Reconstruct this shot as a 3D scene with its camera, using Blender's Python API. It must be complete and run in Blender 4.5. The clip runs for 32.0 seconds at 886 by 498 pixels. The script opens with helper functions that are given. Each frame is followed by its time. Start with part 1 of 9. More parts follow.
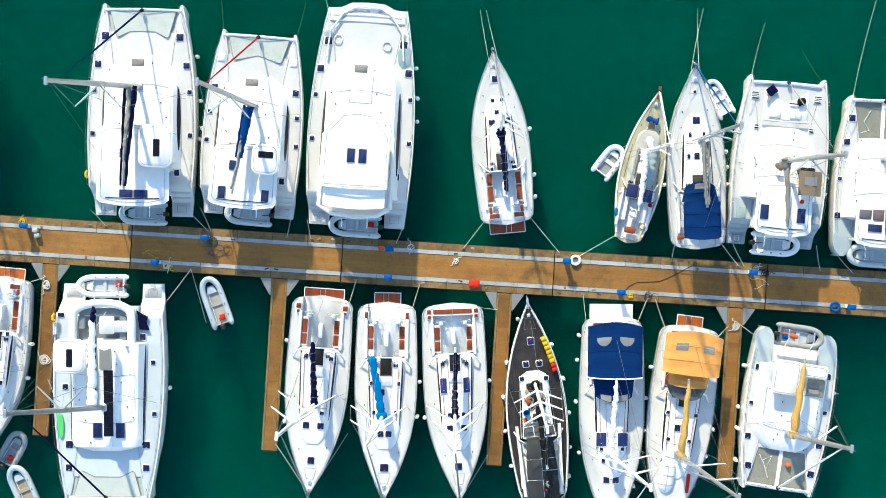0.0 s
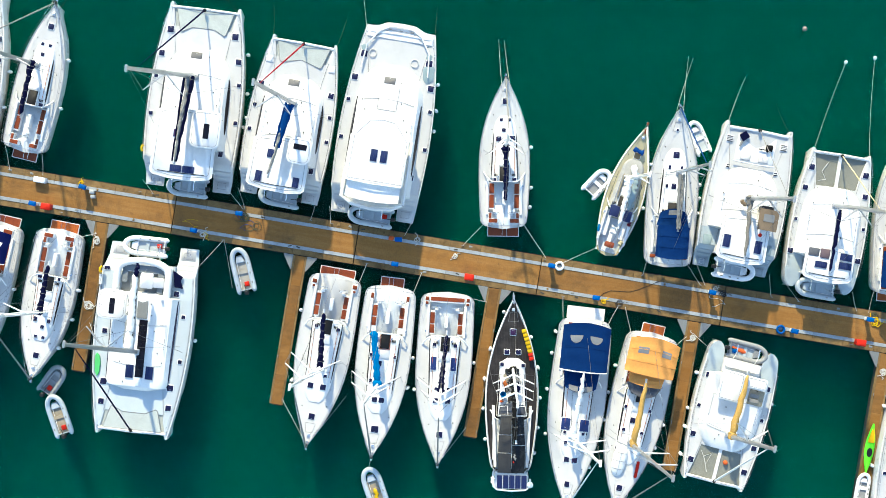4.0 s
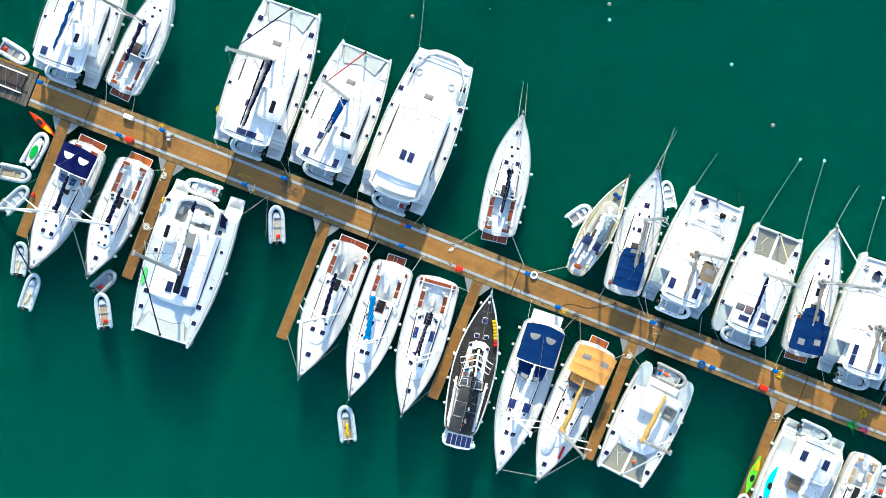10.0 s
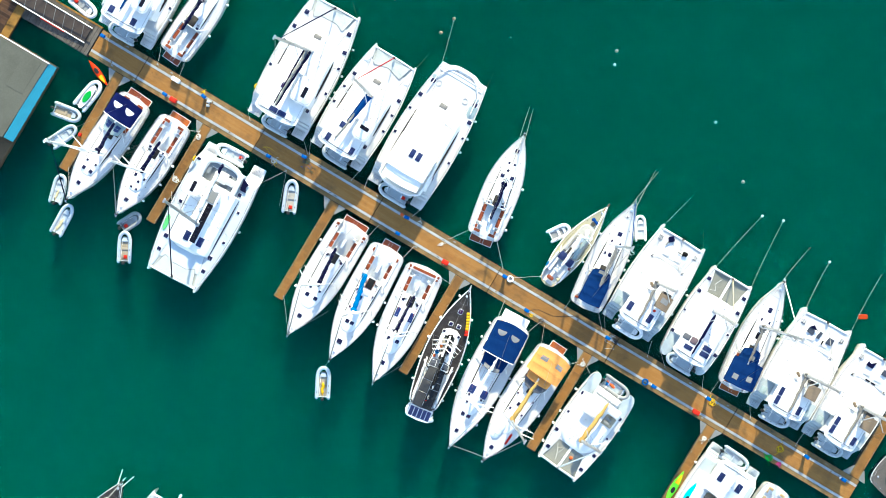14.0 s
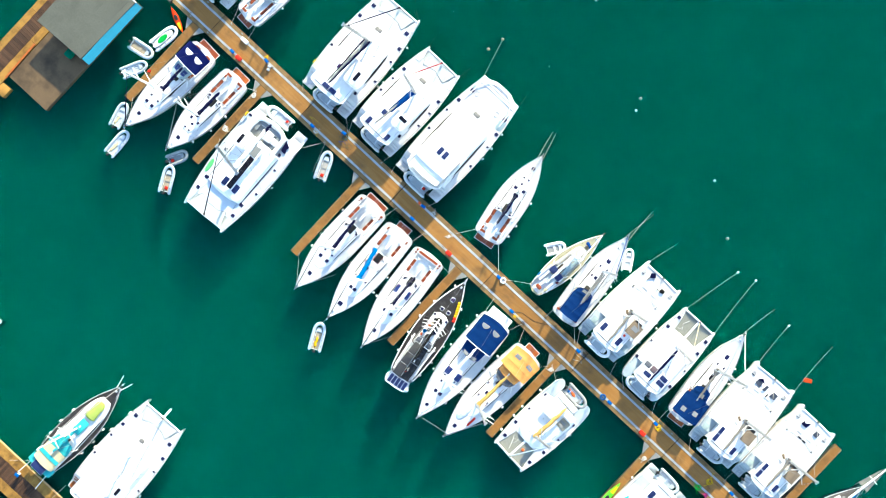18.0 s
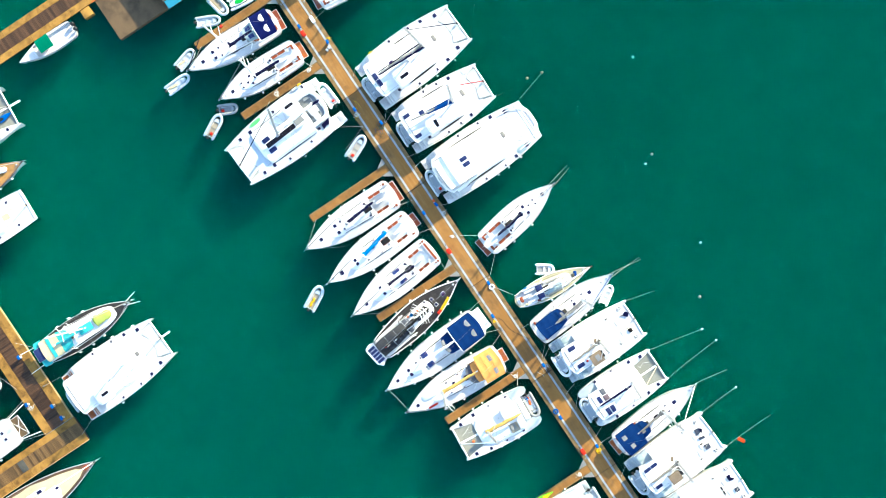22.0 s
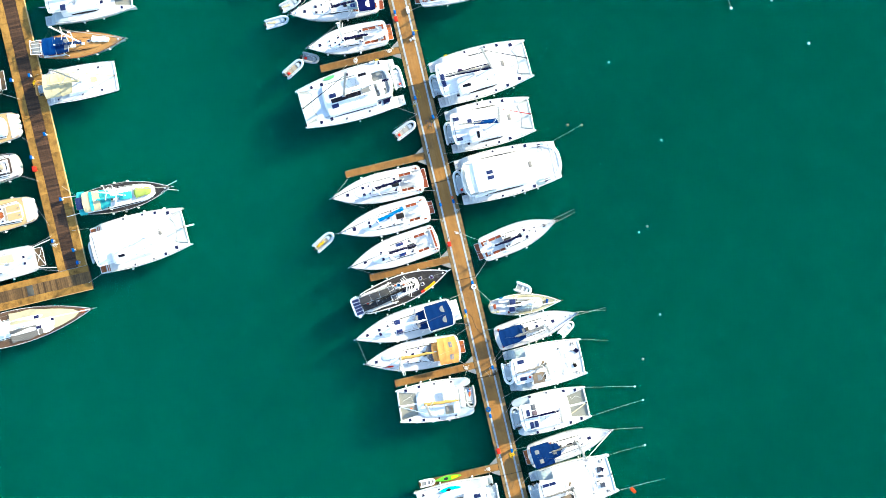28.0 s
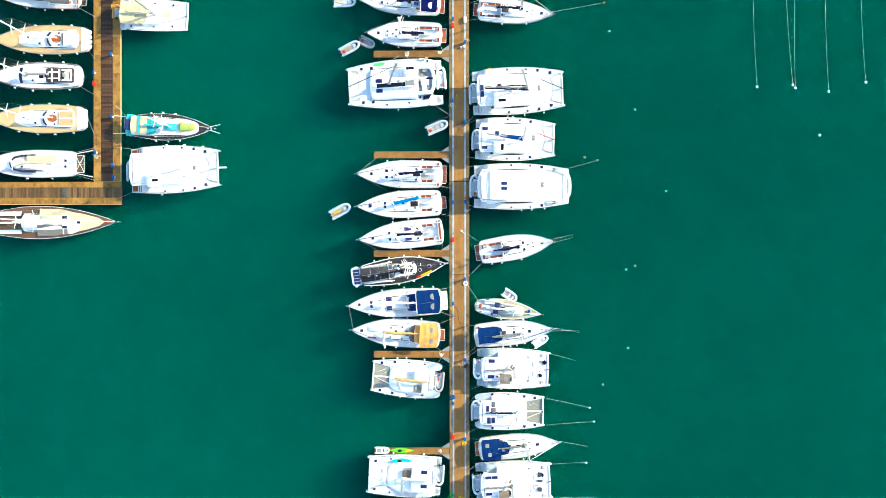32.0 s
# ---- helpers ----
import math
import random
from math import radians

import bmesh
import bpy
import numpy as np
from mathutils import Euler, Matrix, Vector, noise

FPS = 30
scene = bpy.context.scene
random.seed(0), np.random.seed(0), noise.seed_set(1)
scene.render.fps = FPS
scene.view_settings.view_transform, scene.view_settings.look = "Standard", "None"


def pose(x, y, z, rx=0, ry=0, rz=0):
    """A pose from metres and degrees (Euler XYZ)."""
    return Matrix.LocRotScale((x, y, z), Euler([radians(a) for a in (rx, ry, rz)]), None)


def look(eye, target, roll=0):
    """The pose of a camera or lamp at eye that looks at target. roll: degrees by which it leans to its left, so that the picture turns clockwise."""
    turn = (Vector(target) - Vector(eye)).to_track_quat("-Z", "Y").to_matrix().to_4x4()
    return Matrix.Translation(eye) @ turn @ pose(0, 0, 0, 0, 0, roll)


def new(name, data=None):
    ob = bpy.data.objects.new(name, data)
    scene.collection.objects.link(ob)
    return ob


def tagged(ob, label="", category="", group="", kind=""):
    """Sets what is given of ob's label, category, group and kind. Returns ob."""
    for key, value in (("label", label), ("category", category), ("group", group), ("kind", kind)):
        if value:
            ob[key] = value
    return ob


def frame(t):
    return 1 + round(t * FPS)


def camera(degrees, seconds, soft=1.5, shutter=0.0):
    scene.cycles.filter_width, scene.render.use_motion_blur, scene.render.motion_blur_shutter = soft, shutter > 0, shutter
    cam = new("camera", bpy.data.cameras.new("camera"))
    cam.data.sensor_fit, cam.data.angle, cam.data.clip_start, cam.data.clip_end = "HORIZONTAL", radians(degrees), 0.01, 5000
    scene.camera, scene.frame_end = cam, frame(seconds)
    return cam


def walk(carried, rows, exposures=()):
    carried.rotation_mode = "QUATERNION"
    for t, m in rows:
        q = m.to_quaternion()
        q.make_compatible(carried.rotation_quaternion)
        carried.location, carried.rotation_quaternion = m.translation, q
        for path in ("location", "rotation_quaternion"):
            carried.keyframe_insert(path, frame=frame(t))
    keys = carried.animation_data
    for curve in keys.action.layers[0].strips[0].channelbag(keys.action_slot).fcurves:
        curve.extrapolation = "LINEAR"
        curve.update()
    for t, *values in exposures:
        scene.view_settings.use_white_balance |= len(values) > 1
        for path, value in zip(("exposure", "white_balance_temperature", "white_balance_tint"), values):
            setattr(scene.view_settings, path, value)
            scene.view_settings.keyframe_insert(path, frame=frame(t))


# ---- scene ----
cam = camera(43.0, 32.0, soft=0.9)
PATH = [
    (0, 1.758, 1.518, 81.843, -0.332, 0.637, -86.361),
    (1, 1.756, 1.475, 84.555, -0.351, 0.639, -85.484),
    (3.5, 1.664, 1.572, 91.948, -0.389, 0.644, -81.512),
    (5.5, 1.572, 1.438, 98.278, -0.410, 0.648, -77.533),
    (6, 1.577, 1.302, 99.896, -0.413, 0.649, -76.576),
    (8, 1.470, 1.435, 106.453, -0.424, 0.654, -72.600),
    (9, 1.392, 1.454, 109.762, -0.426, 0.656, -70.608),
    (11, 1.438, 0.973, 116.396, -0.424, 0.660, -66.582),
    (13, 1.619, 0.276, 123.020, -0.414, 0.664, -61.998),
    (14.5, 1.463, 0.161, 127.972, -0.401, 0.668, -57.662),
    (16.5, 0.738, 0.265, 134.554, -0.376, 0.672, -51.607),
    (19, 0.508, 0.247, 142.775, -0.333, 0.677, -43.938),
    (21, 0.305, 0.298, 149.373, -0.289, 0.681, -37.185),
    (23, 0.321, 0.203, 156.017, -0.238, 0.686, -30.348),
    (25.5, -0.049, -0.294, 164.405, -0.161, 0.691, -21.447),
    (27.5, -0.084, -0.712, 171.179, -0.091, 0.695, -14.932),
    (28, -0.136, -0.772, 172.878, -0.072, 0.696, -13.344),
    (29, -0.333, -0.803, 176.278, -0.032, 0.698, -9.607),
    (30.5, -0.485, -1.264, 181.368, 0.031, 0.702, -4.682),
    (32, -0.413, -1.854, 186.413, 0.099, 0.705, -0.063),
]
walk(cam, [(row[0], pose(*row[1:])) for row in PATH], [(0, 1.66, 6450, 3.5), (4, 1.66, 6400, 3.5), (9, 1.78, 6350, 3.5), (13, 1.96, 6350, 3.5), (19, 2.23, 6400, 3.5), (24, 2.30, 6430, 3.5), (32, 2.14, 6400, 3.5)])

# ---------------------------------------------------------------- light
SUN_EL, SUN_AZ = 28.0, 19.5
world = bpy.data.worlds.new("world")
scene.world = world
world.use_nodes = True
sky = world.node_tree.nodes.new("ShaderNodeTexSky")
sky.sky_type, sky.sun_disc = "NISHITA", False
sky.sun_elevation, sky.sun_rotation = radians(SUN_EL), radians(90 - SUN_AZ)
sky.ozone_density, sky.dust_density = 0.8, 0.3
back = world.node_tree.nodes["Background"]
back.inputs["Strength"].default_value = 0.15
world.node_tree.links.new(sky.outputs[0], back.inputs["Color"])
sun = new("sun", bpy.data.lights.new("sun", "SUN"))
sun.data.energy, sun.data.angle, sun.data.color = 3.0, radians(1.5), (1.0, 0.845, 0.56)
sun_way = Vector((math.cos(radians(SUN_AZ)) * math.cos(radians(SUN_EL)), math.sin(radians(SUN_AZ)) * math.cos(radians(SUN_EL)), math.sin(radians(SUN_EL))))
sun.matrix_world = look(sun_way * 300, (0, 0, 0))


# ---------------------------------------------------------------- materials
class Nodes:
    """A small hand for wiring shader nodes."""

    def __init__(self, name):
        self.mat = bpy.data.materials.new(name)
        self.mat.use_nodes = True
        self.tree = self.mat.node_tree
        self.bsdf = self.tree.nodes["Principled BSDF"]
        self.coord = self.add("ShaderNodeTexCoord").outputs["Object"]

    def add(self, kind, **props):
        node = self.tree.nodes.new(kind)
        for key, value in props.items():
            setattr(node, key, value)
        return node

    def link(self, a, b):
        self.tree.links.new(a, b)

    def noise(self, scale, detail=3.0, rough=0.6, vector=None, dims="4D"):
        n = self.add("ShaderNodeTexNoise", noise_dimensions=dims)
        n.inputs["Scale"].default_value, n.inputs["Detail"].default_value, n.inputs["Roughness"].default_value = scale, detail, rough
        self.link(vector or self.coord, n.inputs["Vector"])
        if dims == "4D":
            rnd = self.add("ShaderNodeObjectInfo").outputs["Random"]
            self.link(self.math("MULTIPLY", rnd, 37.0), n.inputs["W"])
        return n.outputs["Fac"]

    def math(self, op, a, b=0.0, c=0.0):
        n = self.add("ShaderNodeMath", operation=op)
        for i, v in enumerate((a, b, c)):
            if isinstance(v, (int, float)):
                n.inputs[i].default_value = v
            else:
                self.link(v, n.inputs[i])
        return n.outputs[0]

    def remap(self, v, a, b, c, d):
        n = self.add("ShaderNodeMapRange")
        for i, x in enumerate((a, b, c, d)):
            n.inputs[i + 1].default_value = x
        self.link(v, n.inputs[0])
        return n.outputs[0]

    def mix(self, fac, a, b, blend="MIX"):
        n = self.add("ShaderNodeMix", data_type="RGBA", blend_type=blend)
        for socket, v in ((n.inputs[0], fac), (n.inputs[6], a), (n.inputs[7], b)):
            if isinstance(v, (int, float)):
                socket.default_value = v
            elif isinstance(v, tuple):
                socket.default_value = (*v, 1.0)
            else:
                self.link(v, socket)
        return n.outputs[2]

    def bump(self, height, strength, distance=0.02):
        n = self.add("ShaderNodeBump")
        n.inputs["Strength"].default_value, n.inputs["Distance"].default_value = strength, distance
        self.link(height, n.inputs["Height"])
        self.link(n.outputs[0], self.bsdf.inputs["Normal"])

    def base(self, colour):
        self.link(colour, self.bsdf.inputs["Base Color"])


def plain(name, colour, rough=0.5, metal=0.0, var=0.12, big=0.7, fine=25.0, bump=0.15, coat=0.0, tint=None, amount=0.35, spread=0.08, spec=0.3):
    """A surface with stains at one scale and grain at another; tint is what the stains turn to."""
    n = Nodes(name)
    tint = tint or tuple(c * 0.55 for c in colour)
    stains, grain = n.noise(big, 4.0, 0.65), n.noise(fine, 2.0, 0.7)
    col = n.mix(n.remap(stains, 0.45, 0.75, 0.0, amount), colour, tint)
    shade = n.remap(grain, 0.3, 0.7, 1.0 - var, 1.0 + var * 0.5)
    rnd = n.remap(n.add("ShaderNodeObjectInfo").outputs["Random"], 0, 1, 1.0 - spread, 1.0 + spread * 0.4)
    v = n.add("ShaderNodeVectorMath", operation="SCALE")
    n.link(col, v.inputs[0])
    n.link(n.math("MULTIPLY", shade, rnd), v.inputs["Scale"])
    n.base(v.outputs[0])
    n.link(n.remap(stains, 0.3, 0.7, max(rough - 0.08, 0.02), min(rough + 0.12, 1)), n.bsdf.inputs["Roughness"])
    n.bsdf.inputs["Metallic"].default_value = metal
    n.bsdf.inputs["Coat Weight"].default_value = coat
    n.bsdf.inputs["Specular IOR Level"].default_value = spec
    if bump:
        n.bump(grain, bump)
    return n.mat


def striped(name, colour, seam, per_metre, axis="Y", rough=0.55, width=0.12, var=0.25, tint=None, amount=0.4, spread=0.12, bump=0.3):
    """Laid strips with dark seams across the axis, streaked along it."""
    n = Nodes(name)
    sep = n.add("ShaderNodeSeparateXYZ")
    n.link(n.coord, sep.inputs[0])
    at = n.math("MULTIPLY", sep.outputs[axis], per_metre)
    seam_mask = n.math("LESS_THAN", n.math("FRACT", n.math("ADD", at, 100.5)), width)
    stretch = n.add("ShaderNodeMapping")
    stretch.inputs["Scale"].default_value = (1.5, 14, 6) if axis == "Y" else (14, 1.5, 6)
    n.link(n.coord, stretch.inputs["Vector"])
    grain, stains = n.noise(1.6, 4.0, 0.6, stretch.outputs[0]), n.noise(0.9, 4.0, 0.7)
    tone = n.add("ShaderNodeTexWhiteNoise", noise_dimensions="1D")
    n.link(n.math("FLOOR", n.math("ADD", at, 100.5)), tone.inputs["W"])
    col = n.mix(n.remap(grain, 0.3, 0.7, 0.0, var * 2), colour, tuple(c * 0.5 for c in colour))
    col = n.mix(n.remap(tone.outputs["Value"], 0, 1, 0.0, var), col, tuple(min(1, c * 1.3) for c in colour))
    col = n.mix(n.remap(stains, 0.5, 0.75, 0.0, amount), col, tint or tuple(c * 0.45 for c in colour))
    rnd = n.remap(n.add("ShaderNodeObjectInfo").outputs["Random"], 0, 1, 1.0 - spread, 1.0 + spread)
    col = n.mix(seam_mask, col, seam)
    v = n.add("ShaderNodeVectorMath", operation="SCALE")
    n.link(col, v.inputs[0])
    n.link(rnd, v.inputs["Scale"])
    n.base(v.outputs[0])
    n.bsdf.inputs["Roughness"].default_value = rough
    n.bsdf.inputs["Specular IOR Level"].default_value = 0.25
    n.bump(n.math("SUBTRACT", grain, seam_mask), bump, 0.006)
    return n.mat


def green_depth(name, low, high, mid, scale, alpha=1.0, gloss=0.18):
    """Green harbour water: soft light scattered a long way inside it; lighter towards the timber dock, with the shade
    among the boats behind it put into the colour.
    """
    n = Nodes(name)
    big, small = n.noise(0.018, 3.0, 0.5, dims="3D"), n.noise(0.11, 4.0, 0.6, dims="3D")
    col = n.mix(n.remap(big, 0.35, 0.65, 0.0, 1.0), low, high)
    col = n.mix(n.remap(small, 0.4, 0.7, 0.0, 0.35), col, mid)
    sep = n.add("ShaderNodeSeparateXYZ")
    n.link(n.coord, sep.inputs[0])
    graded = n.add("ShaderNodeVectorMath", operation="SCALE")
    n.link(col, graded.inputs[0])
    # Shade among the boats beyond the timber dock, painted as darker colour.
    boat_shade = n.math("MAXIMUM", n.remap(sep.outputs["X"], -61.0, -57.0, 0.55, 1.0), n.remap(sep.outputs["Y"], 4.0, 9.0, 1.0, 0.55))
    # The colour also lightens along x towards the timber dock.
    n.link(n.math("MULTIPLY", n.remap(sep.outputs["X"], -55.0, 15.0, 1.24, 1.0), boat_shade), graded.inputs["Scale"])
    n.base(graded.outputs[0])
    n.bsdf.inputs["Roughness"].default_value = 0.12
    n.bsdf.inputs["IOR"].default_value = 1.33
    n.bsdf.inputs["Specular IOR Level"].default_value = gloss if alpha < 1 else 0.0
    n.bsdf.inputs["Subsurface Weight"].default_value = 1.0
    n.bsdf.inputs["Subsurface Radius"].default_value = (1.0, 1.0, 1.0)
    n.bsdf.inputs["Subsurface Scale"].default_value = scale
    n.bsdf.inputs["Alpha"].default_value = alpha
    if alpha < 1 and gloss:
        n.bump(n.math("ADD", n.noise(2.2, 3.0, 0.55, dims="3D"), n.math("MULTIPLY", n.noise(0.45, 2.0, 0.5, dims="3D"), 2.0)), 0.12, 0.05)
    return n.mat


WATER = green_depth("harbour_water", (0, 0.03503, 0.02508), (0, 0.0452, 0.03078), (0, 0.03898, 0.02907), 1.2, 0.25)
# Greens for two sheets added below the surface to shape the boats' shadows.
MID_SHEET = green_depth("mid_sheet_green", (0, 0.06441, 0.04617), (0, 0.08136, 0.05586), (0, 0.07006, 0.05301), 2.0, 0.42, 0.0)
LOW_SHEET = green_depth("low_sheet_green", (0, 0.09379, 0.06726), (0, 0.1153, 0.0798), (0, 0.1006, 0.07581), 6.0)
GEL = plain("white_gelcoat", (0.665, 0.66, 0.648), 0.28, var=0.04, big=0.5, fine=9, bump=0.03, coat=0.25, tint=(0.43, 0.43, 0.41), amount=0.5, spread=0.05)
NONSKID = plain("nonskid_deck", (0.49, 0.486, 0.478), 0.6, var=0.08, big=0.8, fine=60, bump=0.2, tint=(0.38, 0.38, 0.365), amount=0.45)
# Nonskid again, with the deckhouse's bluish shade put into the colour.
STERN_SHADE = plain("shaded_blue_nonskid", (0.33, 0.385, 0.41), 0.6, var=0.12, big=0.8, fine=60, bump=0.2, tint=(0.24, 0.28, 0.30), amount=0.45)
GREYDECK = plain("pale_cockpit_sole", (0.6359, 0.6639, 0.6733), 0.65, var=0.12, big=1.2, fine=50, tint=(0.1769, 0.1811, 0.1769))
CREAMDECK = plain("cream_deck_paint", (0.3841, 0.3538, 0.2321), 0.6, var=0.14, big=0.9, fine=40, tint=(0.2881, 0.2359, 0.12), amount=0.5)
BLACKDECK = striped("black_laid_deck", (0.019, 0.0156, 0.0147), (0.0463, 0.0421, 0.04), 8, rough=0.6, var=0.3, width=0.10, amount=0.8, tint=(0.0548, 0.0484, 0.0442))
BLACKHULL = plain("dark_hull_paint", (0.0103, 0.0088, 0.0088), 0.25, var=0.1, coat=0.4)
NAVYHULL = plain("navy_hull_paint", (0.0036, 0.0059, 0.0177), 0.2, var=0.1, coat=0.4)
TEAK = striped("oiled_teak", (0.3344, 0.08475, 0.0152), (0.09558, 0.02714, 0.0076), 14, rough=0.45, var=0.25)
TEAKRED = striped("varnished_teak", (0.2024, 0.0442, 0.0137), (0.0718, 0.0177, 0.0063), 12, rough=0.35, var=0.22)
TEAKPALE = striped("weathered_teak_deck", (0.3916, 0.2005, 0.0606), (0.1263, 0.0707, 0.02532), 11, rough=0.65, var=0.2)
PALEWOOD = plain("pale_teak_deck", (0.4448, 0.3032, 0.1437), 0.6, var=0.12, big=0.8, fine=30, tint=(0.3101, 0.1886, 0.07177), amount=0.5)
GLASS = plain("dark_acrylic", (0.0076, 0.0067, 0.0358), 0.12, var=0.1, bump=0.0, coat=0.4)
SMOKE = plain("smoked_window", (0.005, 0.0046, 0.0092), 0.22, var=0.1, bump=0.0, coat=0.0, spec=0.25)
VIOLETGLASS = plain("violet_acrylic", (0.0253, 0.0063, 0.0379), 0.12, var=0.1, bump=0.0, coat=0.5)
SOLAR = striped("solar_cells", (0.0105, 0.018, 0.072), (0.055, 0.062, 0.08), 7, rough=0.12, width=0.07, var=0.1, amount=0.1, bump=0.02)
CLEARVINYL = plain("clear_vinyl", (0.1769, 0.1811, 0.1853), 0.2, var=0.1, bump=0.03, tint=(0.1179, 0.1179, 0.1061))
ALU = plain("brushed_aluminium", (0.441, 0.4481, 0.4553), 0.38, 0.75, var=0.1, bump=0.03)
WHITESPAR = plain("white_painted_spar", (0.70, 0.695, 0.68), 0.35, var=0.06, bump=0.02)
STEEL = plain("stainless_steel", (0.6786, 0.6883, 0.698), 0.25, 0.9, var=0.06, bump=0.0)
WIRE = plain("rigging_wire", (0.1769, 0.1811, 0.1853), 0.4, 0.6, var=0.1, bump=0.0)
GALV = plain("galvanised_plate", (0.1972, 0.2085, 0.2073), 0.5, 0.25, var=0.18, big=2.0, tint=(0.1289, 0.1324, 0.1259), amount=0.5)
BLACKRUB = plain("black_rubber", (0.0065, 0.0065, 0.007), 0.7, var=0.2)
DARKPLASTIC = plain("dark_plastic", (0.0088, 0.0094, 0.0106), 0.45, var=0.15)
SEAM = plain("grey_deck_seam", (0.1769, 0.1811, 0.1853), 0.6, var=0.15, bump=0.0)
# Near-black that stands for the shade inside the companionway.
COMPANION_SHADE = plain("companionway_shade", (0.0088, 0.0077, 0.007), 0.6, var=0.2)


def canvas(name, colour, var=0.08, rough=0.8):
    return plain(name, colour, rough, var=var, big=1.3, fine=9, bump=0.3, tint=tuple(c * 0.65 for c in colour), amount=0.45, spread=0.06, spec=0.06)


NAVY, BLUE, SKYBLUE, ROYAL = canvas("navy_canvas", (0.0017, 0.0029, 0.0232)), canvas("blue_canvas", (0.0012, 0.0191, 0.0853)), canvas("bright_blue_cover", (0, 0.1137, 0.2948)), canvas("royal_blue_cover", (0, 0.0295, 0.1327))
ORANGE, CREAM, TAUPE, BLACKCLOTH = canvas("orange_canvas", (0.58, 0.262, 0.072)), canvas("cream_canvas", (0.4549, 0.3917, 0.2401)), canvas("taupe_canvas", (0.1557, 0.1187, 0.08415)), canvas("black_canvas", (0.0088, 0.0088, 0.0092))
WHITECLOTH, GREYSAIL, TEAL, LIME, GREENCLOTH = canvas("white_sailcloth", (0.70, 0.695, 0.675)), canvas("grey_sailcloth", (0.2022, 0.2001, 0.1938)), canvas("turquoise_canvas", (0.0316, 0.2948, 0.3125)), canvas("lime_canvas", (0.2654, 0.3285, 0.0758)), canvas("green_canvas", (0, 0.1053, 0.059))
GOLD = canvas("ochre_sail_cover", (0.4309, 0.2696, 0.0821), 0.2)
BROWNSAIL = canvas("grey_brown_sailcloth", (0.15, 0.142, 0.13), 0.3)
SLATE = canvas("slate_cushion", (0.0421, 0.0505, 0.0716))
SMOKEVINYL = plain("smoky_clear_vinyl", (0.0842, 0.0885, 0.1011), 0.15, var=0.3, big=2.0, bump=0.03, tint=(0.0337, 0.0379, 0.0548), amount=0.7)
PALEBLUECLOTH = canvas("pale_blue_cloth", (0.2138, 0.2823, 0.308))
LILAC = canvas("mauve_cushion", (0.1061, 0.0825, 0.1003))
MESH = plain("trampoline_net", (0.40, 0.43, 0.41), 0.8, var=0.3, big=1.5, fine=45, bump=0.5)
GREYMESH = plain("grey_trampoline_net", (0.1955, 0.198, 0.1685), 0.85, var=0.35, big=1.5, fine=45, bump=0.5)
TUBEGREY = plain("inflatable_tube", (0.3745, 0.4245, 0.4682), 0.5, var=0.08, big=1.6, fine=12, bump=0.06, tint=(0.1853, 0.2064, 0.219))
TUBEWHITE = plain("white_inflatable_tube", (0.66, 0.67, 0.68), 0.45, var=0.07, big=1.6, fine=12, bump=0.05, tint=(0.55, 0.56, 0.55))
TUBEPALE = plain("pale_blue_tube", (0.36, 0.41, 0.44), 0.5, var=0.07, big=1.6, fine=12, bump=0.06, tint=(0.285, 0.3054, 0.3156))
FLOORTAN = plain("dinghy_floor", (0.2973, 0.2547, 0.1839), 0.7, var=0.2, big=2.5, tint=(0.1415, 0.1273, 0.0991), amount=0.6)
FLOORGREY = plain("pale_dinghy_floor", (0.2138, 0.2267, 0.2352), 0.7, var=0.2, big=2.5, tint=(0.1264, 0.1264, 0.1264), amount=0.5)
RED = plain("red_plastic", (0.4738, 0.0202, 0.0101), 0.4, var=0.1, spec=0.08)
BLUEPLASTIC = plain("blue_plastic", (0, 0.0674, 0.2611), 0.4, var=0.12, bump=0.05, spec=0.08)
YELLOW = plain("yellow_plastic", (0.5728, 0.3591, 0.0101), 0.4, var=0.1, spec=0.08)
GREENP = plain("green_plastic", (0.0095, 0.2594, 0.0377), 0.4, var=0.1, spec=0.08)
ORANGEP = plain("orange_buoy_paint", (0.5054, 0.0944, 0.0274), 0.45, var=0.12, spec=0.08)
WHITEP = plain("white_fender_vinyl", (0.76, 0.76, 0.74), 0.4, var=0.1, bump=0.03)
ROPE = plain("mooring_rope", (0.5631, 0.555, 0.5148), 0.9, var=0.35, fine=60, bump=0.6)
ROPEGREEN = plain("weeded_rope", (0.0708, 0.0796, 0.0471), 0.9, var=0.4, fine=60, bump=0.6)


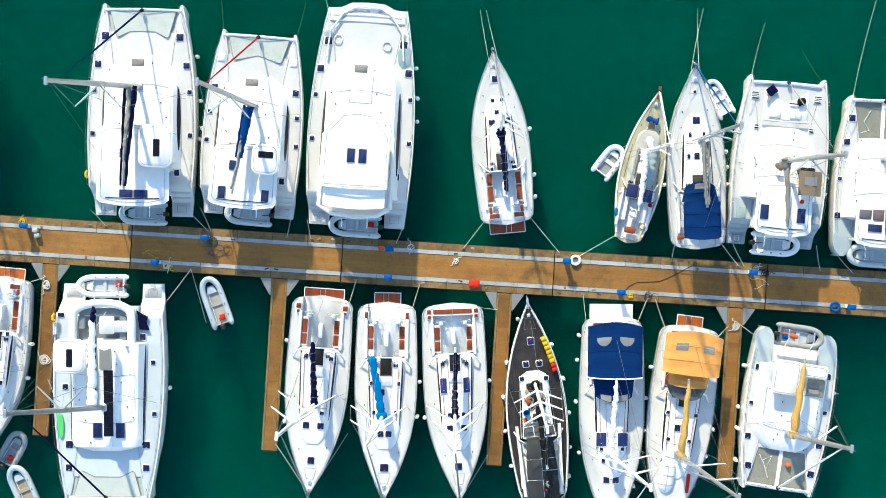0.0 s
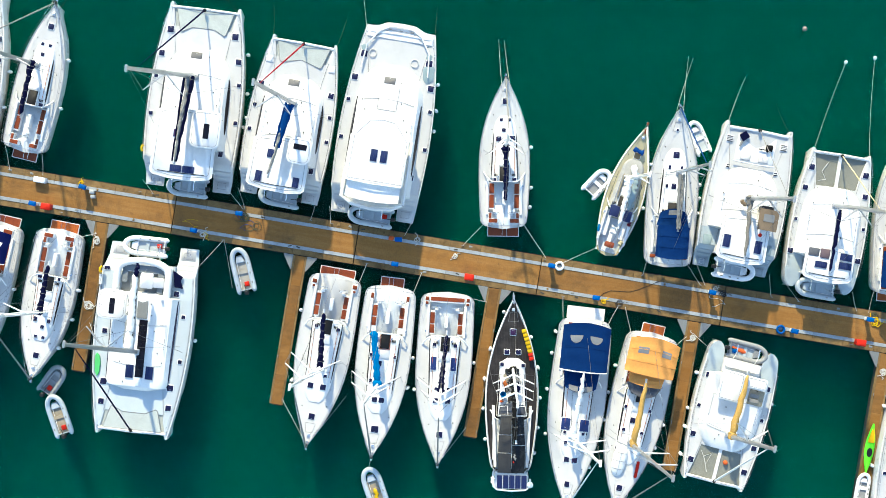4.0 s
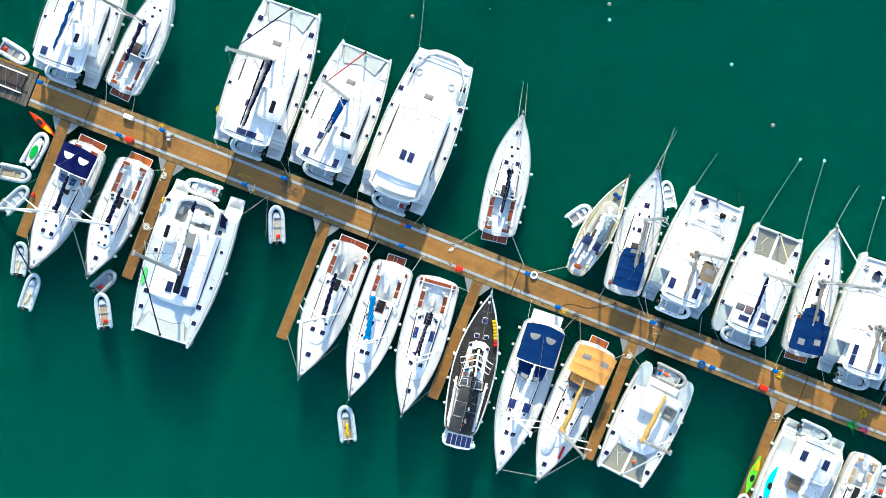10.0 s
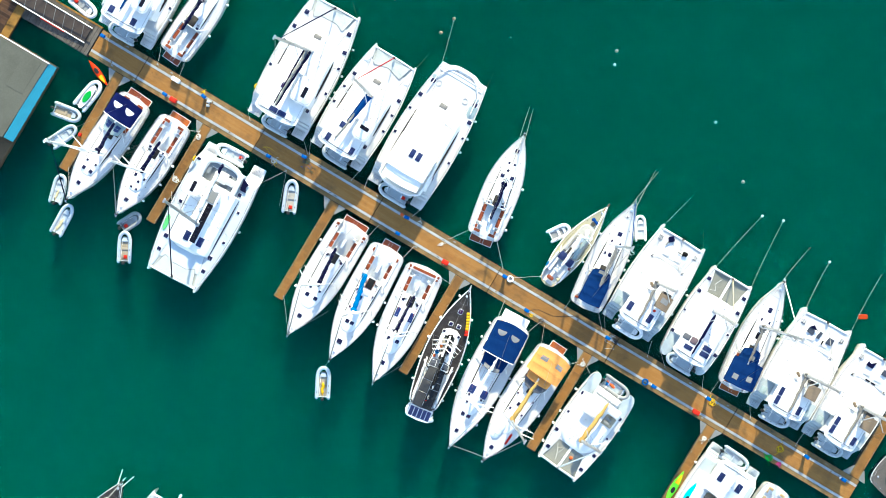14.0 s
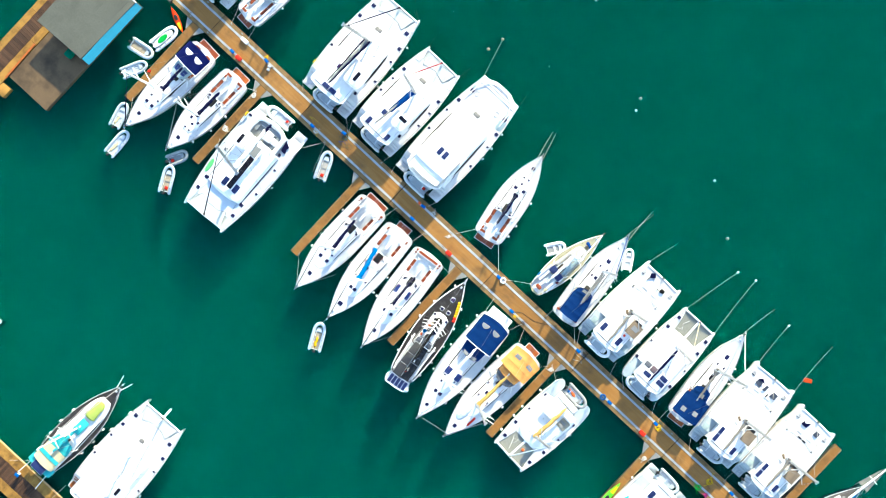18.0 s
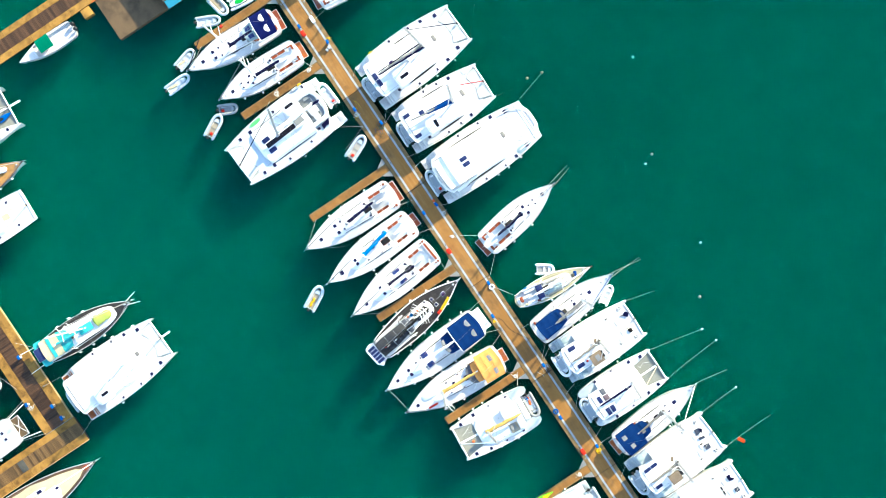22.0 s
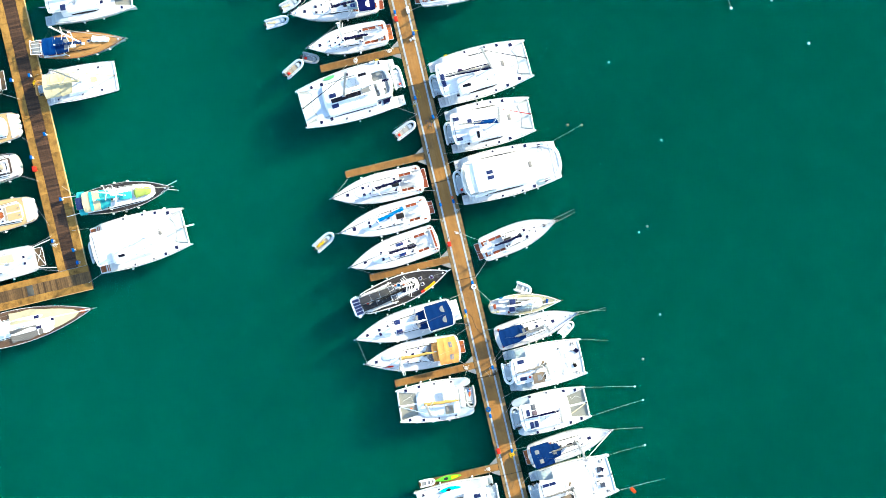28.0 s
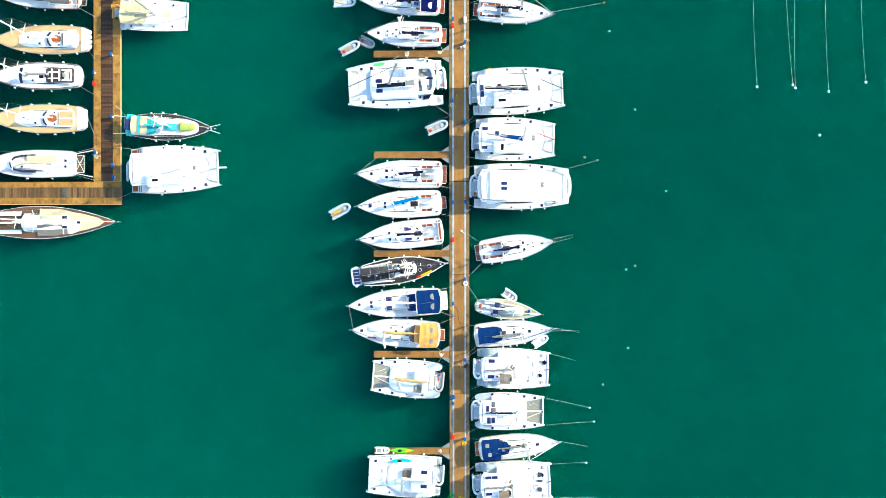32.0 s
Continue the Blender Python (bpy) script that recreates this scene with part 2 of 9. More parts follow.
def make_decking(name, colour, worn, dark):
    """Dock boards: streaks along the walkway, blotches of worn and of dirty wood, fine grooves across."""
    n = Nodes(name)
    stretch = n.add("ShaderNodeMapping")
    stretch.inputs["Scale"].default_value = (3.2, 0.22, 1.0)
    n.link(n.coord, stretch.inputs["Vector"])
    streak, blotch, grain = n.noise(1.0, 4.0, 0.6, stretch.outputs[0]), n.noise(0.42, 5.0, 0.68), n.noise(11.0, 2.0, 0.7)
    col = n.mix(n.remap(streak, 0.42, 0.66, 0.0, 0.75), colour, worn)
    col = n.mix(n.remap(blotch, 0.48, 0.72, 0.0, 0.85), col, dark)
    spots = n.noise(2.6, 2.0, 0.5)
    col = n.mix(n.remap(spots, 0.68, 0.76, 0.0, 0.5), col, dark)
    sep = n.add("ShaderNodeSeparateXYZ")
    n.link(n.coord, sep.inputs[0])
    groove = n.math("LESS_THAN", n.math("FRACT", n.math("ADD", n.math("MULTIPLY", sep.outputs["Y"], 6.5), 700.5)), 0.08)
    col = n.mix(n.math("MULTIPLY", groove, 0.15), col, tuple(c * 0.4 for c in dark))
    v = n.add("ShaderNodeVectorMath", operation="SCALE")
    n.link(col, v.inputs[0])
    rnd = n.remap(n.add("ShaderNodeObjectInfo").outputs["Random"], 0, 1, 0.86, 1.06)
    n.link(n.math("MULTIPLY", rnd, n.remap(grain, 0.3, 0.7, 0.86, 1.1)), v.inputs["Scale"])
    n.base(v.outputs[0])
    n.bsdf.inputs["Roughness"].default_value, n.bsdf.inputs["Specular IOR Level"].default_value = 0.62, 0.15
    n.bump(n.math("SUBTRACT", grain, groove), 0.25, 0.01)
    return n.mat


DECKING = make_decking("brown_dock_decking", (0.2262, 0.1065, 0.02658), (0.273, 0.1418, 0.04409), (0.1042, 0.05691, 0.02402))
FINGERDECK = make_decking("finger_decking", (0.19, 0.08946, 0.02233), (0.2184, 0.1134, 0.03527), (0.08336, 0.04553, 0.01922))
EDGEWOOD = plain("ochre_dock_timber", (0.1953, 0.1247, 0.0521), 0.65, var=0.25, big=1.3, fine=12, bump=0.35, tint=(0.05962, 0.03488, 0.0142), amount=0.9, spread=0.2, spec=0.15)
DUCT = plain("pale_duct_cover", (0.295, 0.316, 0.3283), 0.5, var=0.12, big=1.4, fine=18, bump=0.12, tint=(0.1479, 0.1512, 0.1473), amount=0.55, spread=0.14)
FLOATGREY = plain("pontoon_float", (0.0471, 0.0471, 0.0442), 0.8, var=0.25, big=1.0, tint=(0.0207, 0.0266, 0.0177), amount=0.7)
OLDPLANK = striped("old_brown_plank", (0.06041, 0.02976, 0.01429), (0.01063, 0.00541, 0.003391), 3.4, axis="X", rough=0.7, var=0.45, amount=0.8, spread=0.5, width=0.06)
ARMPLANK = striped("worn_brown_plank", (0.1146, 0.06534, 0.02466), (0.02016, 0.01134, 0.00567), 3.1, axis="X", rough=0.7, var=0.45, amount=0.8, spread=0.5, width=0.06, tint=(0.0472, 0.02565, 0.01134))
OLDTIMBER = plain("old_golden_timber", (0.2778, 0.1472, 0.0329), 0.7, var=0.35, big=1.1, fine=10, bump=0.4, tint=(0.08406, 0.04247, 0.0126), amount=1.0, spread=0.25, spec=0.15)
ROOFGREY = plain("grey_roofing", (0.0708, 0.0736, 0.05841), 0.8, var=0.12, big=0.35, fine=6, bump=0.2, tint=(0.04596, 0.04723, 0.03894), amount=0.6)
DARKFLOOR = plain("stained_platform", (0.1038, 0.06587, 0.03222), 0.75, var=0.25, big=0.3, fine=8, bump=0.3, tint=(0.01523, 0.0115, 0.00828), amount=0.95)
AWNING = plain("turquoise_awning", (0.0168, 0.1938, 0.278), 0.6, var=0.1, big=1.0)
QUAY = plain("quay_concrete", (0.1238, 0.1091, 0.0796), 0.85, var=0.2, big=0.8, tint=(0.0737, 0.0649, 0.0471), amount=0.7)


# ---------------------------------------------------------------- geometry
def join(*geos):
    verts, faces = [], []
    for v, f in geos:
        o = len(verts)
        verts += v
        faces += [tuple(i + o for i in face) for face in f]
    return verts, faces


def loft(rings, closed=True, caps=True):
    n = len(rings[0])
    verts = [tuple(p) for ring in rings for p in ring]
    faces = []
    for k in range(len(rings) - 1):
        for i in range(n if closed else n - 1):
            j = (i + 1) % n
            faces.append((k * n + i, k * n + j, (k + 1) * n + j, (k + 1) * n + i))
    if caps and closed:
        faces.append(tuple(reversed(range(n))))
        faces.append(tuple(range((len(rings) - 1) * n, len(rings) * n)))
    return verts, faces


def tube(path, r, n=8, closed=False):
    pts = [Vector(p) for p in path]
    radii = r if isinstance(r, (list, tuple)) else [r] * len(pts)
    rings = []
    for i, p in enumerate(pts):
        a = pts[i - 1] if (i or closed) else p
        b = pts[(i + 1) % len(pts)] if (i < len(pts) - 1 or closed) else p
        t = (b - a).normalized()
        side = t.cross(Vector((0, 0, 1)))
        side = side.normalized() if side.length > 1e-3 else Vector((1, 0, 0))
        up = side.cross(t)
        rings.append([p + (side * math.cos(2 * math.pi * k / n) + up * math.sin(2 * math.pi * k / n)) * radii[i] for k in range(n)])
    if closed:
        rings.append(rings[0])
    return loft(rings, True, not closed)


def rrect(x0, x1, y0, y1, r=0.05, n=3):
    r = min(r, abs(x1 - x0) * 0.49, abs(y1 - y0) * 0.49)
    pts = []
    for cx, cy, a in ((x1 - r, y1 - r, 0), (x0 + r, y1 - r, 90), (x0 + r, y0 + r, 180), (x1 - r, y0 + r, 270)):
        for k in range(n + 1):
            t = radians(a + 90 * k / n)
            pts.append((cx + r * math.cos(t), cy + r * math.sin(t)))
    return pts


def slab(outline, z0, z1, b=0.02):
    """An upright prism with a chamfered upper edge."""
    n = len(outline)
    cx, cy = sum(p[0] for p in outline) / n, sum(p[1] for p in outline) / n
    span = max(max(abs(p[0] - cx), abs(p[1] - cy)) for p in outline)
    f = max(0.0, 1 - b / max(span, 1e-6))

    def inset(p):
        d = Vector((p[0] - cx, p[1] - cy))
        return (p[0] - (b if d.x > 0 else -b) * min(1, abs(d.x) / span * 2), p[1] - (b if d.y > 0 else -b) * min(1, abs(d.y) / span * 2))
    top = [inset(p) for p in outline]
    return loft([[(x, y, z0) for x, y in outline], [(x, y, z1 - b) for x, y in outline], [(x, y, z1) for x, y in top]])


def bx(x0, x1, y0, y1, z0, z1, r=0.03, b=0.015, n=2):
    return slab(rrect(x0, x1, y0, y1, r, n), z0, z1, b)


def shell(fn, nu, nv, thick):
    """A sheet fn(u, v) with thickness, closed round its rim."""
    top = [[Vector(fn(i / nu, j / nv)) for j in range(nv + 1)] for i in range(nu + 1)]
    verts = [tuple(p) for row in top for p in row] + [(p.x, p.y, p.z - thick) for row in top for p in row]
    o, w, faces = (nu + 1) * (nv + 1), nv + 1, []
    for i in range(nu):
        for j in range(nv):
            a, b, c, d = i * w + j, i * w + j + 1, (i + 1) * w + j + 1, (i + 1) * w + j
            faces += [(a, d, c, b), (a + o, b + o, c + o, d + o)]
    for i in range(nu):
        for j in (0, nv):
            a, d = i * w + j, (i + 1) * w + j
            faces.append((a, a + o, d + o, d) if j == 0 else (a, d, d + o, a + o))
    for j in range(nv):
        for i in (0, nu):
            a, b = i * w + j, i * w + j + 1
            faces.append((a, b, b + o, a + o) if i == 0 else (a, a + o, b + o, b))
    return verts, faces


def ball(x, y, z, r, sz=1.0, n=10, m=6):
    return loft([[(x + r * math.sin(math.pi * max(0.02, min(0.98, k / m))) * math.cos(2 * math.pi * i / n), y + r * math.sin(math.pi * max(0.02, min(0.98, k / m))) * math.sin(2 * math.pi * i / n), z - r * sz * math.cos(math.pi * k / m)) for i in range(n)] for k in range(m + 1)])


def circle(x, y, z, r, n=20, tilt=0.0):
    return [(x + r * math.cos(2 * math.pi * k / n) * math.sin(radians(tilt)), y + r * math.sin(2 * math.pi * k / n), z + r * math.cos(2 * math.pi * k / n) * math.cos(radians(tilt))) for k in range(n)]


def flat_ring(x, y, z, r, n=18):
    return [(x + r * math.cos(2 * math.pi * k / n), y + r * math.sin(2 * math.pi * k / n), z) for k in range(n)]


def lumpy(p0, p1, r0, r1, seed=0, n=14, tall=1.4, wave=0.25, k=9):
    """A bundle of cloth lashed along a spar."""
    rnd = random.Random(seed)
    a, b = Vector(p0), Vector(p1)
    t = (b - a).normalized()
    side = Vector((-t.y, t.x, 0)).normalized()
    up = side.cross(t) * -1
    if up.z < 0:
        up = -up
    rings = []
    for i in range(n + 1):
        u = i / n
        r = (r0 + (r1 - r0) * u) * (1 + rnd.uniform(-wave, wave)) * (0.5 if i in (0, n) else 1)
        c = a.lerp(b, u) + side * rnd.uniform(-0.06, 0.06)
        rings.append([c + side * math.cos(2 * math.pi * j / k) * r * rnd.uniform(0.85, 1.15) + up * math.sin(2 * math.pi * j / k) * r * tall * rnd.uniform(0.9, 1.1) for j in range(k)])
    return loft(rings)


MESHES = {}


def as_mesh(name, geo, material, sharp=38):
    me = bpy.data.meshes.new(name)
    me.from_pydata([tuple(v) for v in geo[0]], [], geo[1])
    bm = bmesh.new()
    bm.from_mesh(me)
    bmesh.ops.recalc_face_normals(bm, faces=bm.faces)
    bm.to_mesh(me)
    bm.free()
    me.materials.append(material)
    me.shade_smooth()
    me.set_sharp_from_angle(angle=radians(sharp))
    return me


def part(name, geo, material, parent, label=""):
    ob = new(name, as_mesh(name, geo, material))
    ob.parent = parent
    return tagged(ob, label)


def shared(name, key, geo_fn, material, parent, m=None):
    """A piece that shares its mesh with its like."""
    if key not in MESHES:
        MESHES[key] = as_mesh(name, geo_fn(), material)
    ob = new(name, MESHES[key])
    ob.parent = parent
    if m is not None:
        ob.matrix_basis = m
    return ob


def empty(name, m, label="", category="", group="", kind=""):
    ob = new(name)
    ob.matrix_basis = m
    ob.empty_display_size = 0.3
    return tagged(ob, label, category, group, kind)


def solo(name, geo, material, m, label, category, group="", kind=""):
    ob = new(name, as_mesh(name, geo, material))
    ob.matrix_basis = m
    return tagged(ob, label, category, group, kind)


def lerp(a, b, t):
    return a + (b - a) * t


def sag(p0, p1, drop=0.15, n=10):
    a, b = Vector(p0), Vector(p1)
    return [a.lerp(b, i / n) - Vector((0, 0, drop * 4 * (i / n) * (1 - i / n))) for i in range(n + 1)]

# ---------------------------------------------------------------- water and docks
half = 4000.0
water_geo = ([(-half, -half, 0), (half, -half, 0), (half, half, 0), (-half, half, 0)], [(0, 1, 2, 3)])
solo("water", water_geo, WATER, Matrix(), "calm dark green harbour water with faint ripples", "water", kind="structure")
# Two unseen sheets, added to spread shadows as deep water would.
solo("silt_layer", ([(x, y, -1.3) for x, y, z in water_geo[0]], water_geo[1]), MID_SHEET, Matrix(), "added green sheet under the water that spreads shadows", "water", kind="structure")
solo("harbour_bed", ([(x, y, -3.4) for x, y, z in water_geo[0]], water_geo[1]), LOW_SHEET, Matrix(), "added lower green sheet that takes shadows under the water", "ground", kind="structure")

DOCK_Z, EDGE = 0.60, 1.63
JOINTS = (46.3, 40.3, 24.96, 9.64, -5.70, -21.03, -36.37, -52.2)
main_dock = empty("pontoon_walkway", pose(0, 0, 0), "long floating walkway with brown decking and two pale duct strips", "dock", kind="structure")
for north, south in zip(JOINTS, JOINTS[1:]):
    a, b = south + 0.03, north - 0.03
    part("float", bx(-EDGE + 0.08, EDGE - 0.08, a, b, -0.4, DOCK_Z - 0.10, 0.05), FLOATGREY, main_dock, "grey concrete float")
    part("decking", bx(-0.87, 0.82, a, b, DOCK_Z - 0.10, DOCK_Z, 0.02, 0.01), DECKING, main_dock)
    n = max(2, round((b - a) / 2.56))
    for side, x0, x1 in ((1, 1.11, EDGE), (-1, -EDGE, -1.16)):
        for k in range(n):
            y0, y1 = lerp(a, b, k / n), lerp(a, b, (k + 1) / n)
            part("edge_timber", bx(x0, x1, y0 + 0.008, y1 - 0.008, DOCK_Z - 0.14, DOCK_Z + random.uniform(-0.012, 0.006), 0.02, 0.012), EDGEWOOD, main_dock)
            s0, s1 = (0.825, 1.105) if side > 0 else (-1.155, -0.875)
            part("duct_cover", bx(s0, s1, y0 + 0.008, y1 - 0.008, DOCK_Z - 0.1, DOCK_Z + 0.035 + random.uniform(-0.006, 0.006), 0.02, 0.012), DUCT, main_dock)
    for x in (-EDGE - 0.02, EDGE + 0.02):
        part("rub_rail", bx(x - 0.04, x + 0.04, a, b, DOCK_Z - 0.28, DOCK_Z - 0.06, 0.02), BLACKRUB, main_dock)

FINGERS = [(42.15, -1), (30.72, -1), (14.05, -1), (-2.25, -1), (-18.92, -1), (-34.9, -1), (-51.4, 1), (-51.6, -1)]
for yc, side in FINGERS:
    f = empty("finger_pontoon", pose(side * EDGE, yc, 0, 0, 0, 0 if side > 0 else 180), "narrow brown finger pontoon with grey steel corner plates", "dock", "finger pontoons", "structure")
    reach = 12.5
    part("float", bx(0.1, reach - 0.1, -0.46, 0.46, -0.35, DOCK_Z - 0.12, 0.05), FLOATGREY, f)
    for k in range(5):
        x0, x1 = lerp(0.06, reach, k / 5), lerp(0.06, reach, (k + 1) / 5)
        part("decking", bx(x0 + 0.002, x1 - 0.002, -0.40, 0.40, DOCK_Z - 0.12, DOCK_Z - 0.01, 0.015, 0.01), FINGERDECK, f)
    for s in (-1, 1):
        part("edge_timber", bx(0.06, reach, min(s * 0.41, s * 0.56), max(s * 0.41, s * 0.56), DOCK_Z - 0.16, DOCK_Z + 0.012, 0.015, 0.01), EDGEWOOD, f)
        part("corner_plate", slab([(0.03, s * 0.575), (0.03, s * 1.38), (0.12, s * 1.38), (1.25, s * 0.66), (1.25, s * 0.575)], DOCK_Z - 0.1, DOCK_Z + 0.02, 0.01), GALV, f, "grey steel corner plate")
        for x in (3.5, 8.5, 12.0):
            shared("cleat", "dock_cleat", lambda: join(bx(-0.04, 0.04, -0.03, 0.03, 0, 0.09), tube([(-0.14, 0, 0.10), (0.14, 0, 0.10)], 0.022, 6)), GALV, f, pose(x, s * 0.48, DOCK_Z + 0.005))
    part("bumper", bx(reach, reach + 0.09, -0.5, 0.5, DOCK_Z - 0.3, DOCK_Z - 0.03, 0.03), BLACKRUB, f)


def pedestal(x, y, m=None):
    p = empty("power_pedestal", pose(x, y, DOCK_Z + 0.03, 0, 0, random.uniform(-12, 12)), "low white dock power pedestal with a bright blue cap", "pedestal", "power pedestals")
    part("post", bx(-0.13, 0.13, -0.15, 0.15, 0, 0.88, 0.04), WHITESPAR, p)
    part("cap", bx(-0.19, 0.19, -0.30, 0.30, 0.88, 1.06, 0.06, 0.04), BLUEPLASTIC, p, "bright blue moulded cap")
    part("socket", bx(0.12, 0.16, -0.09, 0.09, 0.32, 0.5, 0.01), DARKPLASTIC, p)


for x, y in ((1.0, 32.5), (0.97, 19.45), (1.0, 6.2), (0.96, -6.5), (0.97, -19.78), (1.02, 45.6), (0.9, -32.8), (0.95, -45.4), (0.85, -50.2), (-1.02, 22.9), (-1.02, 6.17), (-1.03, -10.5), (-1.05, -26.9), (-1.02, 36.35)):
    pedestal(x, y)
for x, y in ((-57.5, 30.7), (-60.35, 27.7), (-57.4, 20.4), (-60.1, 14.5), (-57.3, 12.4), (-57.1, 10.4), (-60.6, 39.95), (-57.7, 39.97)):
    pedestal(x, y)


def rescue_box(x, y, z=DOCK_Z + 0.03):
    b = empty("safety_box", pose(x, y, z), "red safety equipment box standing on the dock edge", "box", "safety boxes")
    part("body", bx(-0.24, 0.24, -0.36, 0.36, 0, 0.62, 0.06, 0.02), RED, b)
    part("lid", bx(-0.27, 0.27, -0.39, 0.39, 0.62, 0.74, 0.08, 0.05), RED, b)
    part("latch", bx(-0.30, -0.265, -0.05, 0.05, 0.52, 0.66, 0.01), STEEL, b)


for x, y in ((-1.1, 0.0), (-1.1, 35.35), (-1.1, -32.5), (-60.4, 25.9)):
    rescue_box(x, y)
solo("fuel_can", bx(-0.2, 0.2, -0.16, 0.16, 0, 0.34, 0.05, 0.04), RED, pose(-9.8, 42.45, DOCK_Z + 0.015, 0, 0, 20), "small red fuel can on the finger pontoon", "fuel can")
locker = solo("dock_box", bx(-0.24, 0.24, -0.5, 0.5, 0, 0.45, 0.06, 0.05), GEL, pose(0.98, 36.3, DOCK_Z + 0.04), "low white storage box on the dock", "box")
solo("dock_box", bx(-0.17, 0.17, -0.2, 0.2, 0, 0.4, 0.06, 0.05), DUCT, pose(0.72, 31.9, DOCK_Z + 0.01), "small pale storage box on the dock", "box")
solo("dock_box", bx(-0.15, 0.15, -0.19, 0.19, 0, 0.35, 0.05, 0.04), DUCT, pose(0.34, 31.75, DOCK_Z + 0.01, 0, 0, 12), "small pale storage box on the dock", "box")


def coil(x, y, r, material, label, turns=4, rr=0.03, z=DOCK_Z + 0.02, seed=1):
    """A loosely thrown heap of rope or hose with two trailing ends."""
    rnd = random.Random(seed)
    a, b, c = (rnd.uniform(0, 6.28) for _ in range(3))
    pts = [(-2.4 * r * math.cos(a), -2.4 * r * math.sin(a), rr), (-1.5 * r * math.cos(a + 0.3), -1.5 * r * math.sin(a + 0.3), rr)]
    n = turns * 16
    for k in range(n):
        t = 2 * math.pi * k / 16
        q = r * (0.78 + 0.22 * math.sin(0.37 * t + b) + 0.12 * math.sin(2.3 * t + c))
        pts.append((q * math.cos(t) + 0.25 * r * math.sin(0.21 * t + c), q * math.sin(t) * 0.85 + 0.3 * r * math.cos(0.17 * t + b), rr + 0.12 * r * k / n + 0.4 * rr * math.sin(1.7 * t)))
    pts += [(1.4 * r * math.cos(b), 1.4 * r * math.sin(b), rr), (2.1 * r * math.cos(b + 0.4), 2.1 * r * math.sin(b + 0.4), rr), (2.6 * r * math.cos(b + 0.2), 2.6 * r * math.sin(b + 0.2), rr)]
    solo("rope_coil", tube(pts, rr, 6), material, pose(x, y, z, 0, 0, seed * 71), label, "rope", "coils on the dock")


def buoy_ring(x, y, material, label):
    solo("lifebuoy_ring", tube(flat_ring(0, 0, 0.1, 0.30, 20), 0.095, 10, True), material, pose(x, y, DOCK_Z + 0.04), label, "ring")


buoy_ring(1.03, -7.2, WHITEP, "white coiled hose ring lying on the duct strip")
buoy_ring(-1.12, -26.0, BLUEPLASTIC, "round blue hose reel lying on the duct strip")
coil(0.45, 1.4, 0.2, ROPE, "loose pale rope coil on brown decking", 3, 0.025, seed=2)
coil(0.7, 19.1, 0.35, ROPEGREEN, "tangled green hose beside the pedestal", 5, 0.028, seed=3)
coil(0.1, 18.0, 0.4, ROPEGREEN, "thin dark hose loop on the decking", 2, 0.018, seed=13)
coil(-1.2, 22.3, 0.25, ROPE, "small rope coil on the dock edge", 3, 0.025, seed=4)
coil(0.75, -33.6, 0.36, YELLOW, "coiled yellow hose on the dock", 4, 0.035, seed=5)
coil(0.3, -42.7, 0.42, YELLOW, "coiled yellow hose on the dock", 3, 0.03, seed=6)
coil(-1.22, -11.3, 0.2, YELLOW, "small orange-yellow line beside the pedestal", 3, 0.022, seed=21)
coil(-1.25, -12.6, 0.3, DARKPLASTIC, "thin dark hose loops on the dock edge", 3, 0.016, seed=22)
coil(1.3, 33.0, 0.22, YELLOW, "small yellow line beside the pedestal", 3, 0.022, seed=23)
coil(-1.3, 22.1, 0.2, YELLOW, "small yellow line beside the pedestal", 3, 0.02, seed=24)
coil(1.25, -20.2, 0.2, ROPE, "small pale line beside the pedestal", 3, 0.02, seed=25)
coil(1.35, -33.4, 0.2, ROPEGREEN, "dark line heaped on the dock edge", 4, 0.025, seed=26)
coil(1.3, 4.7, 0.24, ROPE, "loose grey line on the dock edge", 3, 0.02, seed=27)
solo("gear_box", bx(-0.16, 0.16, -0.2, 0.2, 0, 0.35, 0.05, 0.03), ORANGEP, pose(1.0, 6.85, DOCK_Z + 0.04), "small orange gear box beside the pedestal", "box")
coil(-1.3, -42.2, 0.34, GREENP, "coiled green hose on the dock edge", 4, 0.04, seed=7)
coil(-1.3, -43.5, 0.2, plain("pink_plastic", (0.3159, 0.0211, 0.1053), 0.4), "small pink buoy line coil on the dock", 3, 0.05, seed=8)
coil(1.0, -20.9, 0.28, DARKPLASTIC, "dark cable coil beside the pedestal", 4, 0.03, seed=9)
coil(-3.2, 30.9, 0.3, ROPE, "pale rope heaped on the finger", 5, 0.03, seed=10)
coil(-8.6, 30.7, 0.33, ROPE, "pale rope heaped on the finger", 5, 0.03, seed=11)
coil(-3.0, -19.0, 0.25, ROPE, "rope coil at the finger's root", 4, 0.03, seed=12)
coil(-3.2, -34.9, 0.25, ROPE, "rope coil at the finger's root", 4, 0.03, seed=14)
coil(-60.2, 13.9, 0.3, ROPE, "pale rope coil on old timber dock", 3, 0.03, seed=15)
coil(-57.4, 38.9, 0.3, YELLOW, "yellow hose coil on old timber dock", 3, 0.035, seed=16)
for k, y in enumerate((44.3, 39.0, 34.2, 28.0, 26.9, 20.6, 19.3, 13.7, 11.9, 8.5, 3.9, 0.95, -5.9, -7.9, -12.6, -14.1, -18.9, -24.8, -27.1, -31.9, -38.2, -44.0, -48.0)):
    side = -1 if y in (8.5, 3.9, -7.9, -12.6, 20.6, 34.2, -31.9) else 1
    shared("cleat", "dock_cleat", lambda: None, GALV, main_dock, pose(side * 1.38, y, DOCK_Z + 0.01, 0, 0, 90))

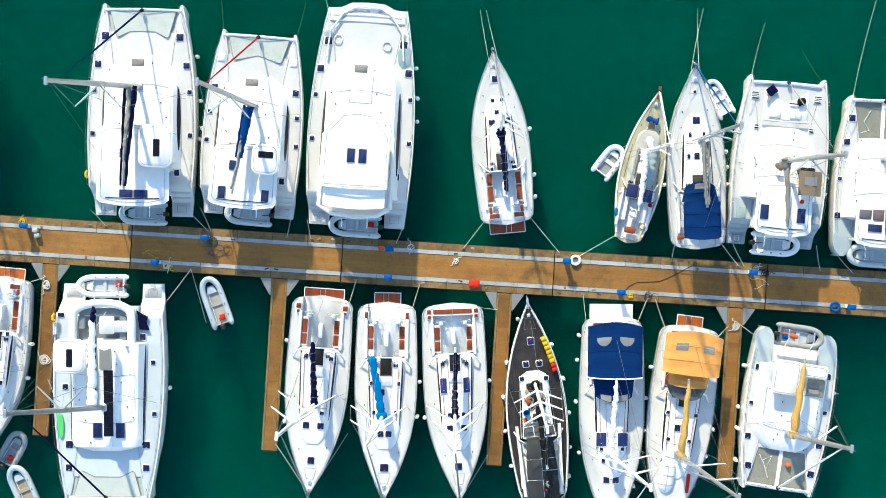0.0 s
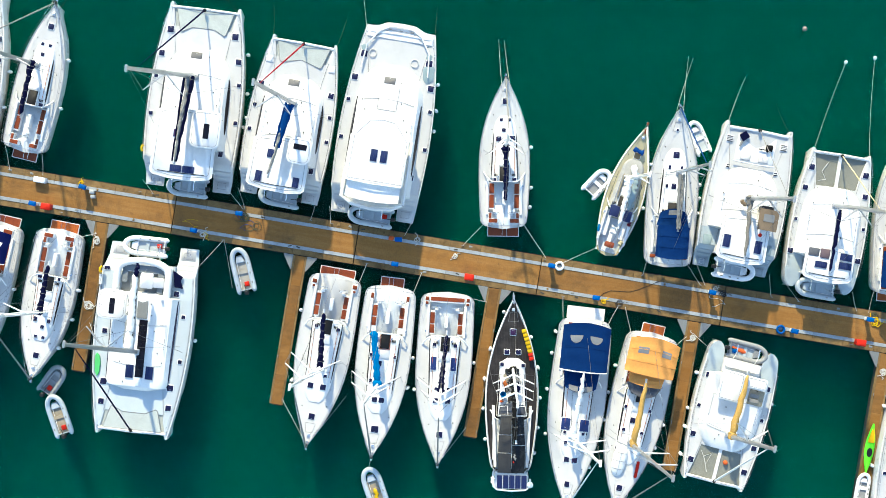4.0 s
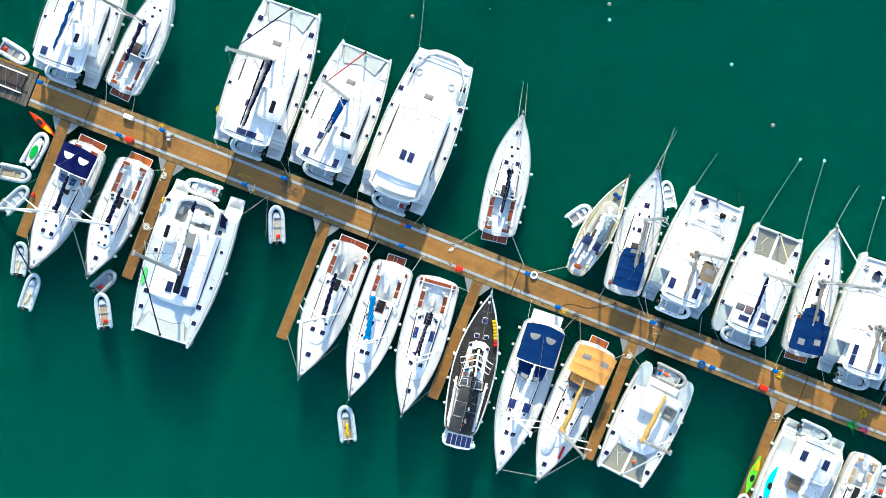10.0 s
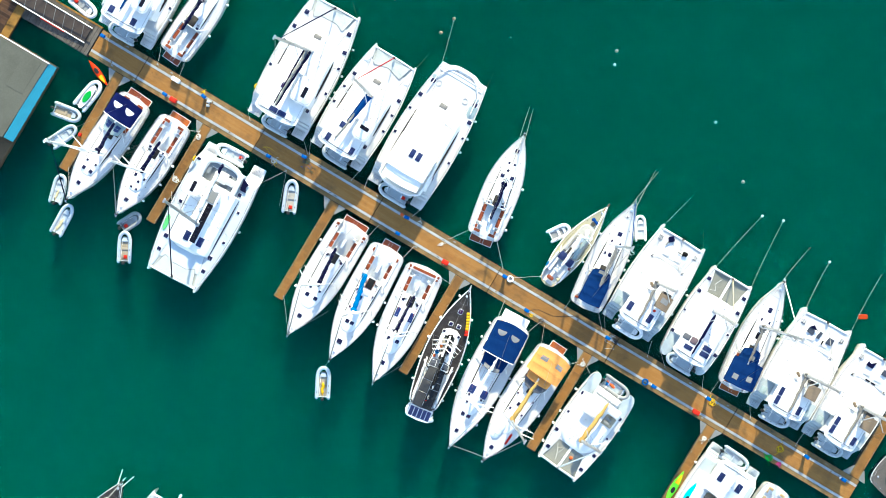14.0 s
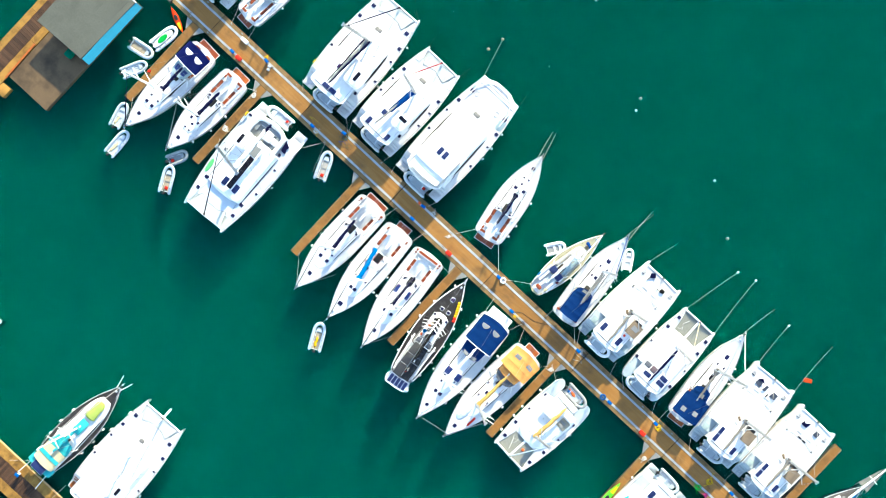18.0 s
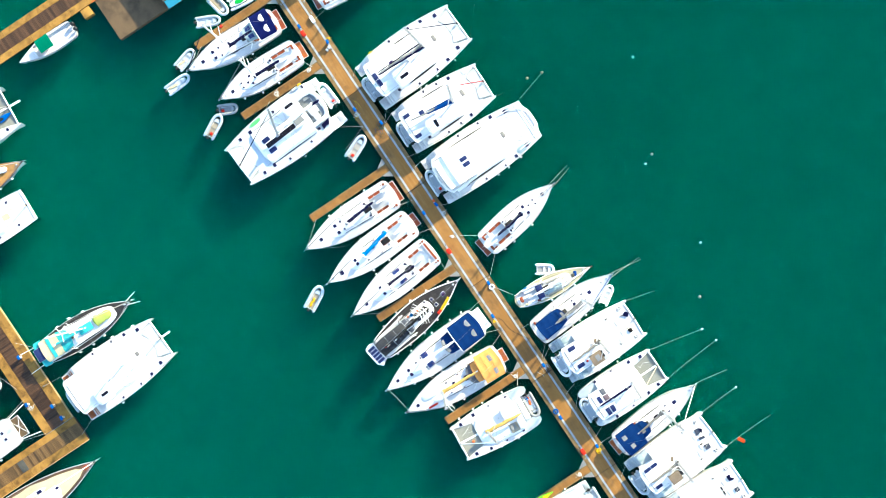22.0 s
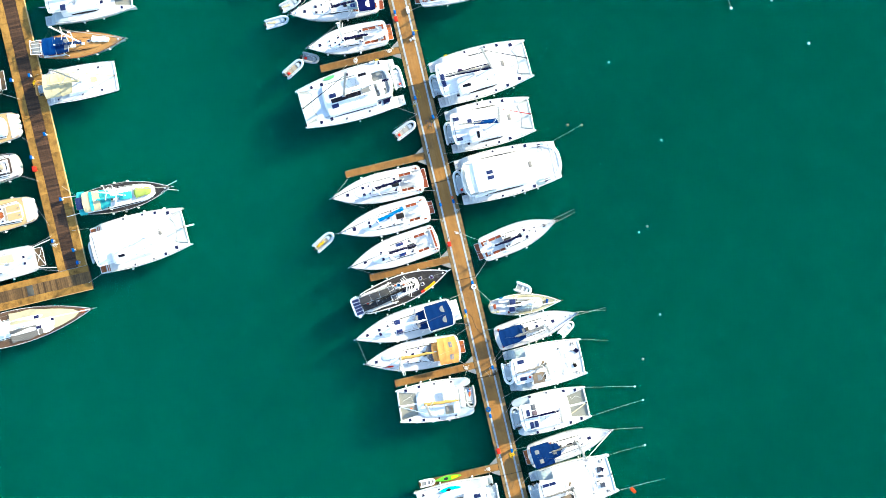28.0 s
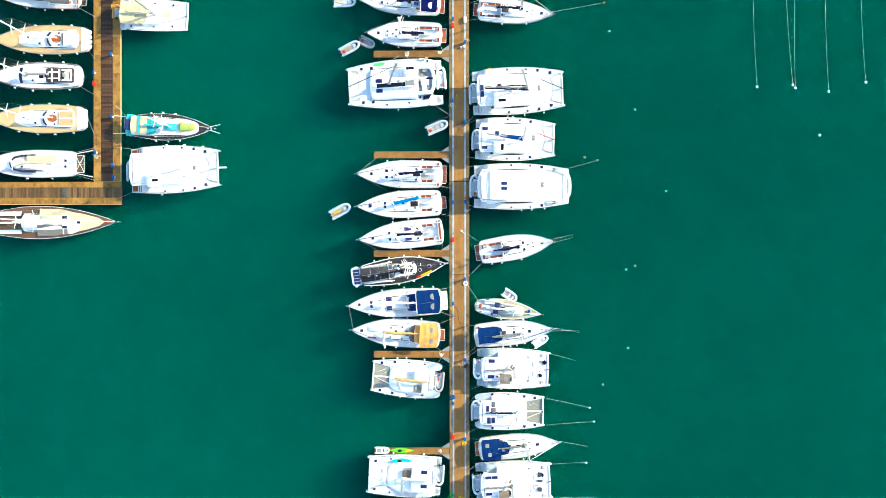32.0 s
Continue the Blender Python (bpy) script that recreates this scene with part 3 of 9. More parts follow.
# ---- the neighbouring timber dock, T shaped
old_dock = empty("timber_dock", pose(0, 0, 0), "old timber dock with dark worn planks and golden edge boards", "dock", kind="structure")
part("float", bx(-60.5, -56.3, 10.0, 62.0, -0.4, 0.42, 0.05), FLOATGREY, old_dock)
part("float", bx(-92.0, -56.1, 6.2, 9.6, -0.4, 0.42, 0.05), FLOATGREY, old_dock)
for k in range(17):
    y0 = 9.75 + k * 3.0
    for x0, x1 in ((-60.65, -59.45), (-57.45, -56.2)):
        part("edge_board", bx(x0, x1, y0 + 0.01, y0 + 2.99, 0.42, 0.60 + random.uniform(-0.01, 0.01), 0.02, 0.015), OLDTIMBER, old_dock)
for k in range(12):
    x0 = -92.0 + k * 3.0
    for y0, y1 in ((8.75, 9.68), (6.0, 7.05)):
        part("edge_board", bx(x0 + 0.01, min(x0 + 2.99, -55.95), y0, y1, 0.42, 0.60 + random.uniform(-0.01, 0.01), 0.02, 0.015), OLDTIMBER, old_dock)
for k in range(150):
    y0 = 9.76 + k * 0.33
    ob = shared("plank", "old_plank_x%d" % (k % 3), lambda: bx(-0.995, 0.995, 0.012, 0.318, 0.42, 0.585, 0.01, 0.01, 1), OLDPLANK, old_dock, pose(-58.45, y0, random.uniform(-0.012, 0.008), 0, 0, random.uniform(-0.3, 0.3)))
for k in range(90):
    x0 = -85.2 + k * 0.325
    shared("plank", "old_plank_y", lambda: bx(0.012, 0.313, -0.85, 0.84, 0.42, 0.585, 0.01, 0.01, 1), ARMPLANK, old_dock, pose(x0, 7.9, random.uniform(-0.012, 0.008), 0, 0, random.uniform(-0.3, 0.3)))
part("rub_strip", bx(-56.2, -56.08, 9.7, 61.0, 0.3, 0.57, 0.02), PALEWOOD, old_dock, "pale timber rubbing strip")
part("rub_strip", bx(-92.0, -56.0, 5.9, 6.0, 0.3, 0.57, 0.02), PALEWOOD, old_dock, "pale timber rubbing strip")
part("dark_plate", bx(-66.0, -65.0, 7.1, 8.7, 0.55, 0.605, 0.03), FLOATGREY, old_dock, "dark grey steel plate")
part("joint_plate", bx(-60.6, -56.25, 9.69, 9.745, 0.5, 0.62, 0.01), GALV, old_dock)

# wear along the main walkway
for k in range(46):
    rnd = random.Random(900 + k)
    y, x = rnd.uniform(-50, 45), rnd.choice((-1.4, 1.4, -1.3, 1.35, 0.95, -1.0))
    shared("deck_fitting", "deck_fitting%d" % (k % 3), lambda: bx(-0.08, 0.08, -0.14, 0.14, 0, 0.02, 0.02) if k % 3 == 0 else (bx(-0.05, 0.05, -0.16, 0.16, 0, 0.02, 0.02) if k % 3 == 1 else bx(-0.10, 0.10, -0.08, 0.08, 0, 0.02, 0.03)), (GALV, FLOATGREY, EDGEWOOD)[k % 3], main_dock, pose(x, y, DOCK_Z + 0.004 + (0.035 if abs(abs(x) - 0.98) < 0.1 else 0.0), 0, 0, rnd.uniform(-20, 20)))
solo("power_cable", tube([(-0.95, -10.9, DOCK_Z + 0.05), (-0.62, -11.15, DOCK_Z + 0.02), (-0.28, -11.7, DOCK_Z + 0.02), (-0.2, -12.6, DOCK_Z + 0.02), (-0.12, -13.3, DOCK_Z + 0.02), (0.15, -13.9, DOCK_Z + 0.02), (0.62, -14.7, DOCK_Z + 0.02), (1.2, -15.6, DOCK_Z + 0.05), (1.42, -15.9, DOCK_Z + 0.03)], 0.018, 6), DARKPLASTIC, Matrix(), "dark power cable running across the decking", "cable", "cables on the dock")
for k, (y, x0, x1) in enumerate(((18.9, -0.4, 0.75), (-20.6, -0.3, 0.8), (23.4, -1.0, -0.2), (-43.0, -0.9, 0.6))):
    pts = [(lerp(x0, x1, i / 29) + 0.1 * math.sin(i * 0.7 + k), y + 0.9 * math.sin(i * 0.28 + k) * (0.4 + 0.02 * i), DOCK_Z + 0.02) for i in range(30)]
    solo("power_cable", tube(pts, 0.016, 5), (BLUEPLASTIC, ROPE, YELLOW, DARKPLASTIC)[k], Matrix(), "thin power cable trailing across the decking", "cable", "cables on the dock")

quay_dock = empty("shore_dock", pose(0, 0, 0), "wide timber shore dock with golden edge boards", "dock", kind="structure")
part("float", bx(-56.0, 4.0, 55.2, 58.4, -0.4, 0.5, 0.05), FLOATGREY, quay_dock)
for k in range(20):
    x0 = -56.0 + k * 3.0
    for y0, y1 in ((54.95, 55.95), (57.7, 58.6)):
        part("edge_board", bx(x0 + 0.01, x0 + 2.99, y0, y1, 0.5, 0.68 + random.uniform(-0.01, 0.01), 0.02, 0.015), OLDTIMBER, quay_dock)
for k in range(150):
    shared("plank", "shore_plank", lambda: bx(0.012, 0.388, -0.86, 0.86, 0.5, 0.665, 0.01, 0.01, 1), OLDPLANK, quay_dock, pose(-56.0 + k * 0.4, 56.83, random.uniform(-0.012, 0.008), 0, 0, random.uniform(-0.3, 0.3)))
part("mooring_block", bx(-24.6, -23.2, 53.6, 54.9, -0.3, 0.62, 0.05), OLDTIMBER, quay_dock)

hut = empty("boathouse", pose(0, 0, 0), "dockside boathouse with a flat grey roof and turquoise awning", "building")
part("platform", bx(-22.15, -4.6, 48.6, 54.9, -0.3, 0.62, 0.05), DARKFLOOR, hut, "dark stained timber platform")
part("roof", slab([(-14.2, 48.75), (-4.65, 48.5), (-4.8, 55.9), (-14.4, 55.8)], 3.25, 3.45, 0.04), ROOFGREY, hut, "flat grey roofing sheet")
part("roof_panel", slab([(-9.0, 49.3), (-5.0, 49.2), (-5.05, 51.2), (-9.05, 51.3)], 3.45, 3.468, 0.006), ROOFGREY, hut)
part("awning", shell(lambda u, v: (lerp(-14.1, -4.6, u), lerp(48.65, 47.65, v) + 0.015 * math.sin(u * 60), lerp(3.4, 2.95, v)), 24, 3, 0.03), AWNING, hut, "bright turquoise awning along the eave")
for k in range(10):
    x = -13.3 + k * 0.98
    part("awning_strap", bx(x, x + 0.05, 47.58, 47.7, 2.9, 2.95, 0.01), AWNING, hut)
for x0, x1, y0, y1 in ((-13.6, -4.9, 49.1, 49.2), (-13.6, -4.9, 54.5, 54.6), (-13.6, -13.5, 49.2, 54.5), (-5.0, -4.9, 49.2, 54.5)):
    part("wall", bx(x0, x1, y0, y1, 0.62, 3.25, 0.01), OLDTIMBER, hut)
part("gutter", bx(-4.68, -4.56, 48.4, 55.9, 3.3, 3.48, 0.02), GEL, hut, "pale roof edging")
solo("green_bin", bx(-0.5, 0.5, -0.4, 0.4, 0, 1.0, 0.08), GREENCLOTH, pose(-14.9, 51.0, 0.62), "small green bin on the dark platform", "bin")
solo("timber_beam", bx(-0.12, 0.12, -2.8, 2.8, 0, 0.14, 0.03), TEAK, pose(-19.8, 55.05, 0.69, 0, 0, 92), "long orange timber lying on the dock", "beam")

# ---- gangway from the shore
gang = empty("gangway", pose(0, 0, 0), "sloping metal gangway with white rails and a dark grating", "gangway")


def ramp(y):
    return lerp(0.75, 1.25, (y - 47.4) / 9.5)


part("grating", shell(lambda u, v: (lerp(-0.62, 1.05, v), lerp(47.4, 57.0, u), ramp(lerp(47.4, 57.0, u))), 12, 1, 0.08), plain("rusty_grating", (0.0421, 0.0316, 0.0274), 0.7, var=0.3, big=1.5, tint=(0.0168, 0.0147, 0.0147)), gang, "brown-grey metal grating")
part("red_stripe", tube([(-0.84, 49.6, 1.35), (-0.84, 52.6, 1.55)], 0.05, 6), RED, gang, "red stripe along the rail")
for x in (-0.72, 1.14):
    part("rail", tube([(x, 47.3, 1.5), (x, 57.0, 2.2)], 0.06, 8), GEL, gang, "white tubular rail")
    part("stringer", tube([(x, 47.3, 0.75), (x, 57.0, 1.3)], 0.07, 8), GEL, gang)
    for k in range(9):
        y = 47.6 + k * 1.15
        part("brace", tube([(x, y, ramp(y)), (x, y + 0.9, ramp(y) + 0.85)], 0.03, 6), GEL, gang)
for k in range(8):
    y = 47.8 + k * 1.2
    part("cleat_bar", tube([(-0.6, y, ramp(y) + 0.02), (1.03, y + 0.5, ramp(y + 0.5) + 0.02)], 0.025, 6), GALV, gang)
landing = empty("landing_float", pose(0, 0, 0), "grey floating landing under the gangway's foot", "dock", kind="structure")
part("float", bx(-1.9, 1.75, 46.4, 56.0, -0.4, 0.5, 0.05), FLOATGREY, landing)
for k in range(24):
    shared("plank", "landing_plank", lambda: bx(-1.8, 1.62, 0.01, 0.385, 0.5, 0.585, 0.01, 0.01, 1), plain("grey_landing_plank", (0.0885, 0.08, 0.0695), 0.75, var=0.35, spread=0.4, tint=(0.0379, 0.0337, 0.0295), amount=0.8), landing, pose(0, 46.42 + k * 0.398, 0))
part("edge_timber", bx(1.63, 1.85, 46.4, 52.5, 0.4, 0.62, 0.02), OLDTIMBER, landing)
quay = empty("quay", pose(0, 0, 0), "tan concrete quay at the head of the dock", "quay", kind="structure")
part("deck", bx(-4.2, 12.0, 58.62, 75.0, -1.0, 1.0, 0.1), QUAY, quay)
part("kerb", bx(-4.2, 12.0, 58.5, 58.62, 0.7, 1.15, 0.03), QUAY, quay)
for k, (x, y) in enumerate(((-3.2, 59.4), (-2.2, 60.0), (-3.4, 60.8))):
    solo("plant_tub", join(bx(-0.4, 0.4, -0.4, 0.4, 0, 0.5, 0.1), *[ball(random.uniform(-0.35, 0.35), random.uniform(-0.35, 0.35), 0.6 + random.random() * 0.3, random.uniform(0.12, 0.25), 1, 7, 4) for _ in range(14)]), GREENP, pose(x, y, 1.0), "bright green planted tub on the quay", "plant", "plant tubs")

# ---------------------------------------------------------------- small craft and gear
def outboard(parent, x, y, z, s=1.0):
    m = part("outboard_motor", join(bx(x - 0.42 * s, x - 0.06 * s, y - 0.16 * s, y + 0.16 * s, z + 0.25 * s, z + 0.62 * s, 0.08 * s, 0.07 * s, 3), bx(x - 0.25 * s, x - 0.12 * s, y - 0.06 * s, y + 0.06 * s, z - 0.55 * s, z + 0.26 * s, 0.02)), DARKPLASTIC, parent, "black outboard motor")
    part("tiller", tube([(x - 0.08 * s, y, z + 0.4 * s), (x + 0.45 * s, y + 0.05, z + 0.42 * s)], 0.025, 6), BLACKRUB, m)


def dinghy(x, y, ang, length=3.2, beam=1.65, tube_mat=None, floor=None, z=0.0, motor=True, tank=None, label="grey inflatable dinghy floating beside the boats", extra=None, console=False):
    tm = tube_mat or TUBEGREY
    d = empty("inflatable_dinghy", pose(x, y, z, 0, 0, ang), label, "dinghy", "inflatable dinghies")
    r = 0.125 * beam
    w = beam / 2 - r
    path, radii = [(0, w, r * 1.5), (0.18, w, r * 1.5)], [r * 0.35, r * 0.95]
    for k in range(5):
        path.append((lerp(0.3, length * 0.62, k / 4), w, r * 1.5 + 0.01 * k))
        radii.append(r)
    for k in range(1, 12):
        a = math.pi * k / 12
        path.append((length * 0.62 + (length * 0.38 - r) * math.sin(a) ** 0.8, w * math.cos(a), r * 1.55 + 0.16 * math.sin(a)))
        radii.append(r)
    for k in range(5):
        path.append((lerp(length * 0.62, 0.3, k / 4), -w, r * 1.54 - 0.01 * k))
        radii.append(r)
    path += [(0.18, -w, r * 1.5), (0, -w, r * 1.5)]
    radii += [r * 0.95, r * 0.35]
    t = part("tube", tube(path, radii, 12), tm, d)
    for s in (-1, 1):
        for k in range(3):
            xx = lerp(0.8, length * 0.62, k / 2)
            part("grab_patch", bx(xx - 0.09, xx + 0.09, s * w - 0.05, s * w + 0.05, r * 2.3, r * 2.56, 0.03), GREYSAIL, t)
    part("floor", slab([(0.25, -w + r * 0.6), (length * 0.6, -w + r * 0.6), (length * 0.82, -w * 0.35), (length * 0.82, w * 0.35), (length * 0.6, w - r * 0.6), (0.25, w - r * 0.6)], 0.04, 0.25, 0.02), floor or FLOORGREY, d)
    part("transom", bx(0.27, 0.34, -w + r * 0.5, w - r * 0.5, 0.05, 0.52, 0.02), tm, d)
    part("bench", bx(length * 0.42, length * 0.42 + 0.28, -w + r * 0.3, w - r * 0.3, 0.30, 0.35, 0.05), tm if console or not motor else floor or FLOORGREY, d)
    part("bow_locker", slab([(length * 0.66, -w * 0.62), (length * 0.8, -w * 0.4), (length * 0.8, w * 0.4), (length * 0.66, w * 0.62)], 0.1, 0.4, 0.05), tm, d)
    part("oar", tube([(0.5, w * 0.6, 0.28), (length * 0.68, w * 0.45, 0.34)], 0.025, 6), WHITESPAR, d)
    if motor:
        outboard(d, 0.28, 0.0, 0.22)
    if tank:
        part("fuel_tank", bx(0.55, 0.95, -0.32, 0.05, 0.25, 0.46, 0.06, 0.05), tank, d, "red fuel tank")
    if extra:
        part("cushion", lumpy((0.5, 0.1, 0.25), (length * 0.5, -0.05, 0.27), 0.16, 0.2, int(x * 7) % 90, 8, 0.7), extra, d)
    return d


def fender(x, y, z=0.55):
    if "fender" not in MESHES:
        MESHES["fender"] = as_mesh("fender", join(loft([[(r * math.cos(2 * math.pi * k / 9), r * math.sin(2 * math.pi * k / 9), zz) for k in range(9)] for zz, r in ((-0.34, 0.03), (-0.28, 0.11), (-0.18, 0.145), (0.18, 0.145), (0.28, 0.11), (0.34, 0.03), (0.42, 0.03))]), tube([(0, 0, 0.4), (0, 0, 0.95)], 0.012, 5)), WHITEP)
    ob = new("fender", MESHES["fender"])
    ob.matrix_basis = pose(x, y, z, random.uniform(-8, 8), random.uniform(-8, 8), random.uniform(0, 360))
    return tagged(ob, "round white vinyl fender hanging at a hull side", "fender", "fenders")


def fenders_along(boat, fn, places):
    """Fenders hung outside a hull: fn(s) gives the half beam; places are (x, side)."""
    for x, side in places:
        p = boat.matrix_basis @ Vector((x, side * (fn(x) + 0.16), 0))
        fender(p.x, p.y, random.uniform(0.55, 0.95))


def mooring(p0, p1, r=0.022, drop=0.25, material=None, label="pale mooring rope running to its fixing"):
    a = Vector(p0)
    pts = [p - a for p in sag(p0, p1, drop, 9)]
    solo("mooring_line", tube(pts, r, 6), material or ROPE, Matrix.Translation(a), label, "rope", "mooring lines")


def hatch(parent, x, y, z, lx, ly, glass=None, tilt=0.0):
    f = part("hatch", bx(x - lx / 2 - 0.04, x + lx / 2 + 0.04, y - ly / 2 - 0.04, y + ly / 2 + 0.04, z - 0.05, z + 0.045, 0.07, 0.015), WHITESPAR if glass is not VIOLETGLASS else STEEL, parent)
    part("pane", bx(x - lx / 2, x + lx / 2, y - ly / 2, y + ly / 2, z + 0.03, z + 0.065, 0.05, 0.015), glass or GLASS, f, "dark acrylic pane")
    shared("handle", "hatch_handle", lambda: tube([(0, -0.05, 0), (0, -0.03, 0.03), (0, 0.03, 0.03), (0, 0.05, 0)], 0.012, 5), STEEL, f, pose(x + lx * 0.3, y, z + 0.06))
    return f


def barred_hatch(b, x, y, z, lx, ly, n):
    """A dark hatch with white bars across it."""
    f = hatch(b, x, y, z, lx, ly, SMOKE)
    for k in range(n):
        q = x - lx / 2 + lx * (k + 1) / (n + 1)
        part("bar", bx(q - 0.03, q + 0.03, y - ly / 2 - 0.02, y + ly / 2 + 0.02, z + 0.06, z + 0.085, 0.01, 0.005), GEL, f)


def solar(parent, x0, x1, y0, y1, z, rz=0):
    p = part("solar_panel", bx(x0, x1, y0, y1, z, z + 0.035, 0.02, 0.008), SOLAR, parent, "dark blue solar panel")
    part("panel_rim", join(bx(x0 - 0.02, x0, y0, y1, z, z + 0.042, 0.005), bx(x1, x1 + 0.02, y0, y1, z, z + 0.042, 0.005), bx(x0, x1, y0 - 0.02, y0, z, z + 0.042, 0.005), bx(x0, x1, y1, y1 + 0.02, z, z + 0.042, 0.005)), ALU, p)


def rig(b, mast, boom=None, jib=None, bow=(0, 0, 0), beam=4.0, stern=(0, 0), spar=None, spreaders=2, deck_z=1.4, backstay=True, cover=None, r=0.11, jib_top=0.93, sweep=0.12, spread=1.05, jib_fat=0.75):
    """Mast, spreaders, boom and stays. mast: x, y, foot z, top z, top dx, top dy."""
    x, y, z0, z1, dx, dy = mast
    spar = spar or ALU

    def up(t):
        return Vector((x + dx * t, y + dy * t, lerp(z0, z1, t)))
    n = 10
    rings = []
    for i in range(n + 1):
        t = i / n
        c, q = up(t), r * lerp(1.0, 0.72, max(0, t - 0.5) * 2)
        rings.append([(c.x + 1.45 * q * math.cos(2 * math.pi * k / 10), c.y + q * math.sin(2 * math.pi * k / 10), c.z) for k in range(10)])
    m = part("mast", loft(rings), spar, b, "tall tapered mast")
    part("masthead", join(bx(x + dx - 0.28, x + dx + 0.22, y + dy - 0.09, y + dy + 0.09, z1, z1 + 0.14, 0.04), tube([(x + dx, y + dy, z1), (x + dx, y + dy, z1 + 0.7)], 0.012, 5)), spar, m)
    part("foot_collar", bx(x - 0.26, x + 0.26, y - 0.2, y + 0.2, z0 - 0.05, z0 + 0.14, 0.08), spar, m)
    tips = []
    for k in range(spreaders):
        t = (k + 1) / (spreaders + 1) * 0.98
        reach = beam * 0.5 * spread * lerp(0.62, 0.46, k / max(1, spreaders - 1)) if spreaders else 0
        for s in (-1, 1):
            c = up(t)
            tip = c + Vector((-sweep * reach * 2.2, s * reach, 0.08))
            part("spreader", tube([c, c.lerp(tip, 0.5), tip], [0.075, 0.06, 0.04], 7), spar, m)
            tips.append((s, t, tip))
    for s in (-1, 1):
        pts = [Vector((x - 0.25, y + s * beam * 0.43, deck_z))] + [tip for q, t, tip in tips if q == s] + [up(0.97)]
        part("shroud", tube(pts, 0.013, 5), WIRE, b)
        lower = [Vector((x - 0.7, y + s * beam * 0.40, deck_z)), up(1 / (spreaders + 1) * 0.96 if spreaders else 0.5)]
        part("shroud", tube(lower, 0.011, 5), WIRE, b)
    top = up(jib_top)
    nose = Vector(bow)
    part("forestay", tube([nose, top], 0.012, 5), WIRE, b)
    if jib is not None:
        pts = [nose.lerp(top, 0.02 + 0.96 * k / 9) for k in range(10)]
        part("furled_jib", tube(pts, [v * jib_fat for v in (0.06, 0.085, 0.085, 0.08, 0.075, 0.072, 0.068, 0.06, 0.05, 0.035)], 8), jib, b, "rolled headsail on its stay")
        part("furling_drum", tube([nose.lerp(top, 0.01), nose.lerp(top, 0.025)], 0.14, 10), BLACKRUB, b)
    if backstay:
        part("backstay", tube([(stern[0], stern[1], deck_z), up(0.99)], 0.011, 5), WIRE, b)
    if boom:
        ex, ey, ez = boom
        a = up(0.04 + 0.55 / (z1 - z0))
        e = Vector((ex, ey, ez))
        bm = part("boom", tube([a, e], 0.085, 9), spar, b)
        if cover is not None:
            d = (e - a).normalized()
            part("sail_cover", lumpy(a + d * 0.15 + Vector((0, 0, 0.2)), e - d * 0.35 + Vector((0, 0, 0.15)), 0.3 if cover is GOLD else 0.17 if cover is BROWNSAIL else 0.22, 0.15 if cover is not BROWNSAIL else 0.12, int(abs(ex * 31 + ey * 17 + beam * 5)) % 97, 10 if cover in (GOLD, BROWNSAIL) else 22, 1.2, 0.07 if cover is GOLD else 0.13, 11), cover, bm, "sail bundled along the boom")
            part("cover_collar", lumpy(a + d * 0.75 + Vector((0, 0, 0.1)), a - d * 0.22 + Vector((0, 0, 0.3)), 0.22, 0.38, int(abs(ex * 13 + beam * 7)) % 89, 6, 0.8, 0.35), cover, bm, "loose collar of the sail cover round the mast")
            for k in range(0 if cover in (SKYBLUE, GOLD, BROWNSAIL) else 6):
                c = a.lerp(e, 0.12 + 0.13 * k)
                part("sail_tie", tube([(c.x + 0.02, c.y + 0.24 * math.cos(q), c.z + 0.16 + 0.34 * math.sin(q)) for q in [2 * math.pi * j / 10 for j in range(10)]], 0.011, 5, True), GREYSAIL, bm)
        part("mainsheet", tube([e - (e - a) * 0.2, (ex + 0.3, ey * 0.4, deck_z + 0.2)], 0.014, 5), ROPE, b)
        part("topping_lift", tube([e, up(0.995)], 0.008, 4), WIRE, b)
    return m


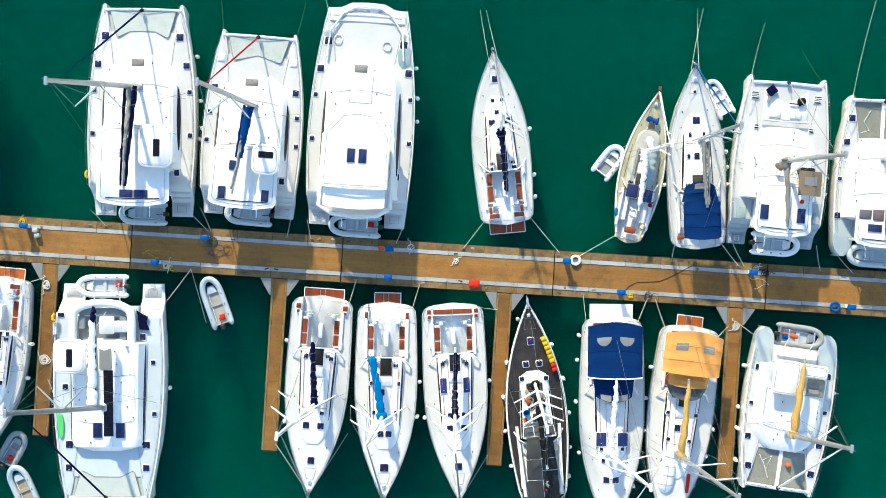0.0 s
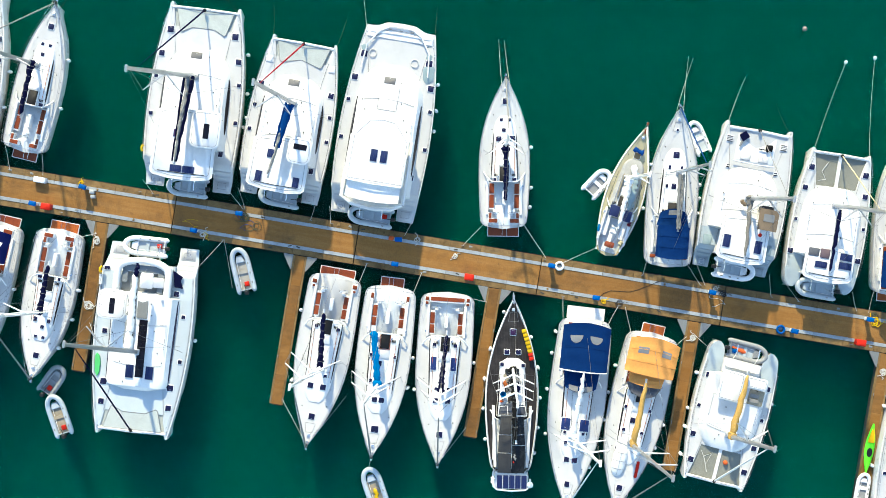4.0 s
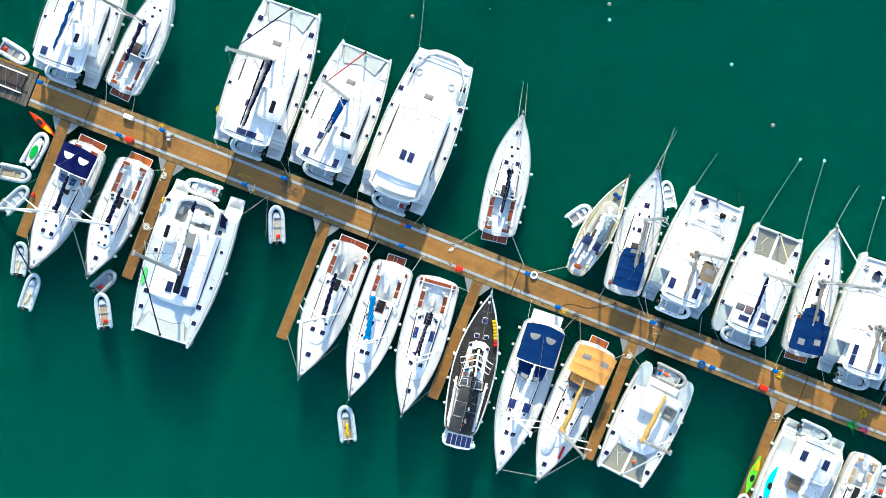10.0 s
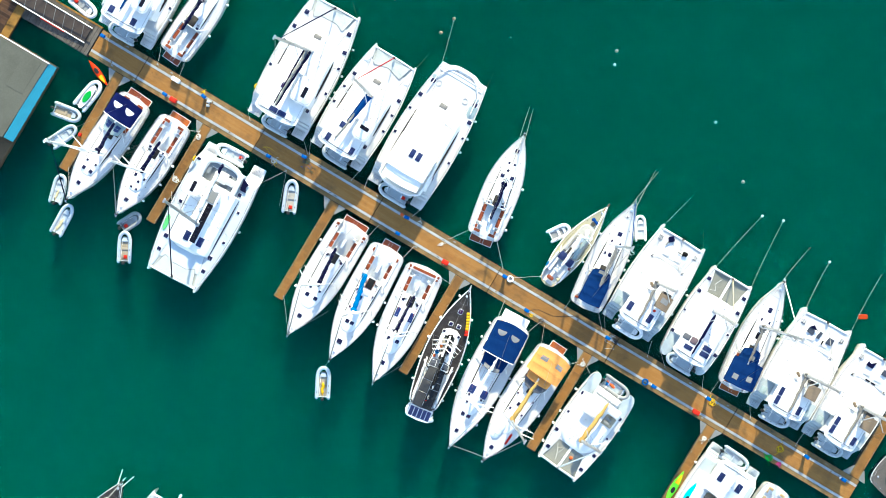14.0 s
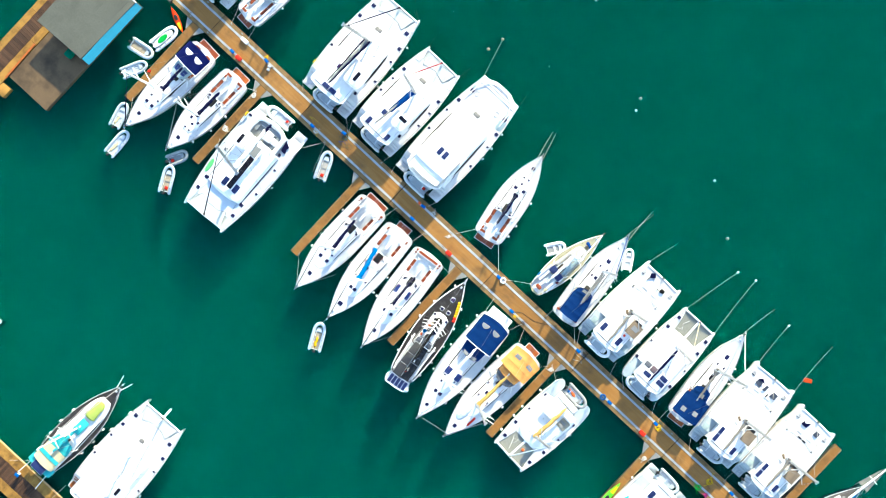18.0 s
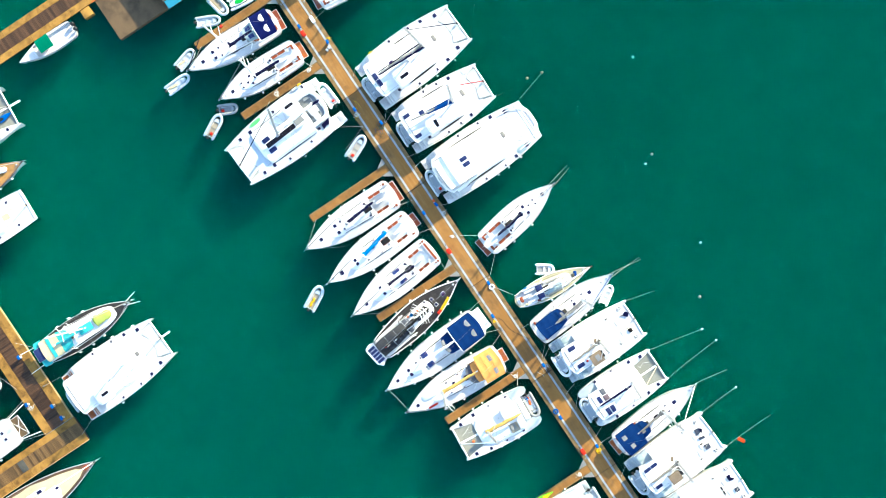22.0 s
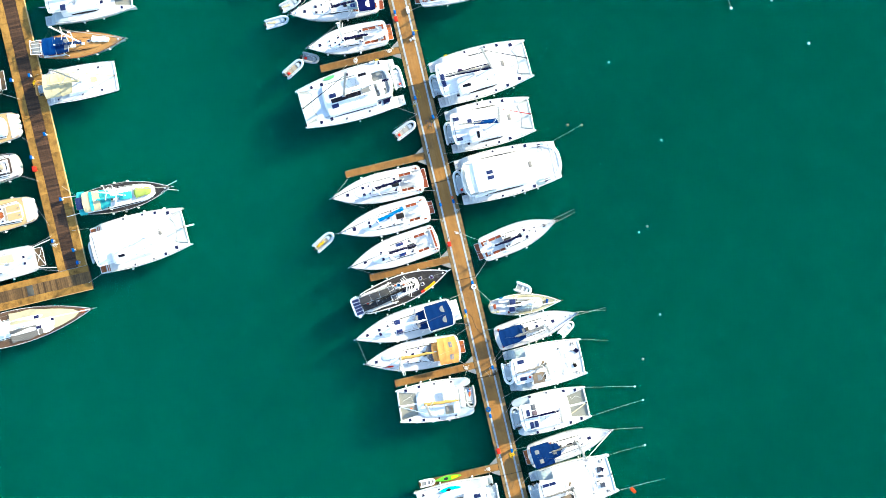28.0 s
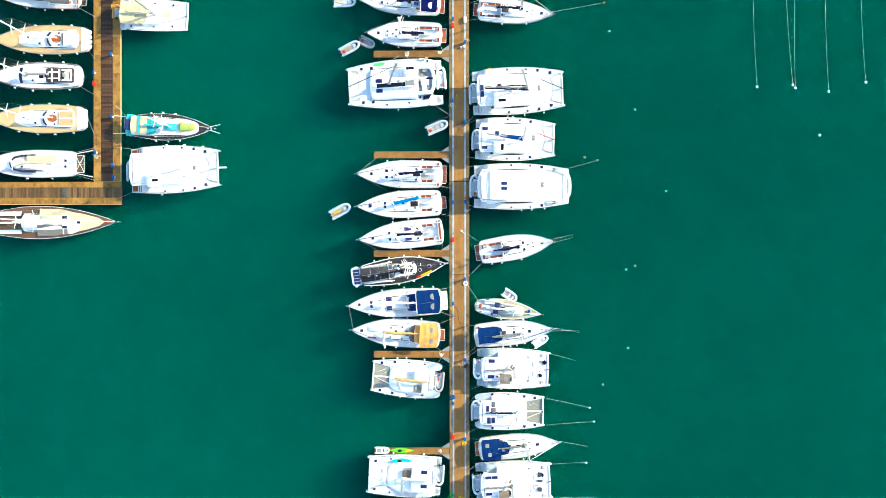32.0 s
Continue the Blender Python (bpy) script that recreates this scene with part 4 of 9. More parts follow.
def lazy_bag(b, a, e, cloth, sail, w0, w1, seed, fore=1.0):
    """A sail stowed between the two cloth flanks of its bag, from the mast a to the boom's end e."""
    a, e = Vector(a), Vector(e)
    t = (e - a).normalized()
    side = Vector((-t.y, t.x, 0)).normalized()
    rnd = random.Random(seed)
    for s in (-1, 1):
        rows = []
        for k in range(15):
            u = k / 14 * fore
            c = a.lerp(e, u) + side * s * (lerp(w0, w1, u) / 2 + rnd.uniform(-0.03, 0.03))
            th = lerp(0.13, 0.07, u) * rnd.uniform(0.7, 1.3)
            h = 0.46 * rnd.uniform(0.85, 1.1) * lerp(1, 0.6, u)
            rows.append([c - side * s * th * 0.2 - Vector((0, 0, 0.1)), c + side * s * th, c + side * s * th * 0.8 + Vector((0, 0, h * 0.7)), c + Vector((0, 0, h)), c - side * s * th * 0.7 + Vector((0, 0, h * 0.8))])
        part("sail_bag", loft(rows), cloth, b, "open cloth sail bag along the boom")
    n = 40
    rings = []
    for k in range(n + 1):
        u = k / n
        c = a.lerp(e, u) + Vector((0, 0, 0.16)) + side * (0.05 * math.sin(9 * u + seed) + rnd.uniform(-0.02, 0.02))
        w = lerp(w0, w1, u) * 0.34 * (1 + 0.16 * math.sin(23 * u + seed)) * rnd.uniform(0.88, 1.12) * (0.4 if k in (0, n) else 1)
        rings.append([c + side * w * math.cos(2 * math.pi * j / 9) * rnd.uniform(0.8, 1.2) + Vector((0, 0, 0.2 * math.sin(2 * math.pi * j / 9) * rnd.uniform(0.6, 1.4))) for j in range(9)])
    part("flaked_sail", loft(rings), sail, b, "crumpled pale sail in folds")


# ---------------------------------------------------------------- single-hulled yachts
class Lines:
    """The deck plan and sheer of a hull."""

    def __init__(self, L, B, fs=0.90, sm=0.40, p=2.2, fb=1.15, rise=0.45):
        self.L, self.B, self.fs, self.sm, self.p, self.fb, self.rise = L, B, fs, sm, p, fb, rise

    def half(self, x):
        s = min(1.0, max(0.0, x / self.L))
        if s < self.sm:
            f = self.fs + (1 - self.fs) * math.sin(math.pi / 2 * s / self.sm)
        else:
            f = 1 - ((s - self.sm) / (1 - self.sm)) ** self.p
        f *= 0.79 + 0.21 * math.sqrt(min(1.0, s / 0.035))
        return max(0.03, self.B / 2 * f)

    def sheer(self, x):
        s = min(1.0, max(0.0, x / self.L))
        return self.fb + self.rise * (s - 0.25) ** 2 * (1 if s > 0.25 else 0.4) * 1.6


def hull_parts(b, ln, hull_mat, deck_mat, well=None, stripe=None, rake=0.25, rail=None):
    """Topsides, transom and a deck with the cockpit well sunk into it. well: x0, x1, half width, depth."""
    L = ln.L
    xs = sorted({round(L * k / 30, 3) for k in range(31)} | {round(L * q, 3) for q in (0.008, 0.018)} | ({well[1] - 0.02, well[1]} if well else set()))
    sides, deck, stripes = [], [], []
    for x in xs:
        h, z = ln.half(x), ln.sheer(x)
        s = x / L
        fore = max(0, s - 0.8) / 0.2
        under = x - rake * fore if s > 0.5 else x + 0.12 * (1 - min(1, s * 8))
        prof = [(h, z, x), (h * 0.985, z * 0.62, lerp(x, under, 0.35)), (h * lerp(0.95, 0.72, fore), 0.12, lerp(x, under, 0.9)), (h * lerp(0.80, 0.4, fore), -0.25, under), (0.02, -0.5, under)]
        bow_out = 0.24 * max(0.0, 1 - s / 0.04)
        prof = [(y, zz, q - bow_out * (1 - (y / h) ** 2)) for y, zz, q in prof]
        sides.append([(q, -y, zz) for y, zz, q in prof] + [(q, y, zz) for y, zz, q in reversed(prof)])
        c = min(well[2], h * 0.82) if well else h * 0.5
        down = well[3] if well and x < well[1] else 0.0
        cam = 0.05 * h
        row = [(-h, z), (-h * 0.97, z + 0.01), (-lerp(c, h, 0.5), z + cam * 0.5), (-c - 0.015, z + cam), (-c, z + cam - down), (0, z + cam - down), (c, z + cam - down), (c + 0.015, z + cam), (lerp(c, h, 0.5), z + cam * 0.5), (h * 0.97, z + 0.01), (h, z)]
        deck.append([(x - bow_out * (1 - (y / h) ** 2), y, zz) for y, zz in row])
    hv, hf = loft(sides, False)
    n = len(sides[0])
    if well:
        # an open transom: the sole runs out over the stern
        h, z = ln.half(0), ln.sheer(0)
        c, lip = min(well[2], h * 0.82), 0.05 * h
        notch = [(c, z + lip), (c, z + lip - well[3]), (0, z + lip - well[3]), (-c, z + lip - well[3]), (-c, z + lip)]
        hv += [(-0.24 * (1 - (y / h) ** 2), y, q) for y, q in notch]
        hf.append(tuple(range(n)) + tuple(range(len(hv) - 5, len(hv))))
    else:
        hf.append(tuple(reversed(range(n))))
    part("hull", (hv, hf), hull_mat, b)
    part("deck", loft(deck, False), deck_mat, b)
    for s in (-1, 1):
        part("toe_rail", tube([(x, s * (ln.half(x) - 0.02), ln.sheer(x) + 0.03) for x in xs[::2]], 0.032, 6), rail or ALU, b)
        if stripe is not None:
            part("hull_stripe", loft([[(x, s * (ln.half(x) * 0.992 + 0.014), ln.sheer(x) * q) for q in (0.84, 0.72)] + [(x, s * (ln.half(x) * 0.98), ln.sheer(x) * q) for q in (0.72, 0.84)] for x in xs[1:-3]]), stripe, b)


def rails(b, ln, x0, x1, gap=2.0, h=0.62, pulpit=True, pushpit=True):
    for s in (-1, 1):
        n = max(2, round((x1 - x0) / gap))
        tops = []
        for k in range(n + 1):
            x = lerp(x0, x1, k / n)
            shared("stanchion", "stanchion%.2f" % h, lambda: tube([(0, 0, 0), (0, 0, h)], 0.014, 6), STEEL, b, pose(x, s * (ln.half(x) - 0.07), ln.sheer(x)))
            tops.append((x, s * (ln.half(x) - 0.07), ln.sheer(x) + h))
        part("lifeline", tube(tops, 0.008, 5), WIRE, b)
        part("lifeline", tube([(q[0], q[1], q[2] - h * 0.48) for q in tops], 0.007, 5), WIRE, b)
    if pulpit:
        L, z = ln.L, ln.sheer(ln.L) + h
        xa = x1
        pts = [(xa, -ln.half(xa) + 0.07, ln.sheer(xa) + h)] + [(q, -ln.half(q) * 0.9, z + 0.02) for q in (lerp(xa, L, 0.5), L - 0.3)] + [(L + 0.1, 0, z + 0.04)] + [(q, ln.half(q) * 0.9, z + 0.02) for q in (L - 0.3, lerp(xa, L, 0.5))] + [(xa, ln.half(xa) - 0.07, ln.sheer(xa) + h)]
        part("pulpit", join(tube(pts, 0.018, 6), *[tube([(q, s * ln.half(q) * 0.9, z), (q, s * ln.half(q) * 0.85, z - h)], 0.016, 6) for q in (L - 0.3, lerp(xa, L, 0.5)) for s in (-1, 1)]), STEEL, b, "stainless bow rail")
    if pushpit:
        for s in (-1, 1):
            pts = [(x0, s * (ln.half(x0) - 0.07), ln.sheer(x0) + h), (0.2, s * (ln.half(0.2) - 0.06), ln.sheer(0) + h), (0.08, s * (ln.half(0) * 0.45), ln.sheer(0) + h)]
            part("pushpit", join(tube(pts, 0.018, 6), tube([pts[1], (0.2, pts[1][1], ln.sheer(0))], 0.016, 6), tube([pts[2], (0.08, pts[2][1], ln.sheer(0))], 0.016, 6)), STEEL, b, "stainless stern rail")


def blob_fn(x0, x1, hw, z0, h0, h1, nose, tail, taper=0.0):
    """Half width, foot and height of a rounded deckhouse at x."""
    def f(x):
        w, k = hw * (1 - taper * (x - x0) / (x1 - x0)), 1.0
        if x > x1 - nose:
            d = (x - (x1 - nose)) / nose
            k = math.sqrt(max(0.02, 1 - d * d))
        if x < x0 + tail:
            d = (x0 + tail - x) / tail
            k = min(k, math.sqrt(max(0.02, 1 - d * d)))
        z = z0(x) if callable(z0) else z0
        return w * (0.35 + 0.65 * k), z, lerp(h0, h1, (x - x0) / (x1 - x0)) * (0.25 + 0.75 * k)
    return f


def blob(f, x0, x1, n=18):
    rings = []
    for i in range(n + 1):
        x = lerp(x0, x1, i / n)
        w, z, h = f(x)
        side = [(w * 1.05, z - 0.06), (w * 0.965, z + 0.45 * h), (w * 0.885, z + 0.85 * h), (w * 0.74, z + 0.99 * h), (w * 0.4, z + 1.04 * h)]
        rings.append([(x, y, q) for y, q in side] + [(x, 0, z + 1.06 * h)] + [(x, -y, q) for y, q in reversed(side)])
    return loft(rings)


def band(f, xa, xb, s, lo=0.3, hi=0.72, n=10):
    rings = []
    for i in range(n + 1):
        x = lerp(xa, xb, i / n)
        w, z, h = f(x)
        e = 0.06 + 0.94 * math.sin(math.pi * i / n) ** 0.7
        a, c = lerp((lo + hi) / 2, lo, e), lerp((lo + hi) / 2, hi, e)
        ya, yc = w * lerp(1.05, 0.87, a), w * lerp(1.05, 0.87, c)
        rings.append([(x, s * (ya + 0.02), z + a * h), (x, s * (yc + 0.02), z + c * h + 0.015), (x, s * (yc - 0.06), z + c * h), (x, s * (ya - 0.06), z + a * h)])
    return loft(rings)


def canopy(b, x0, x1, w0, w1, z, crown, material, name="bimini", label="", windows=(), bow_aft=0.15, bow_fore=0.08, hoops=2, foot=None, seams=1, drop=0.22, edging=None):
    def fn(u, v):
        q = 2 * v - 1
        x = lerp(x0, x1, u) - bow_aft * (1 - q * q) * (1 - u) * 1.0 + bow_fore * (1 - q * q) * u
        zz = z + crown * (1 - q * q) - drop * max(0, abs(q) - 0.82) / 0.18 - 0.035 * math.sin(math.pi * u * (hoops)) ** 2
        return (x, lerp(w0, w1, u) * q, zz + 0.01 * math.sin(19 * u + 7 * v))
    c = part(name, shell(fn, 14, 14, 0.02), material, b, label)
    for (ux, vy, du, dv, wm, style) in windows:
        def win(u, v, ux=ux, vy=vy, du=du, dv=dv, style=style):
            if style == "moon":
                a = math.pi * v
                rr = u
                p = fn(ux + du * (math.sin(a) * rr - 0.4), vy - dv * math.cos(a) * rr)
            else:
                p = fn(ux + du * (u - 0.5) * 2, vy + dv * (v - 0.5) * 2)
            return (p[0], p[1], p[2] + 0.014)
        part("window", shell(win, 5, 8, 0.008), wm, c, "clear vinyl window")
    for k in range(seams):
        u = (k + 1) / (seams + 1)
        part("seam", tube([Vector(fn(u, j / 12)) + Vector((0, 0, 0.012)) for j in range(13)], 0.016, 5), material, c)
    if edging is not None:
        part("edging", tube([Vector(fn(0.995, j / 14)) + Vector((0, 0, 0.01)) for j in range(15)], 0.045, 6), edging, c, "white edging tape")
    if foot is not None:
        for k in range(hoops):
            u = (k + 0.15) / max(1, hoops - 0.7)
            p0, p1 = fn(min(1, u), 0.02), fn(min(1, u), 0.98)
            mid = [Vector(fn(min(1, u), j / 8)) - Vector((0, 0, 0.04)) for j in range(1, 8)]
            xm = lerp(x0, x1, 0.5)
            part("hoop", tube([(xm, -w0 * 1.0, foot), (p0[0], p0[1], p0[2] - 0.03)] + mid + [(p1[0], p1[1], p1[2] - 0.03), (xm, w0 * 1.0, foot)], 0.016, 6), STEEL, b)
    return c


def steering(b, x, y, z, r=0.42):
    w = part("steering_wheel", tube(circle(x, y, z + 0.55, r, 20, 12), 0.022, 6, True), STEEL, b, "stainless steering wheel")
    for k in range(3):
        a = k * math.pi / 3
        d = Vector((r * math.cos(a) * math.sin(radians(12)), r * math.sin(a), r * math.cos(a) * math.cos(radians(12))))
        c = Vector((x, y, z + 0.55))
        part("spoke", tube([c - d, c + d], 0.012, 5), STEEL, w)
    part("pedestal", bx(x + 0.05, x + 0.32, y - 0.14, y + 0.14, z, z + 0.85, 0.06, 0.04), GEL, w)


def winch(b, x, y, z):
    shared("winch", "winch", lambda: loft([[(r * math.cos(2 * math.pi * k / 10), r * math.sin(2 * math.pi * k / 10), zz) for k in range(10)] for zz, r in ((0, 0.11), (0.03, 0.11), (0.05, 0.07), (0.13, 0.075), (0.15, 0.095), (0.18, 0.09), (0.185, 0.02))]), STEEL, b, pose(x, y, z))


YACHTS = {}


def yacht(key, label, stern, ang, L, B, mast, boom=None, cover=None, jib=None, hatches=(), hull_mat=None, deck_mat=None, roof_mat=None, lines=None, teak=True, seat_mat=None, well=True, covers=(), solars=(), platform=None, stripe=None, spar=None, spreaders=2, roof=(0.30, 0.74, 0.275), windows=True, rail=None, fend=(), wheels=1, companion=True, table=True, sole=None, coach_h=(0.5, 0.16), long_windows=True, wind_mat=None, frame_mat=None, rig_on=True, sweep=0.12, spread=1.05, pulpit=True, lean=0.0, nose=0.14, stern_seats="ell", seat_end=None, stern_fill=None, group="moored sailing yachts"):
    """One single-hulled sailing yacht, its stern at stern and its bow towards ang degrees."""
    b = empty("sailing_yacht", pose(stern[0], stern[1], 0, lean, 0, ang), label, "sailboat", group)
    ln = lines or Lines(L, B)
    ln.L, ln.B = L, B
    YACHTS[key] = (b, ln)
    cw = B * 0.30
    wl = (0.0, L * roof[0] + 0.05, cw, 0.42) if well else None
    hull_parts(b, ln, hull_mat or GEL, deck_mat or NONSKID, wl, stripe, rail=rail)
    rails(b, ln, 1.2, L * 0.9)
    x0, x1 = L * roof[0], L * roof[1]
    f = blob_fn(x0, x1, B * roof[2], lambda x: ln.sheer(x) + 0.05 * ln.half(x), coach_h[0], coach_h[1], L * nose, 0.12, 0.22)
    part("coachroof", blob(f, x0, x1), roof_mat or GEL, b)
    if windows:
        for s in (-1, 1):
            if long_windows:
                part("side_window", band(f, x0 + 0.25, lerp(x0, x1, 0.74), s, 0.36, 0.74), wind_mat or SMOKE, b, "long smoked side window")
            else:
                for k in range(3):
                    xa = x0 + 0.4 + k * (x1 - x0) * 0.22
                    part("side_window", band(f, xa, xa + (x1 - x0) * 0.13, s, 0.35, 0.72), wind_mat or SMOKE, b)

    def top(x, y):
        if x0 + 0.05 < x < x1 - 0.05:
            w, z, h = f(x)
            if abs(y) < w * 0.9:
                return z + h * (1.06 - 0.06 * (abs(y) / w) ** 2) - 0.01
        return ln.sheer(x) + 0.05 * ln.half(x) + 0.005
    for h in hatches:
        hx, hy, sl, sw = h[0] * L, h[1], h[2], h[3]
        hatch(b, hx, hy, top(hx, hy), sl, sw, h[4] if len(h) > 4 else None)
    for s in (-1, 1):
        xx = lerp(x0, x1, 0.12)
        part("grab_rail", tube([(lerp(x0, x1, q), s * f(lerp(x0, x1, q))[0] * 0.74, top(lerp(x0, x1, q), f(x0 + 1)[0] * 0.7 * s) + 0.05) for q in (0.12, 0.25, 0.4, 0.55, 0.68)], 0.018, 5), TEAK if teak else STEEL, b)
        winch(b, x0 - 0.35, s * (cw + 0.22), ln.sheer(x0) + 0.06)
        winch(b, x0 + 0.35, s * 0.55, top(x0 + 0.4, 0.5))
        for q in (0.06, 0.5, 0.93):
            shared("deck_cleat", "deck_cleat", lambda: join(bx(-0.03, 0.03, -0.02, 0.02, 0, 0.06), tube([(-0.11, 0, 0.07), (0.11, 0, 0.07)], 0.016, 5)), STEEL, b, pose(q * L, s * (ln.half(q * L) - 0.16), ln.sheer(q * L) + 0.02))
        part("genoa_track", tube([(q, s * (f(min(max(q, x0 + 0.2), x1 - 0.3))[0] + 0.16), ln.sheer(q) + 0.06) for q in [lerp(x0 + 0.5, x0 + 3.2, k / 5) for k in range(6)]], 0.018, 5), DARKPLASTIC, b)
        part("control_line", tube([(x0 + 0.5, s * 0.5, top(x0 + 0.5, 0.5) + 0.03), (lerp(x0, mast[0], 0.6), s * 0.42, top(lerp(x0, mast[0], 0.6), 0.4) + 0.03), (mast[0] - 0.2, s * 0.16, top(mast[0] - 0.2, 0.1) + 0.04)], 0.014, 5), ROPE if s > 0 else WIRE, b)
        part("deck_seam", tube([(q, s * (ln.half(q) * 0.80), ln.sheer(q) + 0.036) for q in [L * (0.62 + 0.3 * k / 8) for k in range(9)]], 0.012, 4), SEAM, b)
    part("roof_seam", tube([(lerp(x0, x1, 0.62), y, top(lerp(x0, x1, 0.62), y) + 0.012) for y in [B * roof[2] * 0.7 * (k / 4 - 1) for k in range(9)]], 0.012, 4), SEAM, b)
    part("anchor_locker", tube([(L - 1.9, -0.42, ln.sheer(L - 1.9) + 0.05), (L - 1.9, 0.42, ln.sheer(L - 1.9) + 0.05), (L - 1.15, 0.26, ln.sheer(L - 1.15) + 0.05), (L - 1.15, -0.26, ln.sheer(L - 1.15) + 0.05)], 0.014, 4, True), SEAM, b)
    for k, s in enumerate((-1, 1)):
        q, side = x0 - 0.5, s * random.uniform(0.45, 0.8) * cw
        part("line_tail", tube([(q + 0.16 * math.cos(j * 0.9) + 0.05 * j, side + 0.15 * math.sin(j * 0.9), ln.sheer(q) + 0.08 - (0.05 if well else 0)) for j in range(9)], 0.014, 4), (ROPE, WIRE)[k], b, "loose coil of line")
    if companion:
        # A solid dark block paints the companionway's shade; no hole is cut.
        cp = part("companionway", bx(x0 - 0.02, x0 + 1.2, -0.34, 0.40, ln.sheer(x0) - 0.3, top(x0 + 0.5, 0) + 0.03, 0.04), COMPANION_SHADE, b, "solid dark block standing for the shade in the companionway")
        part("hatch_frame", tube([(x0, -0.38, top(x0 + 0.5, 0) + 0.04), (x0 + 1.24, -0.38, top(x0 + 0.9, 0) + 0.04), (x0 + 1.24, 0.44, top(x0 + 0.9, 0) + 0.04), (x0, 0.44, top(x0 + 0.5, 0) + 0.04)], 0.035, 5), frame_mat or GEL, cp)
        part("sliding_hatch", bx(x0 + 1.28, x0 + 2.0, -0.44, 0.48, top(x0 + 1.5, 0) - 0.05, top(x0 + 1.5, 0) + 0.06, 0.06), GEL, b)
        part("hatch_garage", tube([(x0 + 0.75, -B * 0.40, ln.sheer(x0) + 0.1), (x0 + 0.25, -B * 0.33, top(x0 + 0.4, B * 0.2) + 0.02), (x0 - 0.02, -B * 0.24, top(x0 + 0.4, 0.3) + 0.06), (x0 - 0.04, B * 0.24, top(x0 + 0.4, 0.3) + 0.06), (x0 + 0.25, B * 0.33, top(x0 + 0.4, B * 0.2) + 0.02), (x0 + 0.75, B * 0.40, ln.sheer(x0) + 0.1)], 0.055, 8), GEL, b, "curved white coaming round the companionway")
        for s in (-1, 1):
            for k in range(3):
                part("rope_clutch", bx(x0 + 0.42 + 0.0 * k, x0 + 0.62, s * (0.62 + 0.11 * k) - 0.035, s * (0.62 + 0.11 * k) + 0.035, top(x0 + 0.5, 0.6) - 0.02, top(x0 + 0.5, 0.6) + 0.07, 0.01), DARKPLASTIC, b)
    if well:
        zf = ln.sheer(0.5) + 0.05 * ln.half(0.5) - 0.42
        part("cockpit_sole", bx(0.08, x0, -cw + 0.02, cw - 0.02, zf - 0.01, zf + 0.012, 0.02, 0.005), sole or GREYDECK, b)
        for s in (-1, 1):
            ya, yb = sorted((s * (cw - 0.01), s * (cw - 0.46)))
            se = seat_end or x0 - 0.15
            seat = part("cockpit_seat", bx(1.35, x0 - 0.05, ya, yb, zf, zf + 0.34, 0.05, 0.03), GEL, b)
            part("seat_back", bx(1.25, x0, *sorted((s * cw, s * (cw + 0.05))), zf, zf + 0.5, 0.02), GEL, b)
            if teak:
                sm = seat_mat or TEAKRED
                qm = lerp(1.5, se, 0.56)
                for qa, qb in ((1.5, qm - 0.04), (qm + 0.04, se)):
                    part("seat_slats", bx(qa, qb, ya + 0.03, yb - 0.05, zf + 0.34, zf + 0.375, 0.03, 0.008), sm, seat, "red-brown teak seat slats")
                if stern_seats == "ell":
                    plan = ((0.28, 0.60, 0.42, 0.98), (0.64, 1.08, 0.80, 0.98))
                elif stern_seats == "corner":
                    plan = ((0.40, 0.74, 1.08, 1.34), (0.86, 1.06, 1.14, 1.30))
                elif stern_seats == "side":
                    plan = ((0.50, 1.05, 1.0, 1.17),)
                else:
                    plan = ((0.22, 0.52, 1.12, 1.32), (0.62, 0.84, 1.12, 1.3))
                for pa, pb, pc, pd in plan:
                    yc, yd = sorted((s * cw * pc, s * cw * pd))
                    st = part("helm_seat", bx(pa - 0.05, pb + 0.05, yc - 0.05, yd + 0.05, zf, zf + 0.5, 0.05, 0.03), GEL, b)
                    part("seat_slats", bx(pa, pb, yc, yd, zf + 0.5, zf + 0.53, 0.03, 0.008), sm, st, "red-brown teak seat slats")
                if stern_seats == "full" and s == 1:
                    st = part("stern_bench", bx(0.10, 0.66, -cw * 1.06, cw * 1.06, zf, zf + 0.5, 0.05, 0.03), GEL, b)
                    part("seat_slats", bx(0.22, 0.54, -cw * 1.0, cw * 1.0, zf + 0.5, zf + 0.53, 0.03, 0.008), sm, st, "red-brown teak seat slats")
            ca, cb = sorted((s * (cw + 0.03), s * (cw + 0.22)))
            part("coaming", bx(0.9, x0 + 0.1, ca, cb, ln.sheer(1.5), ln.sheer(1.5) + 0.24, 0.06, 0.05), GEL, b)
        if table:
            part("cockpit_table", bx(lerp(1.4, x0, 0.18), lerp(1.4, x0, 0.66), -0.15, 0.15, zf, zf + 0.62, 0.06, 0.03), GEL, b, "white folding cockpit table")
        if wheels == 1:
            steering(b, 1.05, 0, zf)
        elif wheels == 2:
            steering(b, 1.05, cw * 0.62, zf)
            steering(b, 1.05, -cw * 0.62, zf)
    part("bow_roller", join(bx(L - 0.45, L + 0.28, -0.09, 0.09, ln.sheer(L) - 0.02, ln.sheer(L) + 0.07, 0.03), tube([(L + 0.3, 0, ln.sheer(L)), (L + 0.42, 0, 0.9)], 0.04, 6)), STEEL, b, "steel bow roller and anchor")
